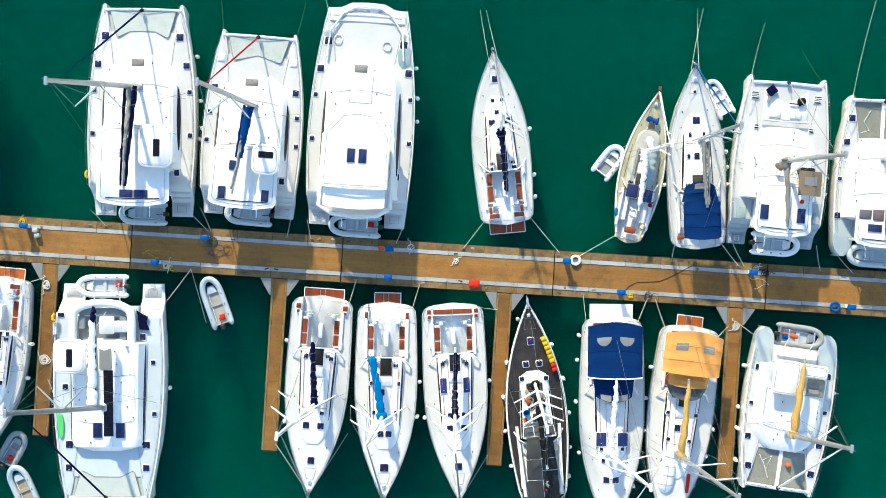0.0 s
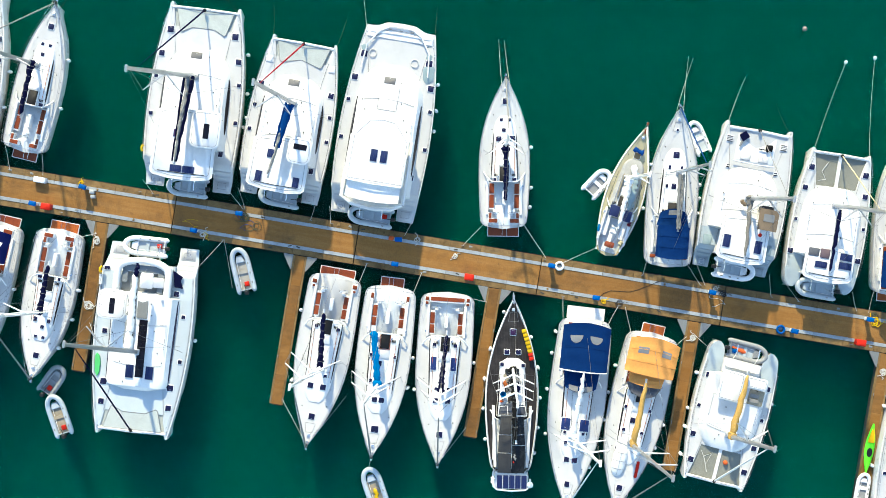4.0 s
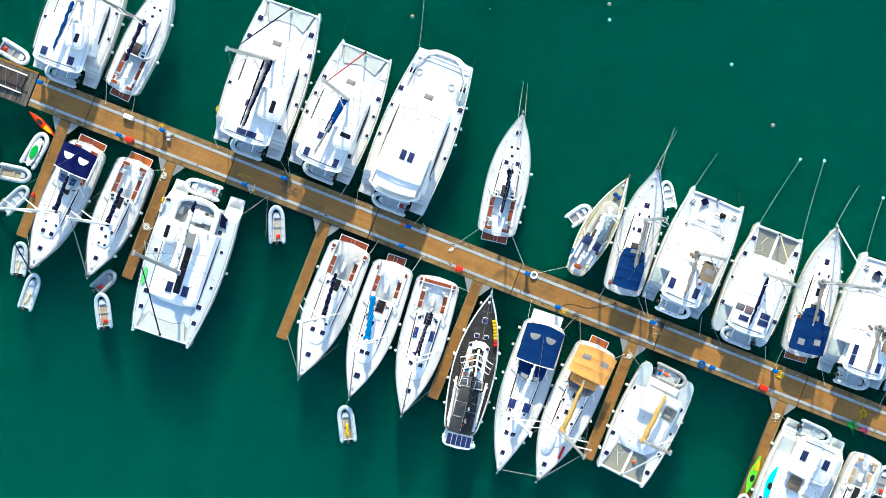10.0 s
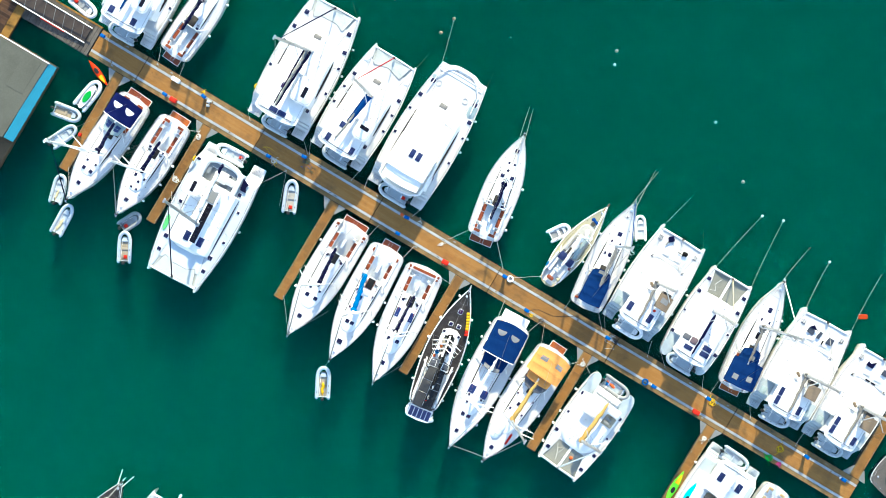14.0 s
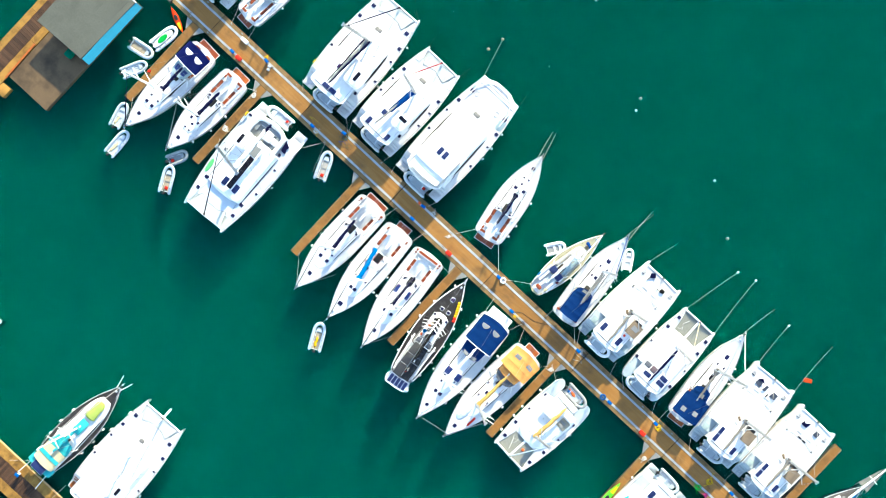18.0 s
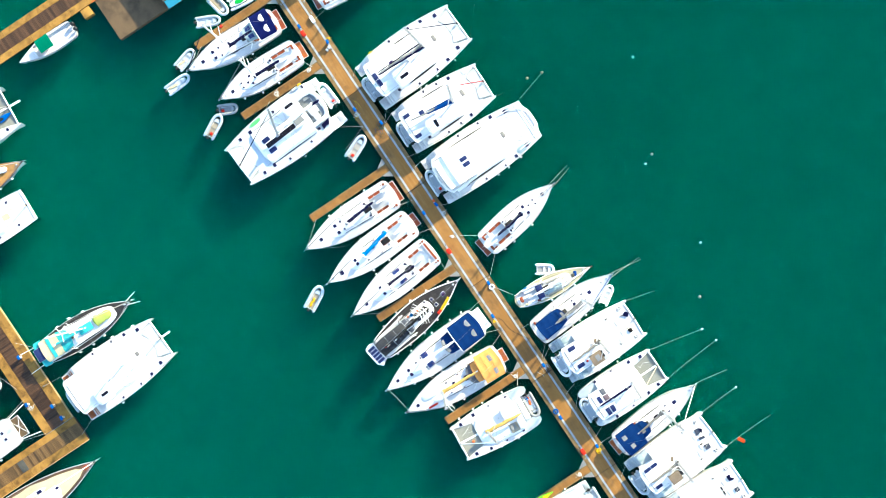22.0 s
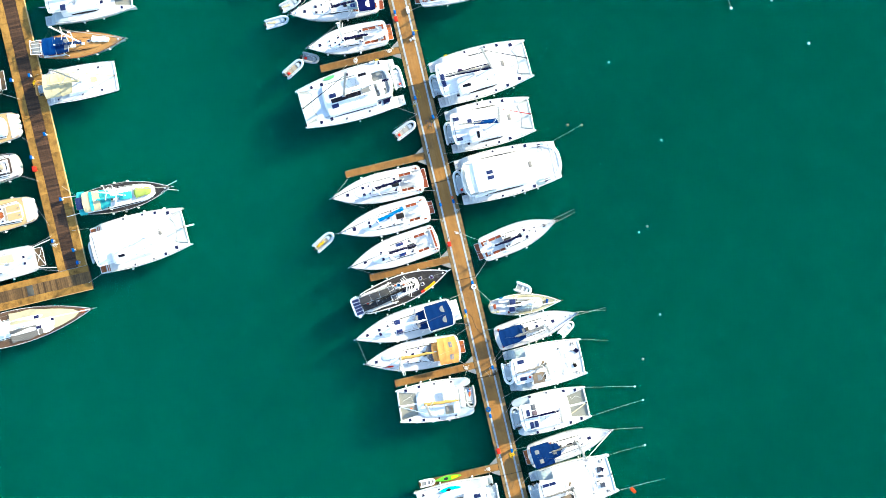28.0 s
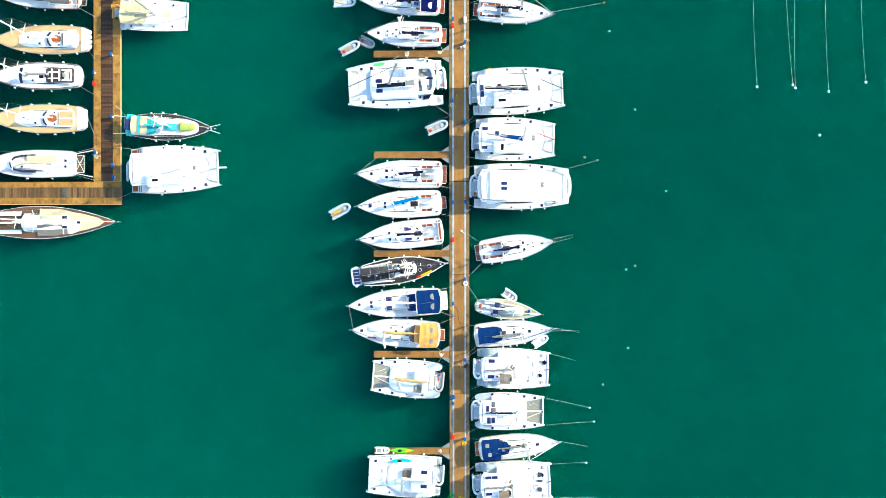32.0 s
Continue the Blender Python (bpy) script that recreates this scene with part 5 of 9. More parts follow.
    for k in range(8):
        q = (k // 2 + 1) / 5
        x, s = lerp(x0 + 0.3, L - 1.6, q), 1 if k % 2 else -1
        shared("deck_eye", "deck_eye", lambda: bx(-0.05, 0.05, -0.035, 0.035, 0, 0.06, 0.015), DARKPLASTIC, b, pose(x + 0.2 * math.sin(k * 5.1 + L), s * ln.half(x) * (0.62 + 0.08 * math.sin(k * 3.7)), ln.sheer(x) + 0.05))
    part("windlass", bx(L - 1.05, L - 0.8, -0.12, 0.12, ln.sheer(L - 1), ln.sheer(L - 1) + 0.16, 0.05), STEEL, b)
    if platform:
        length, width, mat_p, zp = platform
        p = part("swim_platform", bx(-length, -0.03, -width / 2, width / 2, zp - 0.06, zp, 0.05, 0.015), GEL if mat_p is not GEL else GEL, b)
        if mat_p is not GEL:
            part("platform_slats", bx(-length + 0.06, -0.07, -width / 2 + 0.06, width / 2 - 0.06, zp, zp + 0.03, 0.03, 0.008), mat_p, p, "red-brown teak slats")
            part("bathing_ladder", join(*[tube([(-length + 0.02, s * 0.18 - 0.1, zp + 0.05), (-0.15, s * 0.18 - 0.1, zp + 0.07)], 0.018, 5) for s in (-1, 1)]), STEEL, p)
    for c in covers:
        canopy(b, *c[0], **c[1])
    for q in solars:
        solar(b, *q)
    if rig_on:
        mx, my, mt, mdx, mdy = mast
        zb = top(mx, my)
        rig(b, (mx, my, zb, mt, mdx, mdy), boom, jib, (L + 0.05, 0, ln.sheer(L) + 0.1), B, (0.1, 0.0), spar, spreaders, ln.sheer(mx), True, cover, sweep=sweep, spread=spread)
    fenders_along(b, ln.half, fend)
    return b, ln, top

# ---------------------------------------------------------------- catamarans
class CatLines:
    def __init__(self, L, B, bow=0.73, hullw=0.255, peak=0.4, tip=0.16):
        self.L, self.B, self.bow, self.hullw, self.peak, self.tip = L, B, bow, hullw, peak, tip

    def outer(self, x):
        s = min(1, max(0, x / self.L))
        g = 0.905 + 0.095 * math.sin(math.pi / 2 * s / self.peak) if s < self.peak else 1 - (1 - self.bow) * ((s - self.peak) / (1 - self.peak)) ** 2.0
        return self.B / 2 * g

    half = outer

    def width(self, x):
        s = min(1, max(0, x / self.L))
        w = self.hullw * self.B * (0.74 + 0.26 * min(1, s / 0.28))
        return max(self.tip, w * (1 - 0.93 * (max(0, s - 0.5) / 0.5) ** 1.9))

    def inner(self, x):
        return self.outer(x) - self.width(x)

    def sheer(self, x):
        s = x / self.L
        return 1.62 + 0.22 * s * s


def catamaran(key, label, stern, ang, L, B, mast=None, boom=None, cover=None, jib=None, fore=0.87, tramp=None, beam_mid=False, roof=(0.06, 0.42, 0.34, 3.55), roof_mat=None, house=(0.20, 0.76, 0.36, 1.0), nose=0.2, helm=None, hatches=None, solars=(), hull_mat=None, round_stern=False, side_glass=True, lounge=False, tops=(), fend=(), bow=0.73, teak_steps=False, aft=0.10, rig_on=True, spar=None, centre_hatch=True, spreaders=1, stripe=None, extra_roofs=(), deck_mat=None, davits=True, category="catamaran", sprit=0.0, tip=0.16, barred=False, net_in=0.116, jib_fat=1.0, glass_at=(0.2, 0.74, 0.1, 0.46)):
    """One catamaran, the middle of its sterns at stern and its bows towards ang degrees."""
    b = empty("catamaran", pose(stern[0], stern[1], 0, 0, 0, ang), label, category, "moored catamarans")
    ln = CatLines(L, B, bow, tip=tip)
    YACHTS[key] = (b, ln)
    # These sterns take the nonskid with shade painted into it.
    aft_mat = STERN_SHADE if lounge or round_stern or beam_mid else NONSKID
    steps = ((0.0, 0.50), (0.07, 0.54), (0.078, 0.62), (0.105, 1.02), (0.13, 1.42), (0.15, None))
    if round_stern:
        steps = ((0.0, 1.5), (0.004, 1.5), (0.01, 1.5), (0.02, 1.51), (0.032, 1.52), (0.046, 1.53), (0.06, 1.54), (0.12, None))
    xs = sorted({round(L * k / 26, 3) for k in range(27)} | {round(L * s, 3) for s, _ in steps})
    xs = [x for x in xs if x == 0 or x / L > 0.044 or x in {round(L * s, 3) for s, _ in steps}]

    def deck_z(x):
        s = x / L
        for (s0, z0), (s1, z1) in zip(steps, steps[1:]):
            if s < s1 - 1e-6:
                return lerp(z0, ln.sheer(s1 * L) if z1 is None else z1, (s - s0) / (s1 - s0))
        return ln.sheer(x)
    for side in (-1, 1):
        rings, top_rows = [], []
        for x in xs:
            o, w, z = ln.outer(x), ln.width(x), deck_z(x)
            if round_stern and x / L < 0.075:
                k = math.sqrt(max(0.10, 1 - (1 - x / (0.075 * L)) ** 2))
                mid = o - w / 2
                o, w = mid + w / 2 * k, w * k
            i = o - w
            fine = max(0, x / L - 0.75) / 0.25
            c = (o + i) / 2
            ring = [(o, z), (o - 0.01, z * 0.6), (lerp(o - 0.12, c + 0.06, fine), 0.1), (lerp(o - 0.4, c + 0.03, fine), -0.3), (lerp(i + 0.4, c - 0.03, fine), -0.3), (lerp(i + 0.12, c - 0.06, fine), 0.1), (i + 0.01, z * 0.6), (i, z)]
            lean_x = x - 0.25 * fine
            rings.append([(x if q > 0.5 else lerp(x, lean_x, 0.8), side * y, q) for y, q in ring])
            top_rows.append([(x, side * i, z), (x, side * lerp(i, o, 0.06), z + 0.02), (x, side * c, z + 0.04), (x, side * lerp(i, o, 0.94), z + 0.02), (x, side * o, z)])
        v, f = loft(rings, False)
        n = len(rings[0])
        f.append(tuple(range(n)))
        part("hull", (v, f), hull_mat or GEL, b)
        cut = sum(1 for x in xs if x < L * 0.27)
        part("side_deck", loft(top_rows[cut - 1:], False), deck_mat or NONSKID, b)
        part("stern_deck", loft(top_rows[:cut], False), deck_mat or aft_mat, b, "" if deck_mat or aft_mat is NONSKID else "nonskid stern deck with pale blue shade in its colour")
        if stripe is not None:
            part("hull_stripe", loft([[(x, side * (ln.outer(x) + 0.012), q) for q in (1.15, 0.85)] + [(x, side * (ln.outer(x) - 0.03), q) for q in (0.85, 1.15)] for x in xs if 0.15 < x / L < 0.97]), stripe, b)
        for s0, s1, z in () if round_stern else ((0.006, 0.066, 0.545), (0.082, 0.096, 0.86), (0.108, 0.122, 1.24)):
            ya, yb = sorted((side * (ln.inner(L * s1) + 0.14), side * (ln.outer(L * s0) - 0.16)))
            st = part("stern_step", bx(L * s0 + 0.02, L * s1 - 0.02, ya, yb, z, z + 0.035, 0.08, 0.012), TEAK if teak_steps else aft_mat, b)
            if s0 < 0.05:
                ym, q = (ya + yb) / 2, min(0.34, (yb - ya) * 0.32)
                part("locker_seam", tube([(L * s1 - 0.16, ym - q, z + 0.04), (L * s1 - 0.16, ym + q, z + 0.04), (L * s1 - 0.66, ym + q, z + 0.04), (L * s1 - 0.66, ym - q, z + 0.04)], 0.014, 4, True), SEAM, st)
                if side > 0:
                    part("bathing_ladder", join(*[tube([(0.02, ym + e, z + 0.06), (0.62, ym + e, z + 0.06)], 0.018, 5) for e in (-0.15, 0.15)], *[tube([(0.1 + 0.16 * k, ym - 0.15, z + 0.06), (0.1 + 0.16 * k, ym + 0.15, z + 0.06)], 0.014, 5) for k in range(4)]), STEEL, st, "folded steel bathing ladder")
        part("bow_cleat", bx(L * 0.955, L * 0.972, side * (ln.outer(L * 0.96) - ln.width(L * 0.96) / 2) - 0.03, side * (ln.outer(L * 0.96) - ln.width(L * 0.96) / 2) + 0.03, ln.sheer(L), ln.sheer(L) + 0.1, 0.02), STEEL, b)
        tp = []
        for k in range(9):
            x = lerp(0.14, 0.95, k / 8) * L
            shared("stanchion", "stanchion_cat", lambda: tube([(0, 0, 0), (0, 0, 0.65)], 0.014, 6), STEEL, b, pose(x, side * (ln.outer(x) - 0.07), ln.sheer(x)))
            tp.append((x, side * (ln.outer(x) - 0.07), ln.sheer(x) + 0.65))
        part("lifeline", tube(tp, 0.009, 5), WIRE, b)
        part("lifeline", tube([(q[0], q[1], q[2] - 0.32) for q in tp], 0.008, 5), WIRE, b)
        part("gunwale", tube([(x, side * (ln.outer(x) - 0.03), ln.sheer(x) + 0.02) for x in [L * (0.13 + 0.87 * k / 14) for k in range(15)]], 0.035, 6), GEL, b)
    # bridge deck with its rounded fore edge
    xa, xf = L * aft, L * fore
    rows = []
    for k in range(15):
        x = lerp(xa, xf, k / 14)
        w = ln.inner(x) + 0.03
        rows.append([(x, -w, 0.75), (x, -w, ln.sheer(x)), (x, -w * 0.5, ln.sheer(x) + 0.05), (x, 0, ln.sheer(x) + 0.07), (x, w * 0.5, ln.sheer(x) + 0.05), (x, w, ln.sheer(x)), (x, w, 0.75)])
    part("bridge_deck", loft(rows), deck_mat or NONSKID, b)
    if fore < 0.95:
        wf, wb, zt = ln.inner(xf) - 0.02, ln.inner(L * 0.975), ln.sheer(xf) - 0.06
        for s in ((-1, 1) if beam_mid else (0,)):
            ya0, ya1 = (-wf, wf) if s == 0 else sorted((s * 0.16, s * wf))
            yb0, yb1 = (-wb, wb) if s == 0 else sorted((s * 0.16, s * wb))
            bow_in = 0.0 if beam_mid else 0.35
            part("trampoline", shell(lambda u, v: (lerp(xf - bow_in * (1 - abs(2 * v - 1)) * (0.0 if u > 0 else 0) + 0.02, L * 0.965, u), lerp(lerp(ya0, ya1, v), lerp(yb0, yb1, v), u), zt - 0.05 * math.sin(math.pi * u) * math.sin(math.pi * v)), 8, 8, 0.02), tramp or MESH, b, "woven trampoline net")
        if not beam_mid:
            edge = [(L * 0.966, -B * 0.302), (L * 0.966, B * 0.302), (xf - 0.28, B * 0.243), (xf - 0.40, B * 0.225), (xf + 0.02, B * net_in), (xf + 0.02, -B * net_in), (xf - 0.40, -B * 0.225), (xf - 0.28, -B * 0.243)]
            zz = ln.sheer(xf) + 0.055
            tr = part("net_panel", slab(edge, zz - 0.02, zz + 0.02, 0.004), tramp or MESH, b, "pale woven net panel")
            part("net_border", tube([(x, y, zz + 0.015) for x, y in edge], 0.03, 5, True), SEAM, tr)
        part("crossbeam", tube([(L * 0.972, -ln.inner(L * 0.97) - 0.1, ln.sheer(L) - 0.05), (L * 0.975, 0, ln.sheer(L) - 0.02), (L * 0.972, ln.inner(L * 0.97) + 0.1, ln.sheer(L) - 0.05)], 0.12, 10), WHITESPAR, b, "white forward crossbeam")
        part("seagull_striker", tube([(L * 0.972, -ln.inner(L * 0.97) * 0.9, ln.sheer(L) + 0.05), (L * 0.972, 0, ln.sheer(L) + 0.2), (L * 0.972, ln.inner(L * 0.97) * 0.9, ln.sheer(L) + 0.05)], 0.022, 6), STEEL, b)
        if beam_mid or sprit:
            part("centre_beam", bx(xf - 0.1, L * 0.98 + sprit, -0.13, 0.13, zt - 0.1, zt + 0.09, 0.04), WHITESPAR, b)
    else:
        part("fore_beam", tube([(L * fore + 0.04, -ln.inner(L * fore), ln.sheer(L) + 0.02), (L * fore + 0.1, 0, ln.sheer(L) + 0.06), (L * fore + 0.04, ln.inner(L * fore), ln.sheer(L) + 0.02)], 0.13, 10), GEL, b, "moulded white fore edge")
    for s in (-1, 1):
        q = ln.outer(L * 0.93) - ln.width(L * 0.93) / 2
        part("bow_rail", tube([(L * 0.86, s * (ln.outer(L * 0.86) - 0.1), ln.sheer(L) + 0.62), (L * 0.95, s * q, ln.sheer(L) + 0.66), (L * 0.985, s * q, ln.sheer(L) + 0.6), (L * 0.975, s * ln.inner(L * 0.97), ln.sheer(L) + 0.08)], 0.018, 6), STEEL, b)
    # deckhouse
    h0, h1, hw, hh = house
    x0, x1 = L * h0, L * h1
    f = blob_fn(x0, x1, B * hw, lambda x: ln.sheer(x) + 0.03, hh, hh * 0.55, L * nose, 0.1, 0.06)
    part("deckhouse", blob(f, x0, x1, 24), GEL, b, "rounded white saloon roof")
    if side_glass:
        for s in (-1, 1):
            part("side_window", band(f, lerp(x0, x1, glass_at[0]), lerp(x0, x1, glass_at[1]), s, glass_at[2], glass_at[3], 18), SMOKE if glass_at[3] > 0.4 else GLASS, b, "long smoked saloon window")

    def top(x, y):
        if x0 < x < x1:
            w, z, h = f(x)
            if abs(y) < w * 0.9:
                return z + h * (1.06 - 0.06 * (abs(y) / w) ** 2) - 0.01
        return ln.sheer(x) + (0.06 if abs(y) < ln.inner(x) else 0.03)
    for q, wdt in ((0.30, 0.8), (0.72, 0.75)):
        x = lerp(x0, x1, q)
        part("roof_seam", tube([(x + 0.25 * (1 - (k / 5 - 1) ** 2), B * hw * wdt * (k / 5 - 1), top(x, B * hw * wdt * (k / 5 - 1)) + 0.012) for k in range(11)], 0.013, 4), SEAM, b)
    for s in (-1, 1):
        part("roof_rail", tube([(lerp(x0, x1, q), s * f(lerp(x0, x1, q))[0] * 0.8, top(lerp(x0, x1, q), s * f(lerp(x0, x1, q))[0] * 0.75) + 0.05) for q in (0.3, 0.4, 0.5, 0.6)], 0.018, 5), STEEL, b)
        part("deck_seam", tube([(q, s * (ln.inner(q) + 0.1), ln.sheer(q) + 0.045) for q in [L * (0.16 + 0.06 * k) for k in range(13)]], 0.012, 4), SEAM, b)
        part("deck_seam", tube([(q, s * (ln.outer(q) - 0.16), ln.sheer(q) + 0.035) for q in [L * (0.16 + 0.06 * k) for k in range(13)]], 0.012, 4), SEAM, b)
        winch(b, x0 + 0.5, s * B * hw * 0.6, top(x0 + 0.5, B * hw * 0.6))
    # cockpit seen under the hardtop
    part("cockpit_sole", bx(xa + 0.05, x0 + 0.2, -ln.inner(xa) + 0.1, ln.inner(xa) - 0.1, 1.72, 1.76, 0.05), GREYDECK, b)
    part("aft_bench", bx(xa + 0.1, xa + 0.7, -ln.inner(xa) + 0.2, ln.inner(xa) - 0.2, 1.76, 2.15, 0.08, 0.04), GEL, b)
    part("cockpit_table", bx(xa + 1.0, xa + 1.8, 0.1, 1.5, 1.76, 2.42, 0.08, 0.03), GEL, b)
    if roof:
        r0, r1, rw, rz = roof
        ra, rb = L * r0, L * r1
        out = [(ra + 0.25, -B * rw), (rb - 0.2, -B * rw * 0.97), (rb, -B * rw * 0.85), (rb + 0.12, 0), (rb, B * rw * 0.85), (rb - 0.2, B * rw * 0.97), (ra + 0.25, B * rw), (ra + 0.04, B * rw * 0.9), (ra - 0.16, B * rw * 0.4), (ra - 0.18, -B * rw * 0.4), (ra + 0.04, -B * rw * 0.9)]
        rp = part("hardtop", slab(out, rz - 0.12, rz, 0.05), roof_mat or GEL, b, "white hardtop over the cockpit")
        part("roof_groove", tube([(x + (0.22 if x < (ra + rb) / 2 else -0.22), y * 0.9, rz + 0.008) for x, y in out], 0.014, 4, True), SEAM, rp)
        part("traveller_track", tube([(ra + 0.35, -B * rw * 0.75, rz + 0.03), (ra + 0.3, 0, rz + 0.03), (ra + 0.35, B * rw * 0.75, rz + 0.03)], 0.03, 5), DARKPLASTIC, rp)
        part("hardtop_lip", tube([(x, y, rz - 0.02) for x, y in out] + [(out[0][0], out[0][1], rz - 0.02)], 0.04, 6), GEL, rp)
        for s in (-1, 1):
            for q in (0.12, 0.8):
                part("hardtop_post", tube([(lerp(ra, rb, q), s * B * rw * 0.9, ln.sheer(1)), (lerp(ra, rb, q), s * B * rw * 0.92, rz - 0.1)], 0.045, 7), GEL, rp)
    for (e0, e1, y0, y1, z, m, nm) in extra_roofs:
        ep = part(nm, slab(rrect(e0, e1, y0, y1, min(0.22, abs(y1 - y0) * 0.3), 5), z - 0.12, z, 0.06), m, b)
        # Raised grey line paints the soft shade along the white roof's edge.
        part("roof_groove", tube([(x, y, z + 0.006) for x, y in rrect(e0 + 0.14, e1 - 0.14, y0 + 0.14, y1 - 0.14, min(0.18, abs(y1 - y0) * 0.25), 4)], 0.013, 4, True), SEAM, ep)
        for qx, qy in ((0.12, 0.12), (0.12, 0.88), (0.88, 0.12), (0.88, 0.88)):
            part("post", tube([(lerp(e0, e1, qx), lerp(y0, y1, qy), 1.7), (lerp(e0, e1, qx), lerp(y0, y1, qy), z - 0.1)], 0.03, 6), STEEL, ep)
    if helm:
        hx0, hx1, hy0, hy1, hz, dark = helm
        hp = part("helm_roof", slab(rrect(hx0, hx1, hy0, hy1, 0.55, 6), hz - 0.1, hz, 0.06), GEL, b, "raised white helm roof")
        # The helm roof's edge shade, likewise drawn as a grey line.
        part("roof_groove", tube([(x, y, hz + 0.006) for x, y in rrect(hx0 + 0.16, hx1 - 0.16, hy0 + 0.16, hy1 - 0.16, 0.42, 5)], 0.012, 4, True), SEAM, hp)
        if dark:
            part("roof_window", bx(*dark, hz, hz + 0.03, 0.06, 0.01), SMOKE, hp, "dark roof window")
        for qx in (0.15, 0.85):
            for qy in (0.15, 0.85):
                part("post", tube([(lerp(hx0, hx1, qx), lerp(hy0, hy1, qy), 2.2), (lerp(hx0, hx1, qx), lerp(hy0, hy1, qy), hz - 0.08)], 0.03, 6), STEEL, hp)
        steering(b, hx1 - 0.5, (hy0 + hy1) / 2, 2.3)
    for h in (hatches if hatches is not None else [(0.84, 0.345, 0.50), (0.715, 0.41, 0.44), (0.585, 0.44, 0.30), (0.385, 0.455, 0.30)]):
        for s in (-1, 1):
            x, y = h[0] * L, s * h[1] * B
            if barred:
                barred_hatch(b, x, y, top(x, y), h[2], h[2], 3 if h[2] > 0.4 else 1)
            else:
                hatch(b, x, y, top(x, y), h[2], h[2], h[3] if len(h) > 3 else None)
    if centre_hatch:
        hatch(b, L * 0.72, 0.2, top(L * 0.72, 0.2), 0.55, 0.9, plain("grey_locker_lid", (0.1432, 0.139, 0.1348), 0.5))
    for q in solars:
        solar(b, *q)
    if lounge:
        part("fore_well", bx(L * 0.745, L * 0.93, -B * 0.235, B * 0.235, ln.sheer(L * 0.8) + 0.05, ln.sheer(L * 0.8) + 0.085, 0.12), GEL, b, "sunken white foredeck lounge")
        for s in (-1, 1):
            ya, yb = sorted((s * B * 0.05, s * B * 0.17))
            part("lounge_seat", bx(L * 0.755, L * 0.80, ya, yb, ln.sheer(L * 0.8) + 0.085, ln.sheer(L * 0.8) + 0.2, 0.07, 0.03), NONSKID, b)
        part("lounge_coaming", tube([(L * 0.74, -B * 0.25, 2.0), (L * 0.735, 0, 2.05), (L * 0.74, B * 0.25, 2.0)], 0.05, 8), GEL, b)
    for k in range(12):
        q, s = (k // 2 + 0.5) / 6, 1 if k % 2 else -1
        x, y = L * lerp(0.24, 0.74, q) + 0.3 * math.sin(k * 4.3 + L), s * B * (0.20 + 0.11 * math.sin(k * 2.9 + B))
        shared("deck_eye", "deck_eye", lambda: bx(-0.05, 0.05, -0.035, 0.035, 0, 0.06, 0.015), DARKPLASTIC, b, pose(x, y, top(x, y) + 0.005))
    for t in tops:
        part(*t[:1], t[1], t[2], b, t[3] if len(t) > 3 else "")
    if davits:
        for s in (-1, 1):
            part("davit", tube([(xa + 0.1, s * 0.9, 1.7), (0.5, s * 0.9, 2.5), (-0.1, s * 0.9, 2.4)], 0.045, 7), STEEL, b)
    if rig_on and mast:
        mx, my, mt, mdx, mdy = mast
        rig(b, (mx, my, top(mx, my), mt, mdx, mdy), boom, jib, (L * 0.975, 0, ln.sheer(L) + 0.1), B, (0.5, 0), spar, spreaders, ln.sheer(mx), False, cover, r=0.125, jib_top=0.9, sweep=0.45, spread=0.62, jib_fat=jib_fat)
    fenders_along(b, ln.outer, fend)
    return b, ln, top

# ---------------------------------------------------------------- the boats at the main dock
def davit_dinghy(key, bow_to, x=0.15, y=0.0, length=3.5, label="", tm=None, tank=None, extra=None, z=0.95):
    """A tender slung across the sterns; bow_to is +1 for port, -1 for starboard."""
    b = YACHTS[key][0]
    p = b.matrix_basis @ Vector((x, y - bow_to * length / 2, 0))
    head = math.degrees(b.matrix_basis.to_euler().z) + 90 * bow_to
    dinghy(p.x, p.y, head, length, 1.7, tm or TUBEPALE, TUBEPALE, z, True, tank, label or "grey inflatable tender slung across a catamaran's stern", extra)
    for s in (-1, 1):
        part("davit_fall", tube([(-0.1, s * 0.9, 2.4), (x + 0.1, y + s * 0.75, z + 0.3)], 0.012, 5), ROPE, b)


SMOKEGLASS = plain("blue_roof_glass", (0.017, 0.032, 0.125), 0.15, var=0.15, bump=0.0, coat=0.3)
HA = [(0.84, 0, 0.46, 0.46), (0.715, 0.32, 0.26, 0.26), (0.715, -0.32, 0.26, 0.26), (0.645, 0.1, 0.3, 0.3), (0.31, 0.8, 0.3, 0.22), (0.315, -0.8, 0.26, 0.34)]
HB = [(0.825, 0, 0.5, 0.5), (0.645, 0.52, 0.46, 0.46), (0.645, -0.52, 0.46, 0.46), (0.58, 0.55, 0.28, 0.28), (0.58, -0.6, 0.28, 0.28), (0.425, -0.25, 0.42, 0.3), (0.30, 0.95, 0.3, 0.3), (0.295, -0.85, 0.3, 0.3)]
HC = [(0.835, 0, 0.55, 0.6), (0.66, 0.27, 0.42, 0.44), (0.66, -0.3, 0.42, 0.44), (0.55, 0.75, 0.3, 0.22), (0.55, -0.8, 0.3, 0.22), (0.445, -0.35, 0.46, 0.6), (0.40, 0.95, 0.3, 0.2), (0.40, -1.0, 0.3, 0.2)]

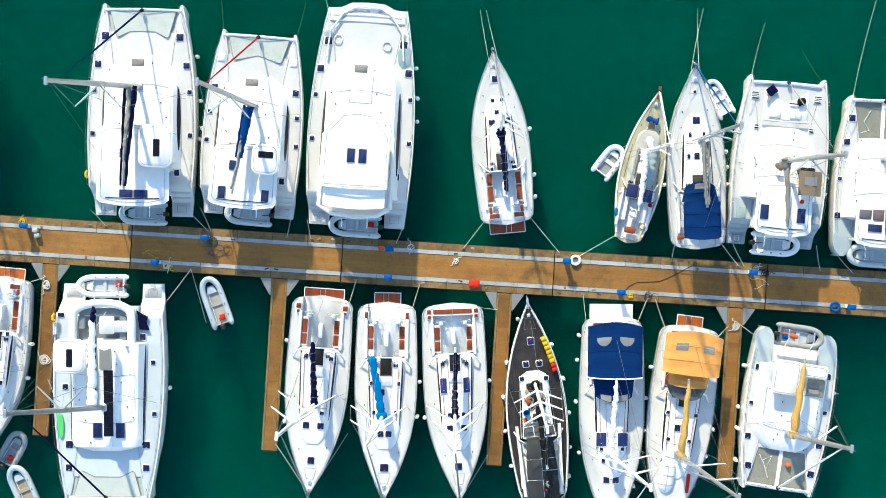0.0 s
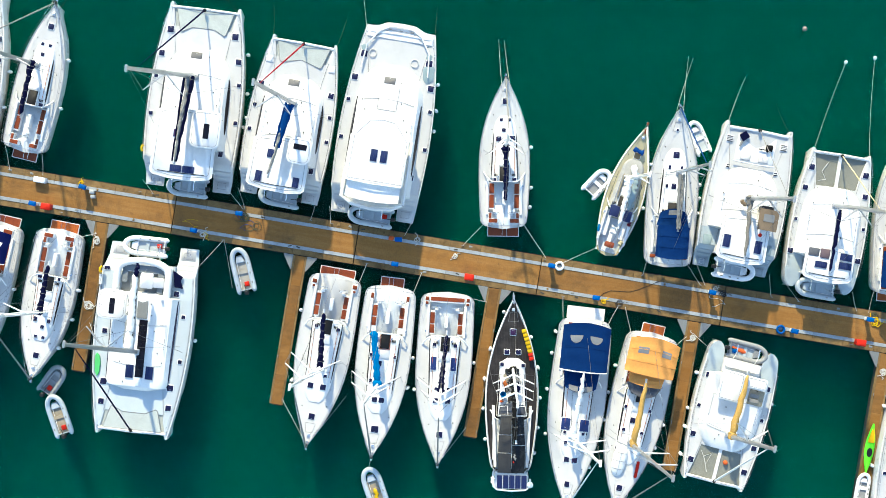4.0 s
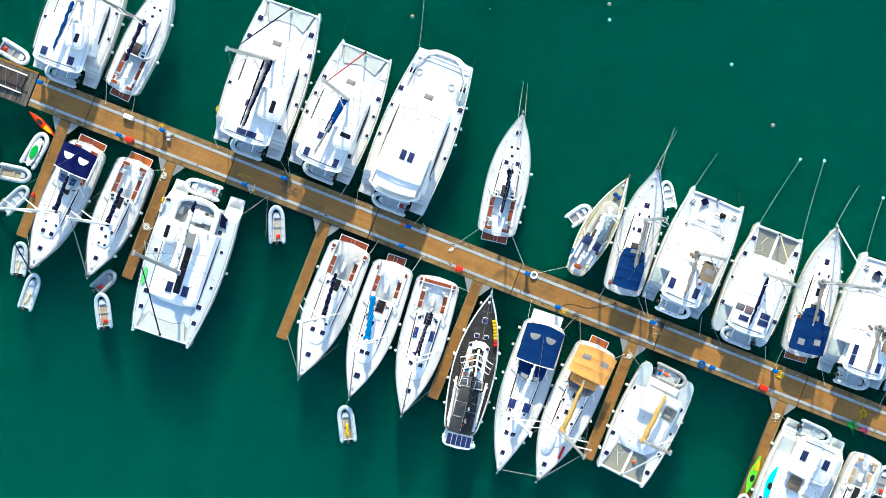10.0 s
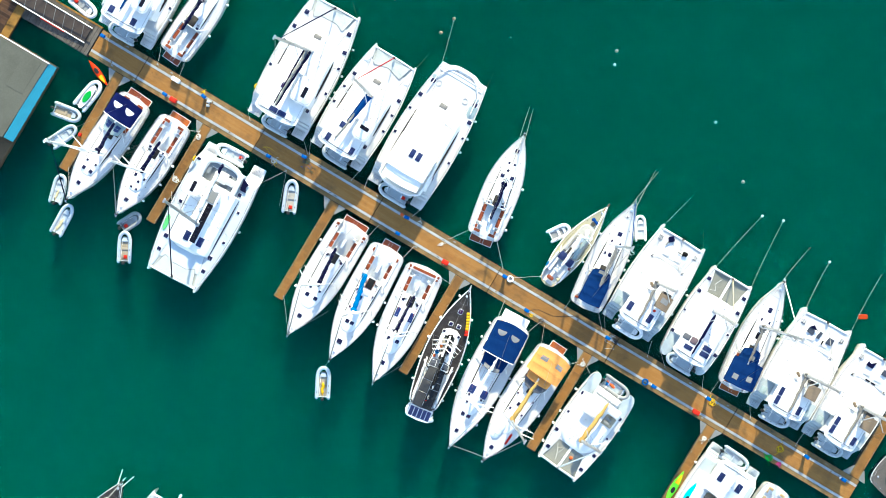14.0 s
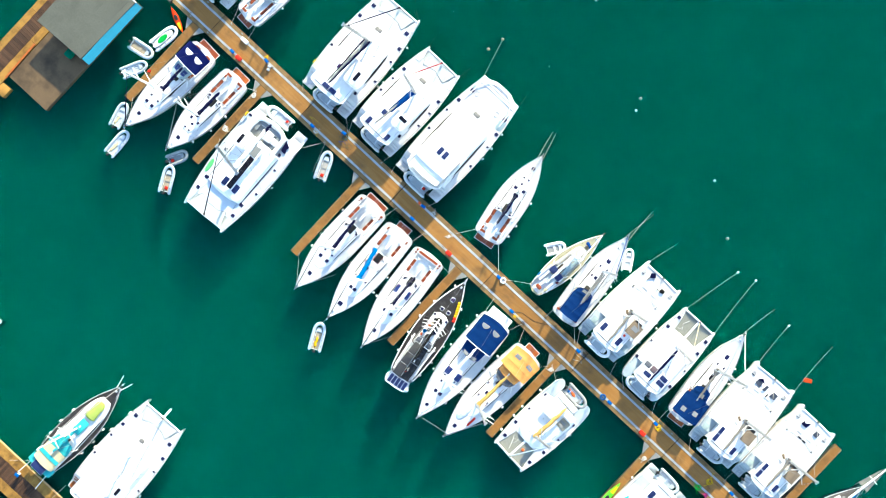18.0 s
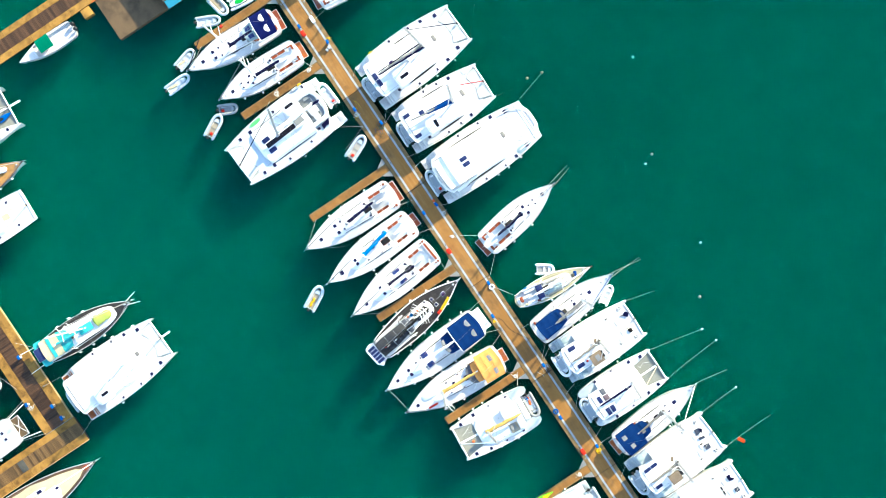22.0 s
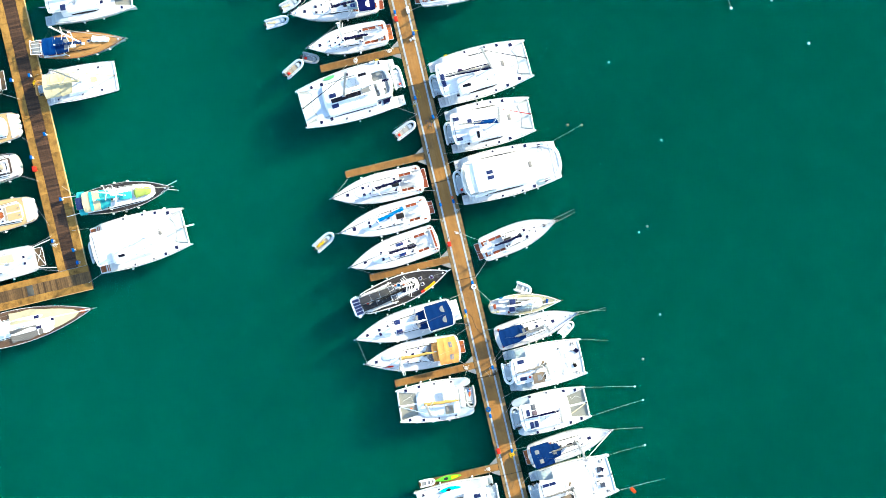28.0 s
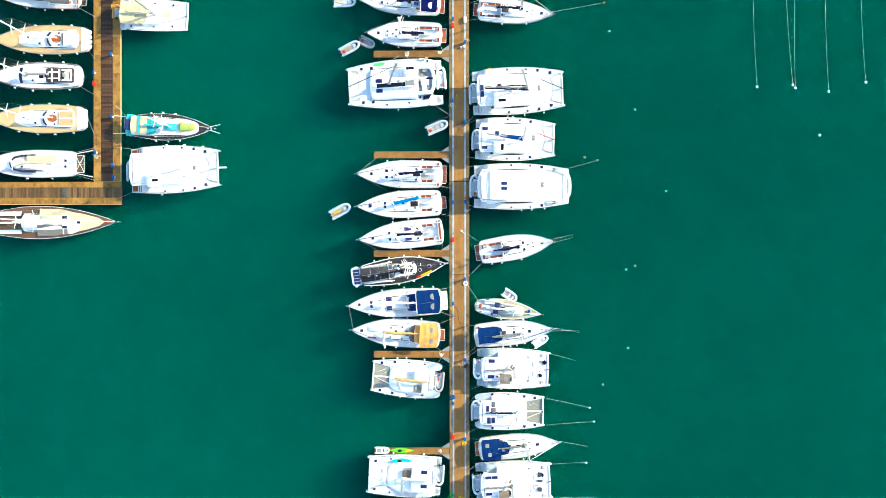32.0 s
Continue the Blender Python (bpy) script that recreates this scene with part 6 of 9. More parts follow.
# outer side of the dock, from the shore outwards
catamaran("R0", "white cruising catamaran with a bright blue sail cover", (2.3, 43.9), 1.5, 13.2, 7.4, (7.6, 0.1, 17.0, -0.6, 0.2), (1.9, 0.4, 4.4), None, GREYSAIL, helm=(2.9, 5.3, -2.2, -0.3, 4.4, (3.5, 4.4, -1.5, -1.1)), solars=((1.4, 2.2, 1.3, 1.9, 3.56), (1.3, 2.1, -1.5, -0.9, 3.56)), fend=((4, -1), (7, -1)))
part("sail_cover", lumpy((7.2, 0.15, 4.5), (2.2, 0.4, 4.6), 0.22, 0.12, 85, 18, 0.7, 0.18), ROYAL, YACHTS["R0"][0], "slim bright blue sail cover")
davit_dinghy("R0", 1)
yacht("R1", "white sloop with teak cockpit seats and lowered teak platform", (3.25, 38.0), -4.5, 12.3, 3.95, (7.0, 0.3, 15.0, -0.5, 0.2), (2.4, 0.1, 2.9), NAVY, GREYSAIL, HA, platform=(0.85, 2.1, TEAKRED, 0.45), fend=((4, -1), (8, -1)), long_windows=True)
catamaran("R2", "large white catamaran with navy furled headsail and helm roof", (2.25, 24.17), 2.35, 15.05, 7.75, (9.1, -0.03, 18.7, -1.9, 0.68), (1.7, 0.28, 4.8), None, NAVY, jib_fat=0.8, helm=(3.3, 6.25, -2.95, -0.55, 4.45, (4.05, 5.25, -2.05, -1.6)), roof=(0.055, 0.41, 0.325, 3.6), hatches=[(0.848, 0.343, 0.52), (0.715, 0.408, 0.46), (0.59, 0.44, 0.32), (0.385, 0.45, 0.32)], solars=((1.2, 1.75, -0.02, 0.9, 3.62), (1.2, 1.75, -1.05, -0.1, 3.62)), fend=((11.6, -1), (8.4, -1), (5.6, -1)), spar=ALU)
davit_dinghy("R2", 1, y=-0.15)
catamaran("R3", "white catamaran with blue sail cover and red furled headsail", (2.72, 16.62), -1.1, 13.1, 7.15, (7.76, -0.18, 18.3, -0.55, 0.38), (1.4, 0.5, 4.6), None, canvas("red_sailcloth", (0.2611, 0.0126, 0.0211)), jib_fat=0.75, net_in=0.0, helm=(2.9, 5.0, -2.5, -0.6, 4.4, (4.05, 4.5, -2.1, -1.05)), roof=(0.05, 0.36, 0.33, 3.5), hatches=[(0.845, 0.36, 0.46, GEL), (0.685, 0.405, 0.44), (0.55, 0.435, 0.3), (0.397, 0.448, 0.3)], solars=((3.1, 3.75, 0.45, 1.05, 3.52), (1.05, 1.85, -1.85, -1.35, 3.52), (1.05, 1.9, 1.2, 1.7, 3.52)), fend=((6, 1),))
davit_dinghy("R3", 1, y=-0.15)


def power_cat():
    b, ln, top = catamaran("R4", "wide white power catamaran with flybridge hardtop and solar panels", (2.46, 8.75), 0.0, 15.45, 7.6, tip=0.5, rig_on=False, fore=0.965, roof=None, house=(0.10, 0.80, 0.365, 1.15), hatches=[(0.845, 0.352, 0.52), (0.717, 0.413, 0.48), (0.596, 0.445, 0.3), (0.395, 0.456, 0.32)], fend=((11.6, -1), (9.5, -1), (7.8, -1)), centre_hatch=True, bow=0.74)
    out = [(1.3, -2.5), (6.3, -2.4), (7.2, -1.3), (7.3, 0), (7.2, 1.3), (6.3, 2.4), (1.3, 2.5), (0.8, 1.6), (0.65, 0), (0.8, -1.6)]
    fl = part("flybridge", slab(out, 2.75, 3.0, 0.08), GEL, b, "white flybridge deck")
    part("flybridge_coaming", tube([(x, y, 3.25) for x, y in out] + [(1.3, -2.45, 3.25)], 0.16, 8), GEL, fl)
    ht = part("hardtop", slab([(2.6, -2.3), (6.3, -2.25), (7.75, -1.1), (7.9, 0), (7.75, 1.1), (6.3, 2.25), (2.6, 2.3)], 4.2, 4.38, 0.08), GEL, b, "rounded white flybridge hardtop")
    for x, y in ((2.9, 2.0), (2.9, -2.0), (6.6, 1.7), (6.6, -1.7)):
        part("hardtop_post", tube([(x - 0.2, y, 3.1), (x, y, 4.25)], 0.06, 8), GEL, ht)
    part("sunshade", shell(lambda u, v: (lerp(2.65, 1.35, u) - 0.2 * (1 - (2 * v - 1) ** 2) * u, lerp(-2.15, 2.15, v), 4.18 - 0.12 * math.sin(math.pi * u)), 6, 10, 0.02), WHITECLOTH, b, "pale cloth aft sunshade")
    part("shade_bar", tube([(2.62, -2.2, 4.36), (2.55, 0, 4.42), (2.62, 2.2, 4.36)], 0.05, 7), GEL, b)
    solar(b, 4.35, 5.3, 0.08, 0.6, 4.39)
    solar(b, 4.35, 5.3, -0.72, -0.2, 4.39)
    part("foredeck_hatch", bx(8.7, 10.6, -0.7, 0.85, top(9.7, 0) - 0.02, top(9.7, 0) + 0.03, 0.05), GEL, b)
    part("hatch_seam", tube([(8.7, -0.7, top(8.7, 0.7) + 0.03), (10.6, -0.7, top(10.5, 0.7) + 0.04), (10.6, 0.85, top(10.5, 0.7) + 0.04), (8.7, 0.85, top(8.7, 0.7) + 0.03)], 0.015, 4, True), SEAM, b)
    hatch(b, 3.67, -2.8, ln.sheer(3.7) + 0.04, 0.48, 0.26)
    part("bow_platform", slab([(14.5, -2.7), (15.4, -2.72), (15.5, -1.9), (15.86, -1.15), (15.92, 0), (15.86, 1.15), (15.5, 1.9), (15.4, 2.72), (14.5, 2.7)], 1.6, ln.sheer(15.4) + 0.1, 0.08), GEL, b, "moulded white bow platform")
    part("bow_seam", tube([(14.3, -2.35, 1.98), (15.25, -1.0, 1.98), (15.27, 1.0, 1.98), (14.3, 2.35, 1.98)], 0.018, 5), SEAM, b)
    for s in (-1, 0, 1):
        part("bow_fitting", bx(15.24, 15.34, s * 0.9 - 0.12, s * 0.9 + 0.12, 1.96, 2.03, 0.02), SEAM, b)
    for x, y, sx, sy in ((12.2, -2.75, 0.75, 0.45), (13.4, -2.6, 0.4, 0.22), (13.5, 2.75, 0.3, 0.25)):
        part("deck_pad", lumpy((x - sx, y, ln.sheer(x) + 0.03), (x + sx, y - 0.05, ln.sheer(x) + 0.03), sy * 0.8, sy, 3, 6, 0.25, 0.15), PALEBLUECLOTH, b, "pale blue cloth lying on the side deck")
    part("bow_coaming", tube([(11.9, -2.75, 2.0), (13.8, -2.55, 2.03), (15.0, -1.75, 2.03), (15.5, -0.95, 2.03), (15.55, 0, 2.05), (15.5, 0.95, 2.03), (15.0, 1.75, 2.03), (13.8, 2.55, 2.03), (11.9, 2.75, 2.0)], 0.06, 8), GEL, b, "raised white bow coaming")
    part("lounge_bench", bx(11.6, 12.1, -1.6, 1.6, 1.75, 2.15, 0.1, 0.06), GEL, b)
    for x, y in ((13.2, 2.0), (12.9, -1.5)):
        part("rope_coil", tube(flat_ring(x, y, 1.86, 0.3), 0.035, 5, True), ROPE, b)


power_cat()
part("hardtop_outline", tube([(2.8, -2.15, 4.385), (6.2, -2.1, 4.385), (7.55, -1.0, 4.385), (7.7, 0, 4.385), (7.55, 1.0, 4.385), (6.2, 2.1, 4.385), (2.8, 2.15, 4.385)], 0.014, 4, True), SEAM, YACHTS["R4"][0])
SILVER = canvas("silver_sailcloth", (0.2224, 0.2224, 0.2138), 0.35)
lazy_bag(YACHTS["R2"][0], (8.85, 0.0, 4.55), (1.95, 0.26, 4.95), NAVY, SILVER, 0.66, 0.3, 31)
lazy_bag(YACHTS["R3"][0], (7.5, -0.15, 4.4), (1.7, 0.48, 4.75), ROYAL, SILVER, 0.5, 0.26, 33, 0.62)
part("sail_cover", lumpy((7.4, -0.15, 4.75), (4.9, 0.13, 4.85), 0.3, 0.16, 34, 9, 0.5), ROYAL, YACHTS["R3"][0], "bright blue sail cover")
for key, hx, hy in (("R2", 3.11, -2.6), ("R3", 2.63, -2.4)):
    hatch(YACHTS[key][0], hx, hy, YACHTS[key][1].sheer(hx) + 0.08, 0.44, 0.36)
hatch(YACHTS["R2"][0], 4.3, 0.75, 3.62, 0.6, 0.36, VIOLETGLASS)
part("horseshoe_buoy", tube([(2.6, 3.66, 2.1), (2.72, 3.76, 2.15), (2.95, 3.77, 2.15), (3.1, 3.66, 2.1)], 0.11, 8), YELLOW, YACHTS["R2"][0], "yellow horseshoe buoy on the rail")
davit_dinghy("R4", 1, x=0.05, tank=RED, y=0.05, length=3.8)
yacht("R5", "white sloop with navy sail cover, teak seats and teak platform", (3.5, -2.1), 8.7, 12.15, 4.2, (6.5, -0.05, 14.8, -0.1, 0.3), (1.7, -0.05, 3.0), NAVY, GREYSAIL, HA + [(0.585, 0.5, 0.42, 0.42), (0.59, -0.6, 0.42, 0.42)], platform=(0.85, 2.6, TEAKRED, 0.45), fend=((3.2, -1), (1.6, -1), (6.5, -1)), wheels=2, spar=WHITESPAR, sweep=0.3)


def classic():
    ln = Lines(10.8, 3.25, 0.55, 0.42, 2.0, 0.95, 0.5)
    b, ln, top = yacht("R6", "small classic yacht with cream deck and solar panels", (2.72, -10.82), -7.8, 10.8, 3.25, (6.3, 0.2, 11.7, -0.2, -0.1), (2.1, -0.1, 2.6), WHITECLOTH, WHITECLOTH, [(0.77, 0, 0.5, 0.5, plain("tan_hatch", (0.2106, 0.1516, 0.0758), 0.5))], hull_mat=plain("cream_hull", (0.2823, 0.2652, 0.2138), 0.35), deck_mat=CREAMDECK, roof_mat=plain("grey_white_deck", (0.3177, 0.3177, 0.3018), 0.6, var=0.15, tint=(0.1895, 0.1769, 0.1516), amount=0.5), lines=ln, teak=False, roof=(0.33, 0.74, 0.33), nose=0.08, windows=False, platform=None, rail=PALEWOOD, wheels=0, table=False, spar=WHITESPAR, spreaders=1, fend=((4.4, -1), (8, -1)), sole=GREYDECK)
    solar(b, 3.0, 3.9, 0.12, 0.92, top(3.8, 0) + 0.25)
    solar(b, 2.85, 3.75, -0.95, -0.15, top(3.8, 0) + 0.25)
    part("bowsprit", tube([(10.2, 0, 1.55), (11.15, 0, 1.65)], 0.09, 8), TEAKRED, b, "varnished wooden bowsprit")
    part("crumpled_cover", lumpy((8.75, 0.5, 1.5), (8.65, -0.4, 1.5), 0.24, 0.2, 4, 8, 0.5, 0.45), canvas("cobalt_cover", (0.0042, 0.0421, 0.1769)), b, "crumpled blue cover on the foredeck")
    part("stowed_sail", lumpy((3.9, -0.62, 1.75), (7.0, -0.42, 1.62), 0.24, 0.2, 77, 24, 0.5, 0.3), PALEBLUECLOTH, b, "pale sail stowed along the coachroof")
    part("sail_bag", lumpy((6.4, -0.3, 1.7), (7.5, 0.1, 1.6), 0.22, 0.28, 78, 8, 0.5, 0.3), WHITECLOTH, b, "white sail bag by the mast")
    for s in (-1, 1):
        part("bulwark_cap", tube([(x, s * (ln.half(x) - 0.06), ln.sheer(x) + 0.05) for x in [0.4 + 0.68 * k for k in range(16)]], 0.06, 6), WHITESPAR, b)
    part("side_hatch", bx(4.6, 6.6, 0.58, 0.65, 1.45, 1.72, 0.03), FLOORTAN, b, "varnished handrail")
    part("red_bag", lumpy((2.6, -1.0, 1.2), (3.0, -1.1, 1.2), 0.2, 0.16, 12, 5, 0.7), plain("wine_red_cloth", (0.1179, 0.0084, 0.0211), 0.8), b)
    part("water_jug", lumpy((1.5, 1.2, 1.15), (2.1, 1.3, 1.15), 0.13, 0.13, 14, 5, 0.9), SKYBLUE, b)
    part("yellow_roll", lumpy((0.9, -0.75, 1.15), (1.3, -0.85, 1.15), 0.15, 0.15, 15, 5, 0.9), CREAM, b)
    part("engine_box", bx(0.5, 0.95, -0.35, 0.4, 0.9, 1.35, 0.12), plain("rust_red_box", (0.1895, 0.0379, 0.0126), 0.6), b, "rust-red box in the stern")
    part("white_bag", lumpy((1.6, 0.0, 1.1), (2.2, 0.1, 1.1), 0.3, 0.2, 8, 6, 0.7), WHITECLOTH, b)


classic()
yacht("R7", "white sloop with blue bimini and sprayhood over the cockpit", (2.6, -15.83), 5.1, 12.8, 4.2, (7.6, -0.25, 12.6, -0.1, -0.1), (2.7, -0.3, 3.1), None, canvas("slate_blue_sailcloth", (0.0084, 0.0421, 0.1516)), [(0.70, 0, 0.52, 0.5), (0.62, 0.48, 0.36, 0.2), (0.62, -0.5, 0.36, 0.2), (0.5, 0.05, 0.46, 0.38), (0.50, 0.62, 0.32, 0.2), (0.50, -0.65, 0.32, 0.2), (0.86, 0.05, 0.2, 0.2)], fend=((8.0, -1), (6.7, -1), (5.6, -1), (4.4, -1)), teak=False, covers=[((0.6, 3.1, 1.3, 1.3, 3.0, 0.12, BLUE), dict(label="blue canvas bimini", hoops=3, foot=1.4, seams=2)), ((3.15, 4.2, 1.3, 1.05, 2.45, 0.15, BLUE), dict(name="sprayhood", label="blue canvas sprayhood", hoops=2, foot=1.5, bow_fore=0.35, windows=((0.8, 0.5, 0.12, 0.2, CLEARVINYL, "box"),)))])
for s in (-1, 1):
    part("stern_cushion", bx(0.5, 0.78, *sorted((s * 1.05, s * 1.5)), 1.25, 1.42, 0.06), TEAKRED, YACHTS["R7"][0], "red-brown teak stern seat")
lazy_bag(YACHTS["R7"][0], (7.3, -0.27, 3.0), (2.9, -0.3, 3.1), GREYSAIL, SILVER, 0.32, 0.2, 61)
catamaran("R8", "white catamaran with foredeck lounge and taupe helm bimini", (2.93, -21.04), -1.1, 12.0, 6.7, (6.0, 0.1, 15.1, -0.5, -0.1), (1.0, -0.2, 4.1), BROWNSAIL, GREYSAIL, jib_fat=0.35, fore=0.955, lounge=True, house=(0.26, 0.70, 0.38, 0.9), roof=(0.075, 0.36, 0.29, 3.45), barred=True, hatches=[(0.88, 0.33, 0.5), (0.697, 0.29, 0.28)], solars=((1.8, 2.8, 1.05, 1.6, 3.47), (1.7, 2.7, -1.5, -0.95, 3.47)), side_glass=False, centre_hatch=False, bow=0.80, tops=(("helm_bimini", shell(lambda u, v: (lerp(3.6, 5.3, u), lerp(-2.25, -0.7, v), 4.1 + 0.1 * math.sin(math.pi * v)), 6, 6, 0.03), TAUPE, "taupe canvas helm bimini"), ("bimini_window", shell(lambda u, v: (lerp(4.3, 4.9, u), lerp(-1.9, -1.05, v), 4.215 + 0.0 * v), 2, 2, 0.01), CLEARVINYL), ("cushion", slab([(10.95, 0.68), (11.4, 1.08), (10.98, 1.55), (10.5, 1.15)], 1.95, 2.1, 0.03), NAVY, "navy bow cushion tipped on its corner"), ("cushion_back", slab([(10.5, 1.12), (10.62, 1.3), (10.1, 1.42), (10.05, 1.28)], 1.95, 2.05, 0.02), GREYSAIL), ("cushion", lumpy((10.3, -0.75, 2.0), (10.35, -1.35, 2.0), 0.24, 0.2, 5, 6, 0.6, 0.4), BLACKCLOTH, "dark crumpled cover"), ("strap", bx(10.1, 10.18, -0.85, -0.2, 1.95, 2.0, 0.02), BLACKCLOTH), ("red_pad", ball(3.2, -1.2, 3.5, 0.16, 0.5), RED)), fend=((7.2, -1), (4.0, -1)))
davit_dinghy("R8", -1, y=-0.2, tm=TUBEWHITE, label="white inflatable tender slung across a catamaran's stern")
catamaran("R9", "white catamaran with grey bow nets and navy sail cover", (2.55, -28.17), 0.0, 11.4, 6.15, (7.0, 0.02, 13.4, -0.85, -0.15), (1.3, 0.0, 3.7), None, CREAM, jib_fat=0.6, fore=0.74, tramp=GREYMESH, beam_mid=True, round_stern=True, house=(0.22, 0.74, 0.40, 0.85), roof=(0.08, 0.30, 0.32, 3.2), hatches=[(0.86, 0.36, 0.46), (0.71, 0.40, 0.42), (0.48, 0.45, 0.26), (0.25, 0.45, 0.42)], solars=((2.65, 3.2, -1.75, -0.8, 3.22), (1.95, 2.5, -1.8, -0.8, 3.22), (1.8, 2.3, 0.15, 1.1, 3.22)), bow=0.76, side_glass=False, centre_hatch=False, tops=(("cushion", bx(2.6, 3.35, 0.05, 0.8, 3.2, 3.27, 0.06), LILAC, "mauve cockpit cushion"), ("net_line", tube([(10.4, 0.9, 1.7), (9.6, 1.3, 1.66), (9.0, 0.9, 1.66), (8.8, 1.5, 1.66)], 0.03, 5), ROPE)), fend=((7, 1),))
part("sail_cover", lumpy((6.6, 0.0, 3.75), (1.6, 0.0, 3.85), 0.17, 0.1, 83, 16, 0.9, 0.2), NAVY, YACHTS["R9"][0], "slim navy sail cover")
# A grey slab on the hardtop stands for shade in the roof opening.
part("cockpit_opening", bx(2.65, 3.3, 0.9, 1.75, 3.19, 3.24, 0.08), SMOKEVINYL, YACHTS["R9"][0], "grey slab standing for the shade in a cockpit opening")
davit_dinghy("R9", 1, y=0.1)
yacht("R10", "white sloop with blue bimini, teak platform and cream headsail", (3.34, -34.5), 5.3, 13.0, 4.1, (7.5, 0.2, 17.0, -0.2, 0.0), (3.0, 0.1, 3.1), BROWNSAIL, WHITECLOTH, [(0.73, 0, 0.6, 0.46), (0.63, 0.45, 0.34, 0.2), (0.63, -0.5, 0.34, 0.2), (0.49, 0.1, 0.8, 0.34, SMOKE)], platform=(0.75, 2.3, TEAK, 0.45), fend=((9, -1), (8, -1)), covers=[((0.45, 3.35, 1.75, 1.7, 3.0, 0.13, BLUE), dict(label="blue canvas bimini with clear windows", hoops=3, foot=1.4, windows=((0.4, 0.28, 0.1, 0.09, CLEARVINYL, "box"), (0.3, 0.72, 0.1, 0.09, CLEARVINYL, "box")))), ((3.3, 4.5, 1.2, 1.0, 2.5, 0.15, BLUE), dict(name="sprayhood", label="blue canvas sprayhood", foot=1.5, bow_fore=0.35, windows=((0.4, 0.4, 0.16, 0.1, CLEARVINYL, "box"),)))])
for key, place, turn, length, wide, mast_x, lab in (("R11", (2.75, -40.15), 2.6, 12.5, 7.1, 5.9, "white catamaran with navy bow cushions and taupe helm bimini"), ("R12", (3.02, -46.82), -0.8, 11.9, 6.6, 5.7, "white catamaran berthed against a brown finger pontoon")):
    catamaran(key, lab, place, turn, length, wide, (mast_x, -0.25, 14.6, -0.45, 0.0), (1.0, -0.2, 4.1), BROWNSAIL, GREYSAIL, jib_fat=0.35, fore=0.955, lounge=True, house=(0.26, 0.70, 0.38, 0.9), roof=(0.075, 0.36, 0.28, 3.45), barred=True, hatches=[(0.88, 0.33, 0.5), (0.70, 0.31, 0.28)], solars=((1.5, 2.45, 1.1, 1.55, 3.47), (2.55, 3.5, 1.1, 1.55, 3.47), (1.5, 2.45, -1.55, -1.1, 3.47)), side_glass=False, centre_hatch=False, bow=0.80, tops=(("helm_bimini", shell(lambda u, v: (lerp(3.6, 5.2, u), lerp(-2.2, -0.8, v), 4.1 + 0.1 * math.sin(math.pi * v)), 6, 6, 0.03), TAUPE, "taupe canvas helm bimini"),) + ((("cushion", slab([(10.05, 0.75), (10.75, 0.85), (10.85, 1.5), (10.2, 1.6)], 1.95, 2.08, 0.03), SLATE, "slate bow cushion"), ("cushion", slab([(10.75, 0.6), (11.15, 1.15), (10.8, 1.5)], 2.0, 2.2, 0.02), NAVY, "navy cushion propped on edge"), ("cushion", slab([(10.0, 0.05), (10.8, -0.1), (10.85, 0.22), (10.05, 0.4)], 1.95, 2.08, 0.03), SLATE, "slate bow cushion"), ("cushion", slab([(9.95, -1.55), (10.7, -1.6), (10.75, -0.95), (10.0, -0.8)], 1.95, 2.08, 0.03), SLATE, "slate bow cushion"), ("strap", slab([(9.6, -0.55), (10.1, -0.6), (10.05, -0.45), (9.65, -0.42)], 1.95, 2.02, 0.01), BLACKCLOTH)) if key == "R11" else ()), fend=((8, 1), (5, -1)))
    davit_dinghy(key, -1, y=-0.1)
    boat, ln = YACHTS[key]
    zz = ln.sheer(length * 0.8) + 0.3
    if key == "R12":
        part("cushion", slab([(9.95, 0.55), (10.75, 0.45), (10.35, 0.95), (10.5, 1.3), (9.95, 1.35)], 1.95, 2.08, 0.03), NAVY, boat, "navy bow cushion")
        part("cushion", slab([(9.9, -1.2), (10.6, -1.25), (10.55, -0.65), (9.95, -0.6)], 1.95, 2.08, 0.03), SLATE, boat, "slate bow cushion")
        for y in (0.25, -0.45):
            part("foredeck_slot", bx(8.5, 8.68, y - 0.25, y + 0.25, zz - 0.25, zz - 0.16, 0.03), SMOKE, boat, "dark foredeck slot")
    for s in (-1, 1):
        q = ln.outer(1.6) - ln.width(1.6) / 2
        # A pale blue slab puts the bathing step's bluish shade into colour.
        part("pale_mat", bx(0.1, 0.45, s * q - 0.4, s * q + 0.4, 0.49, 0.52, 0.05), PALEBLUECLOTH, boat, "pale blue slab for the bluish shade on the bathing step")

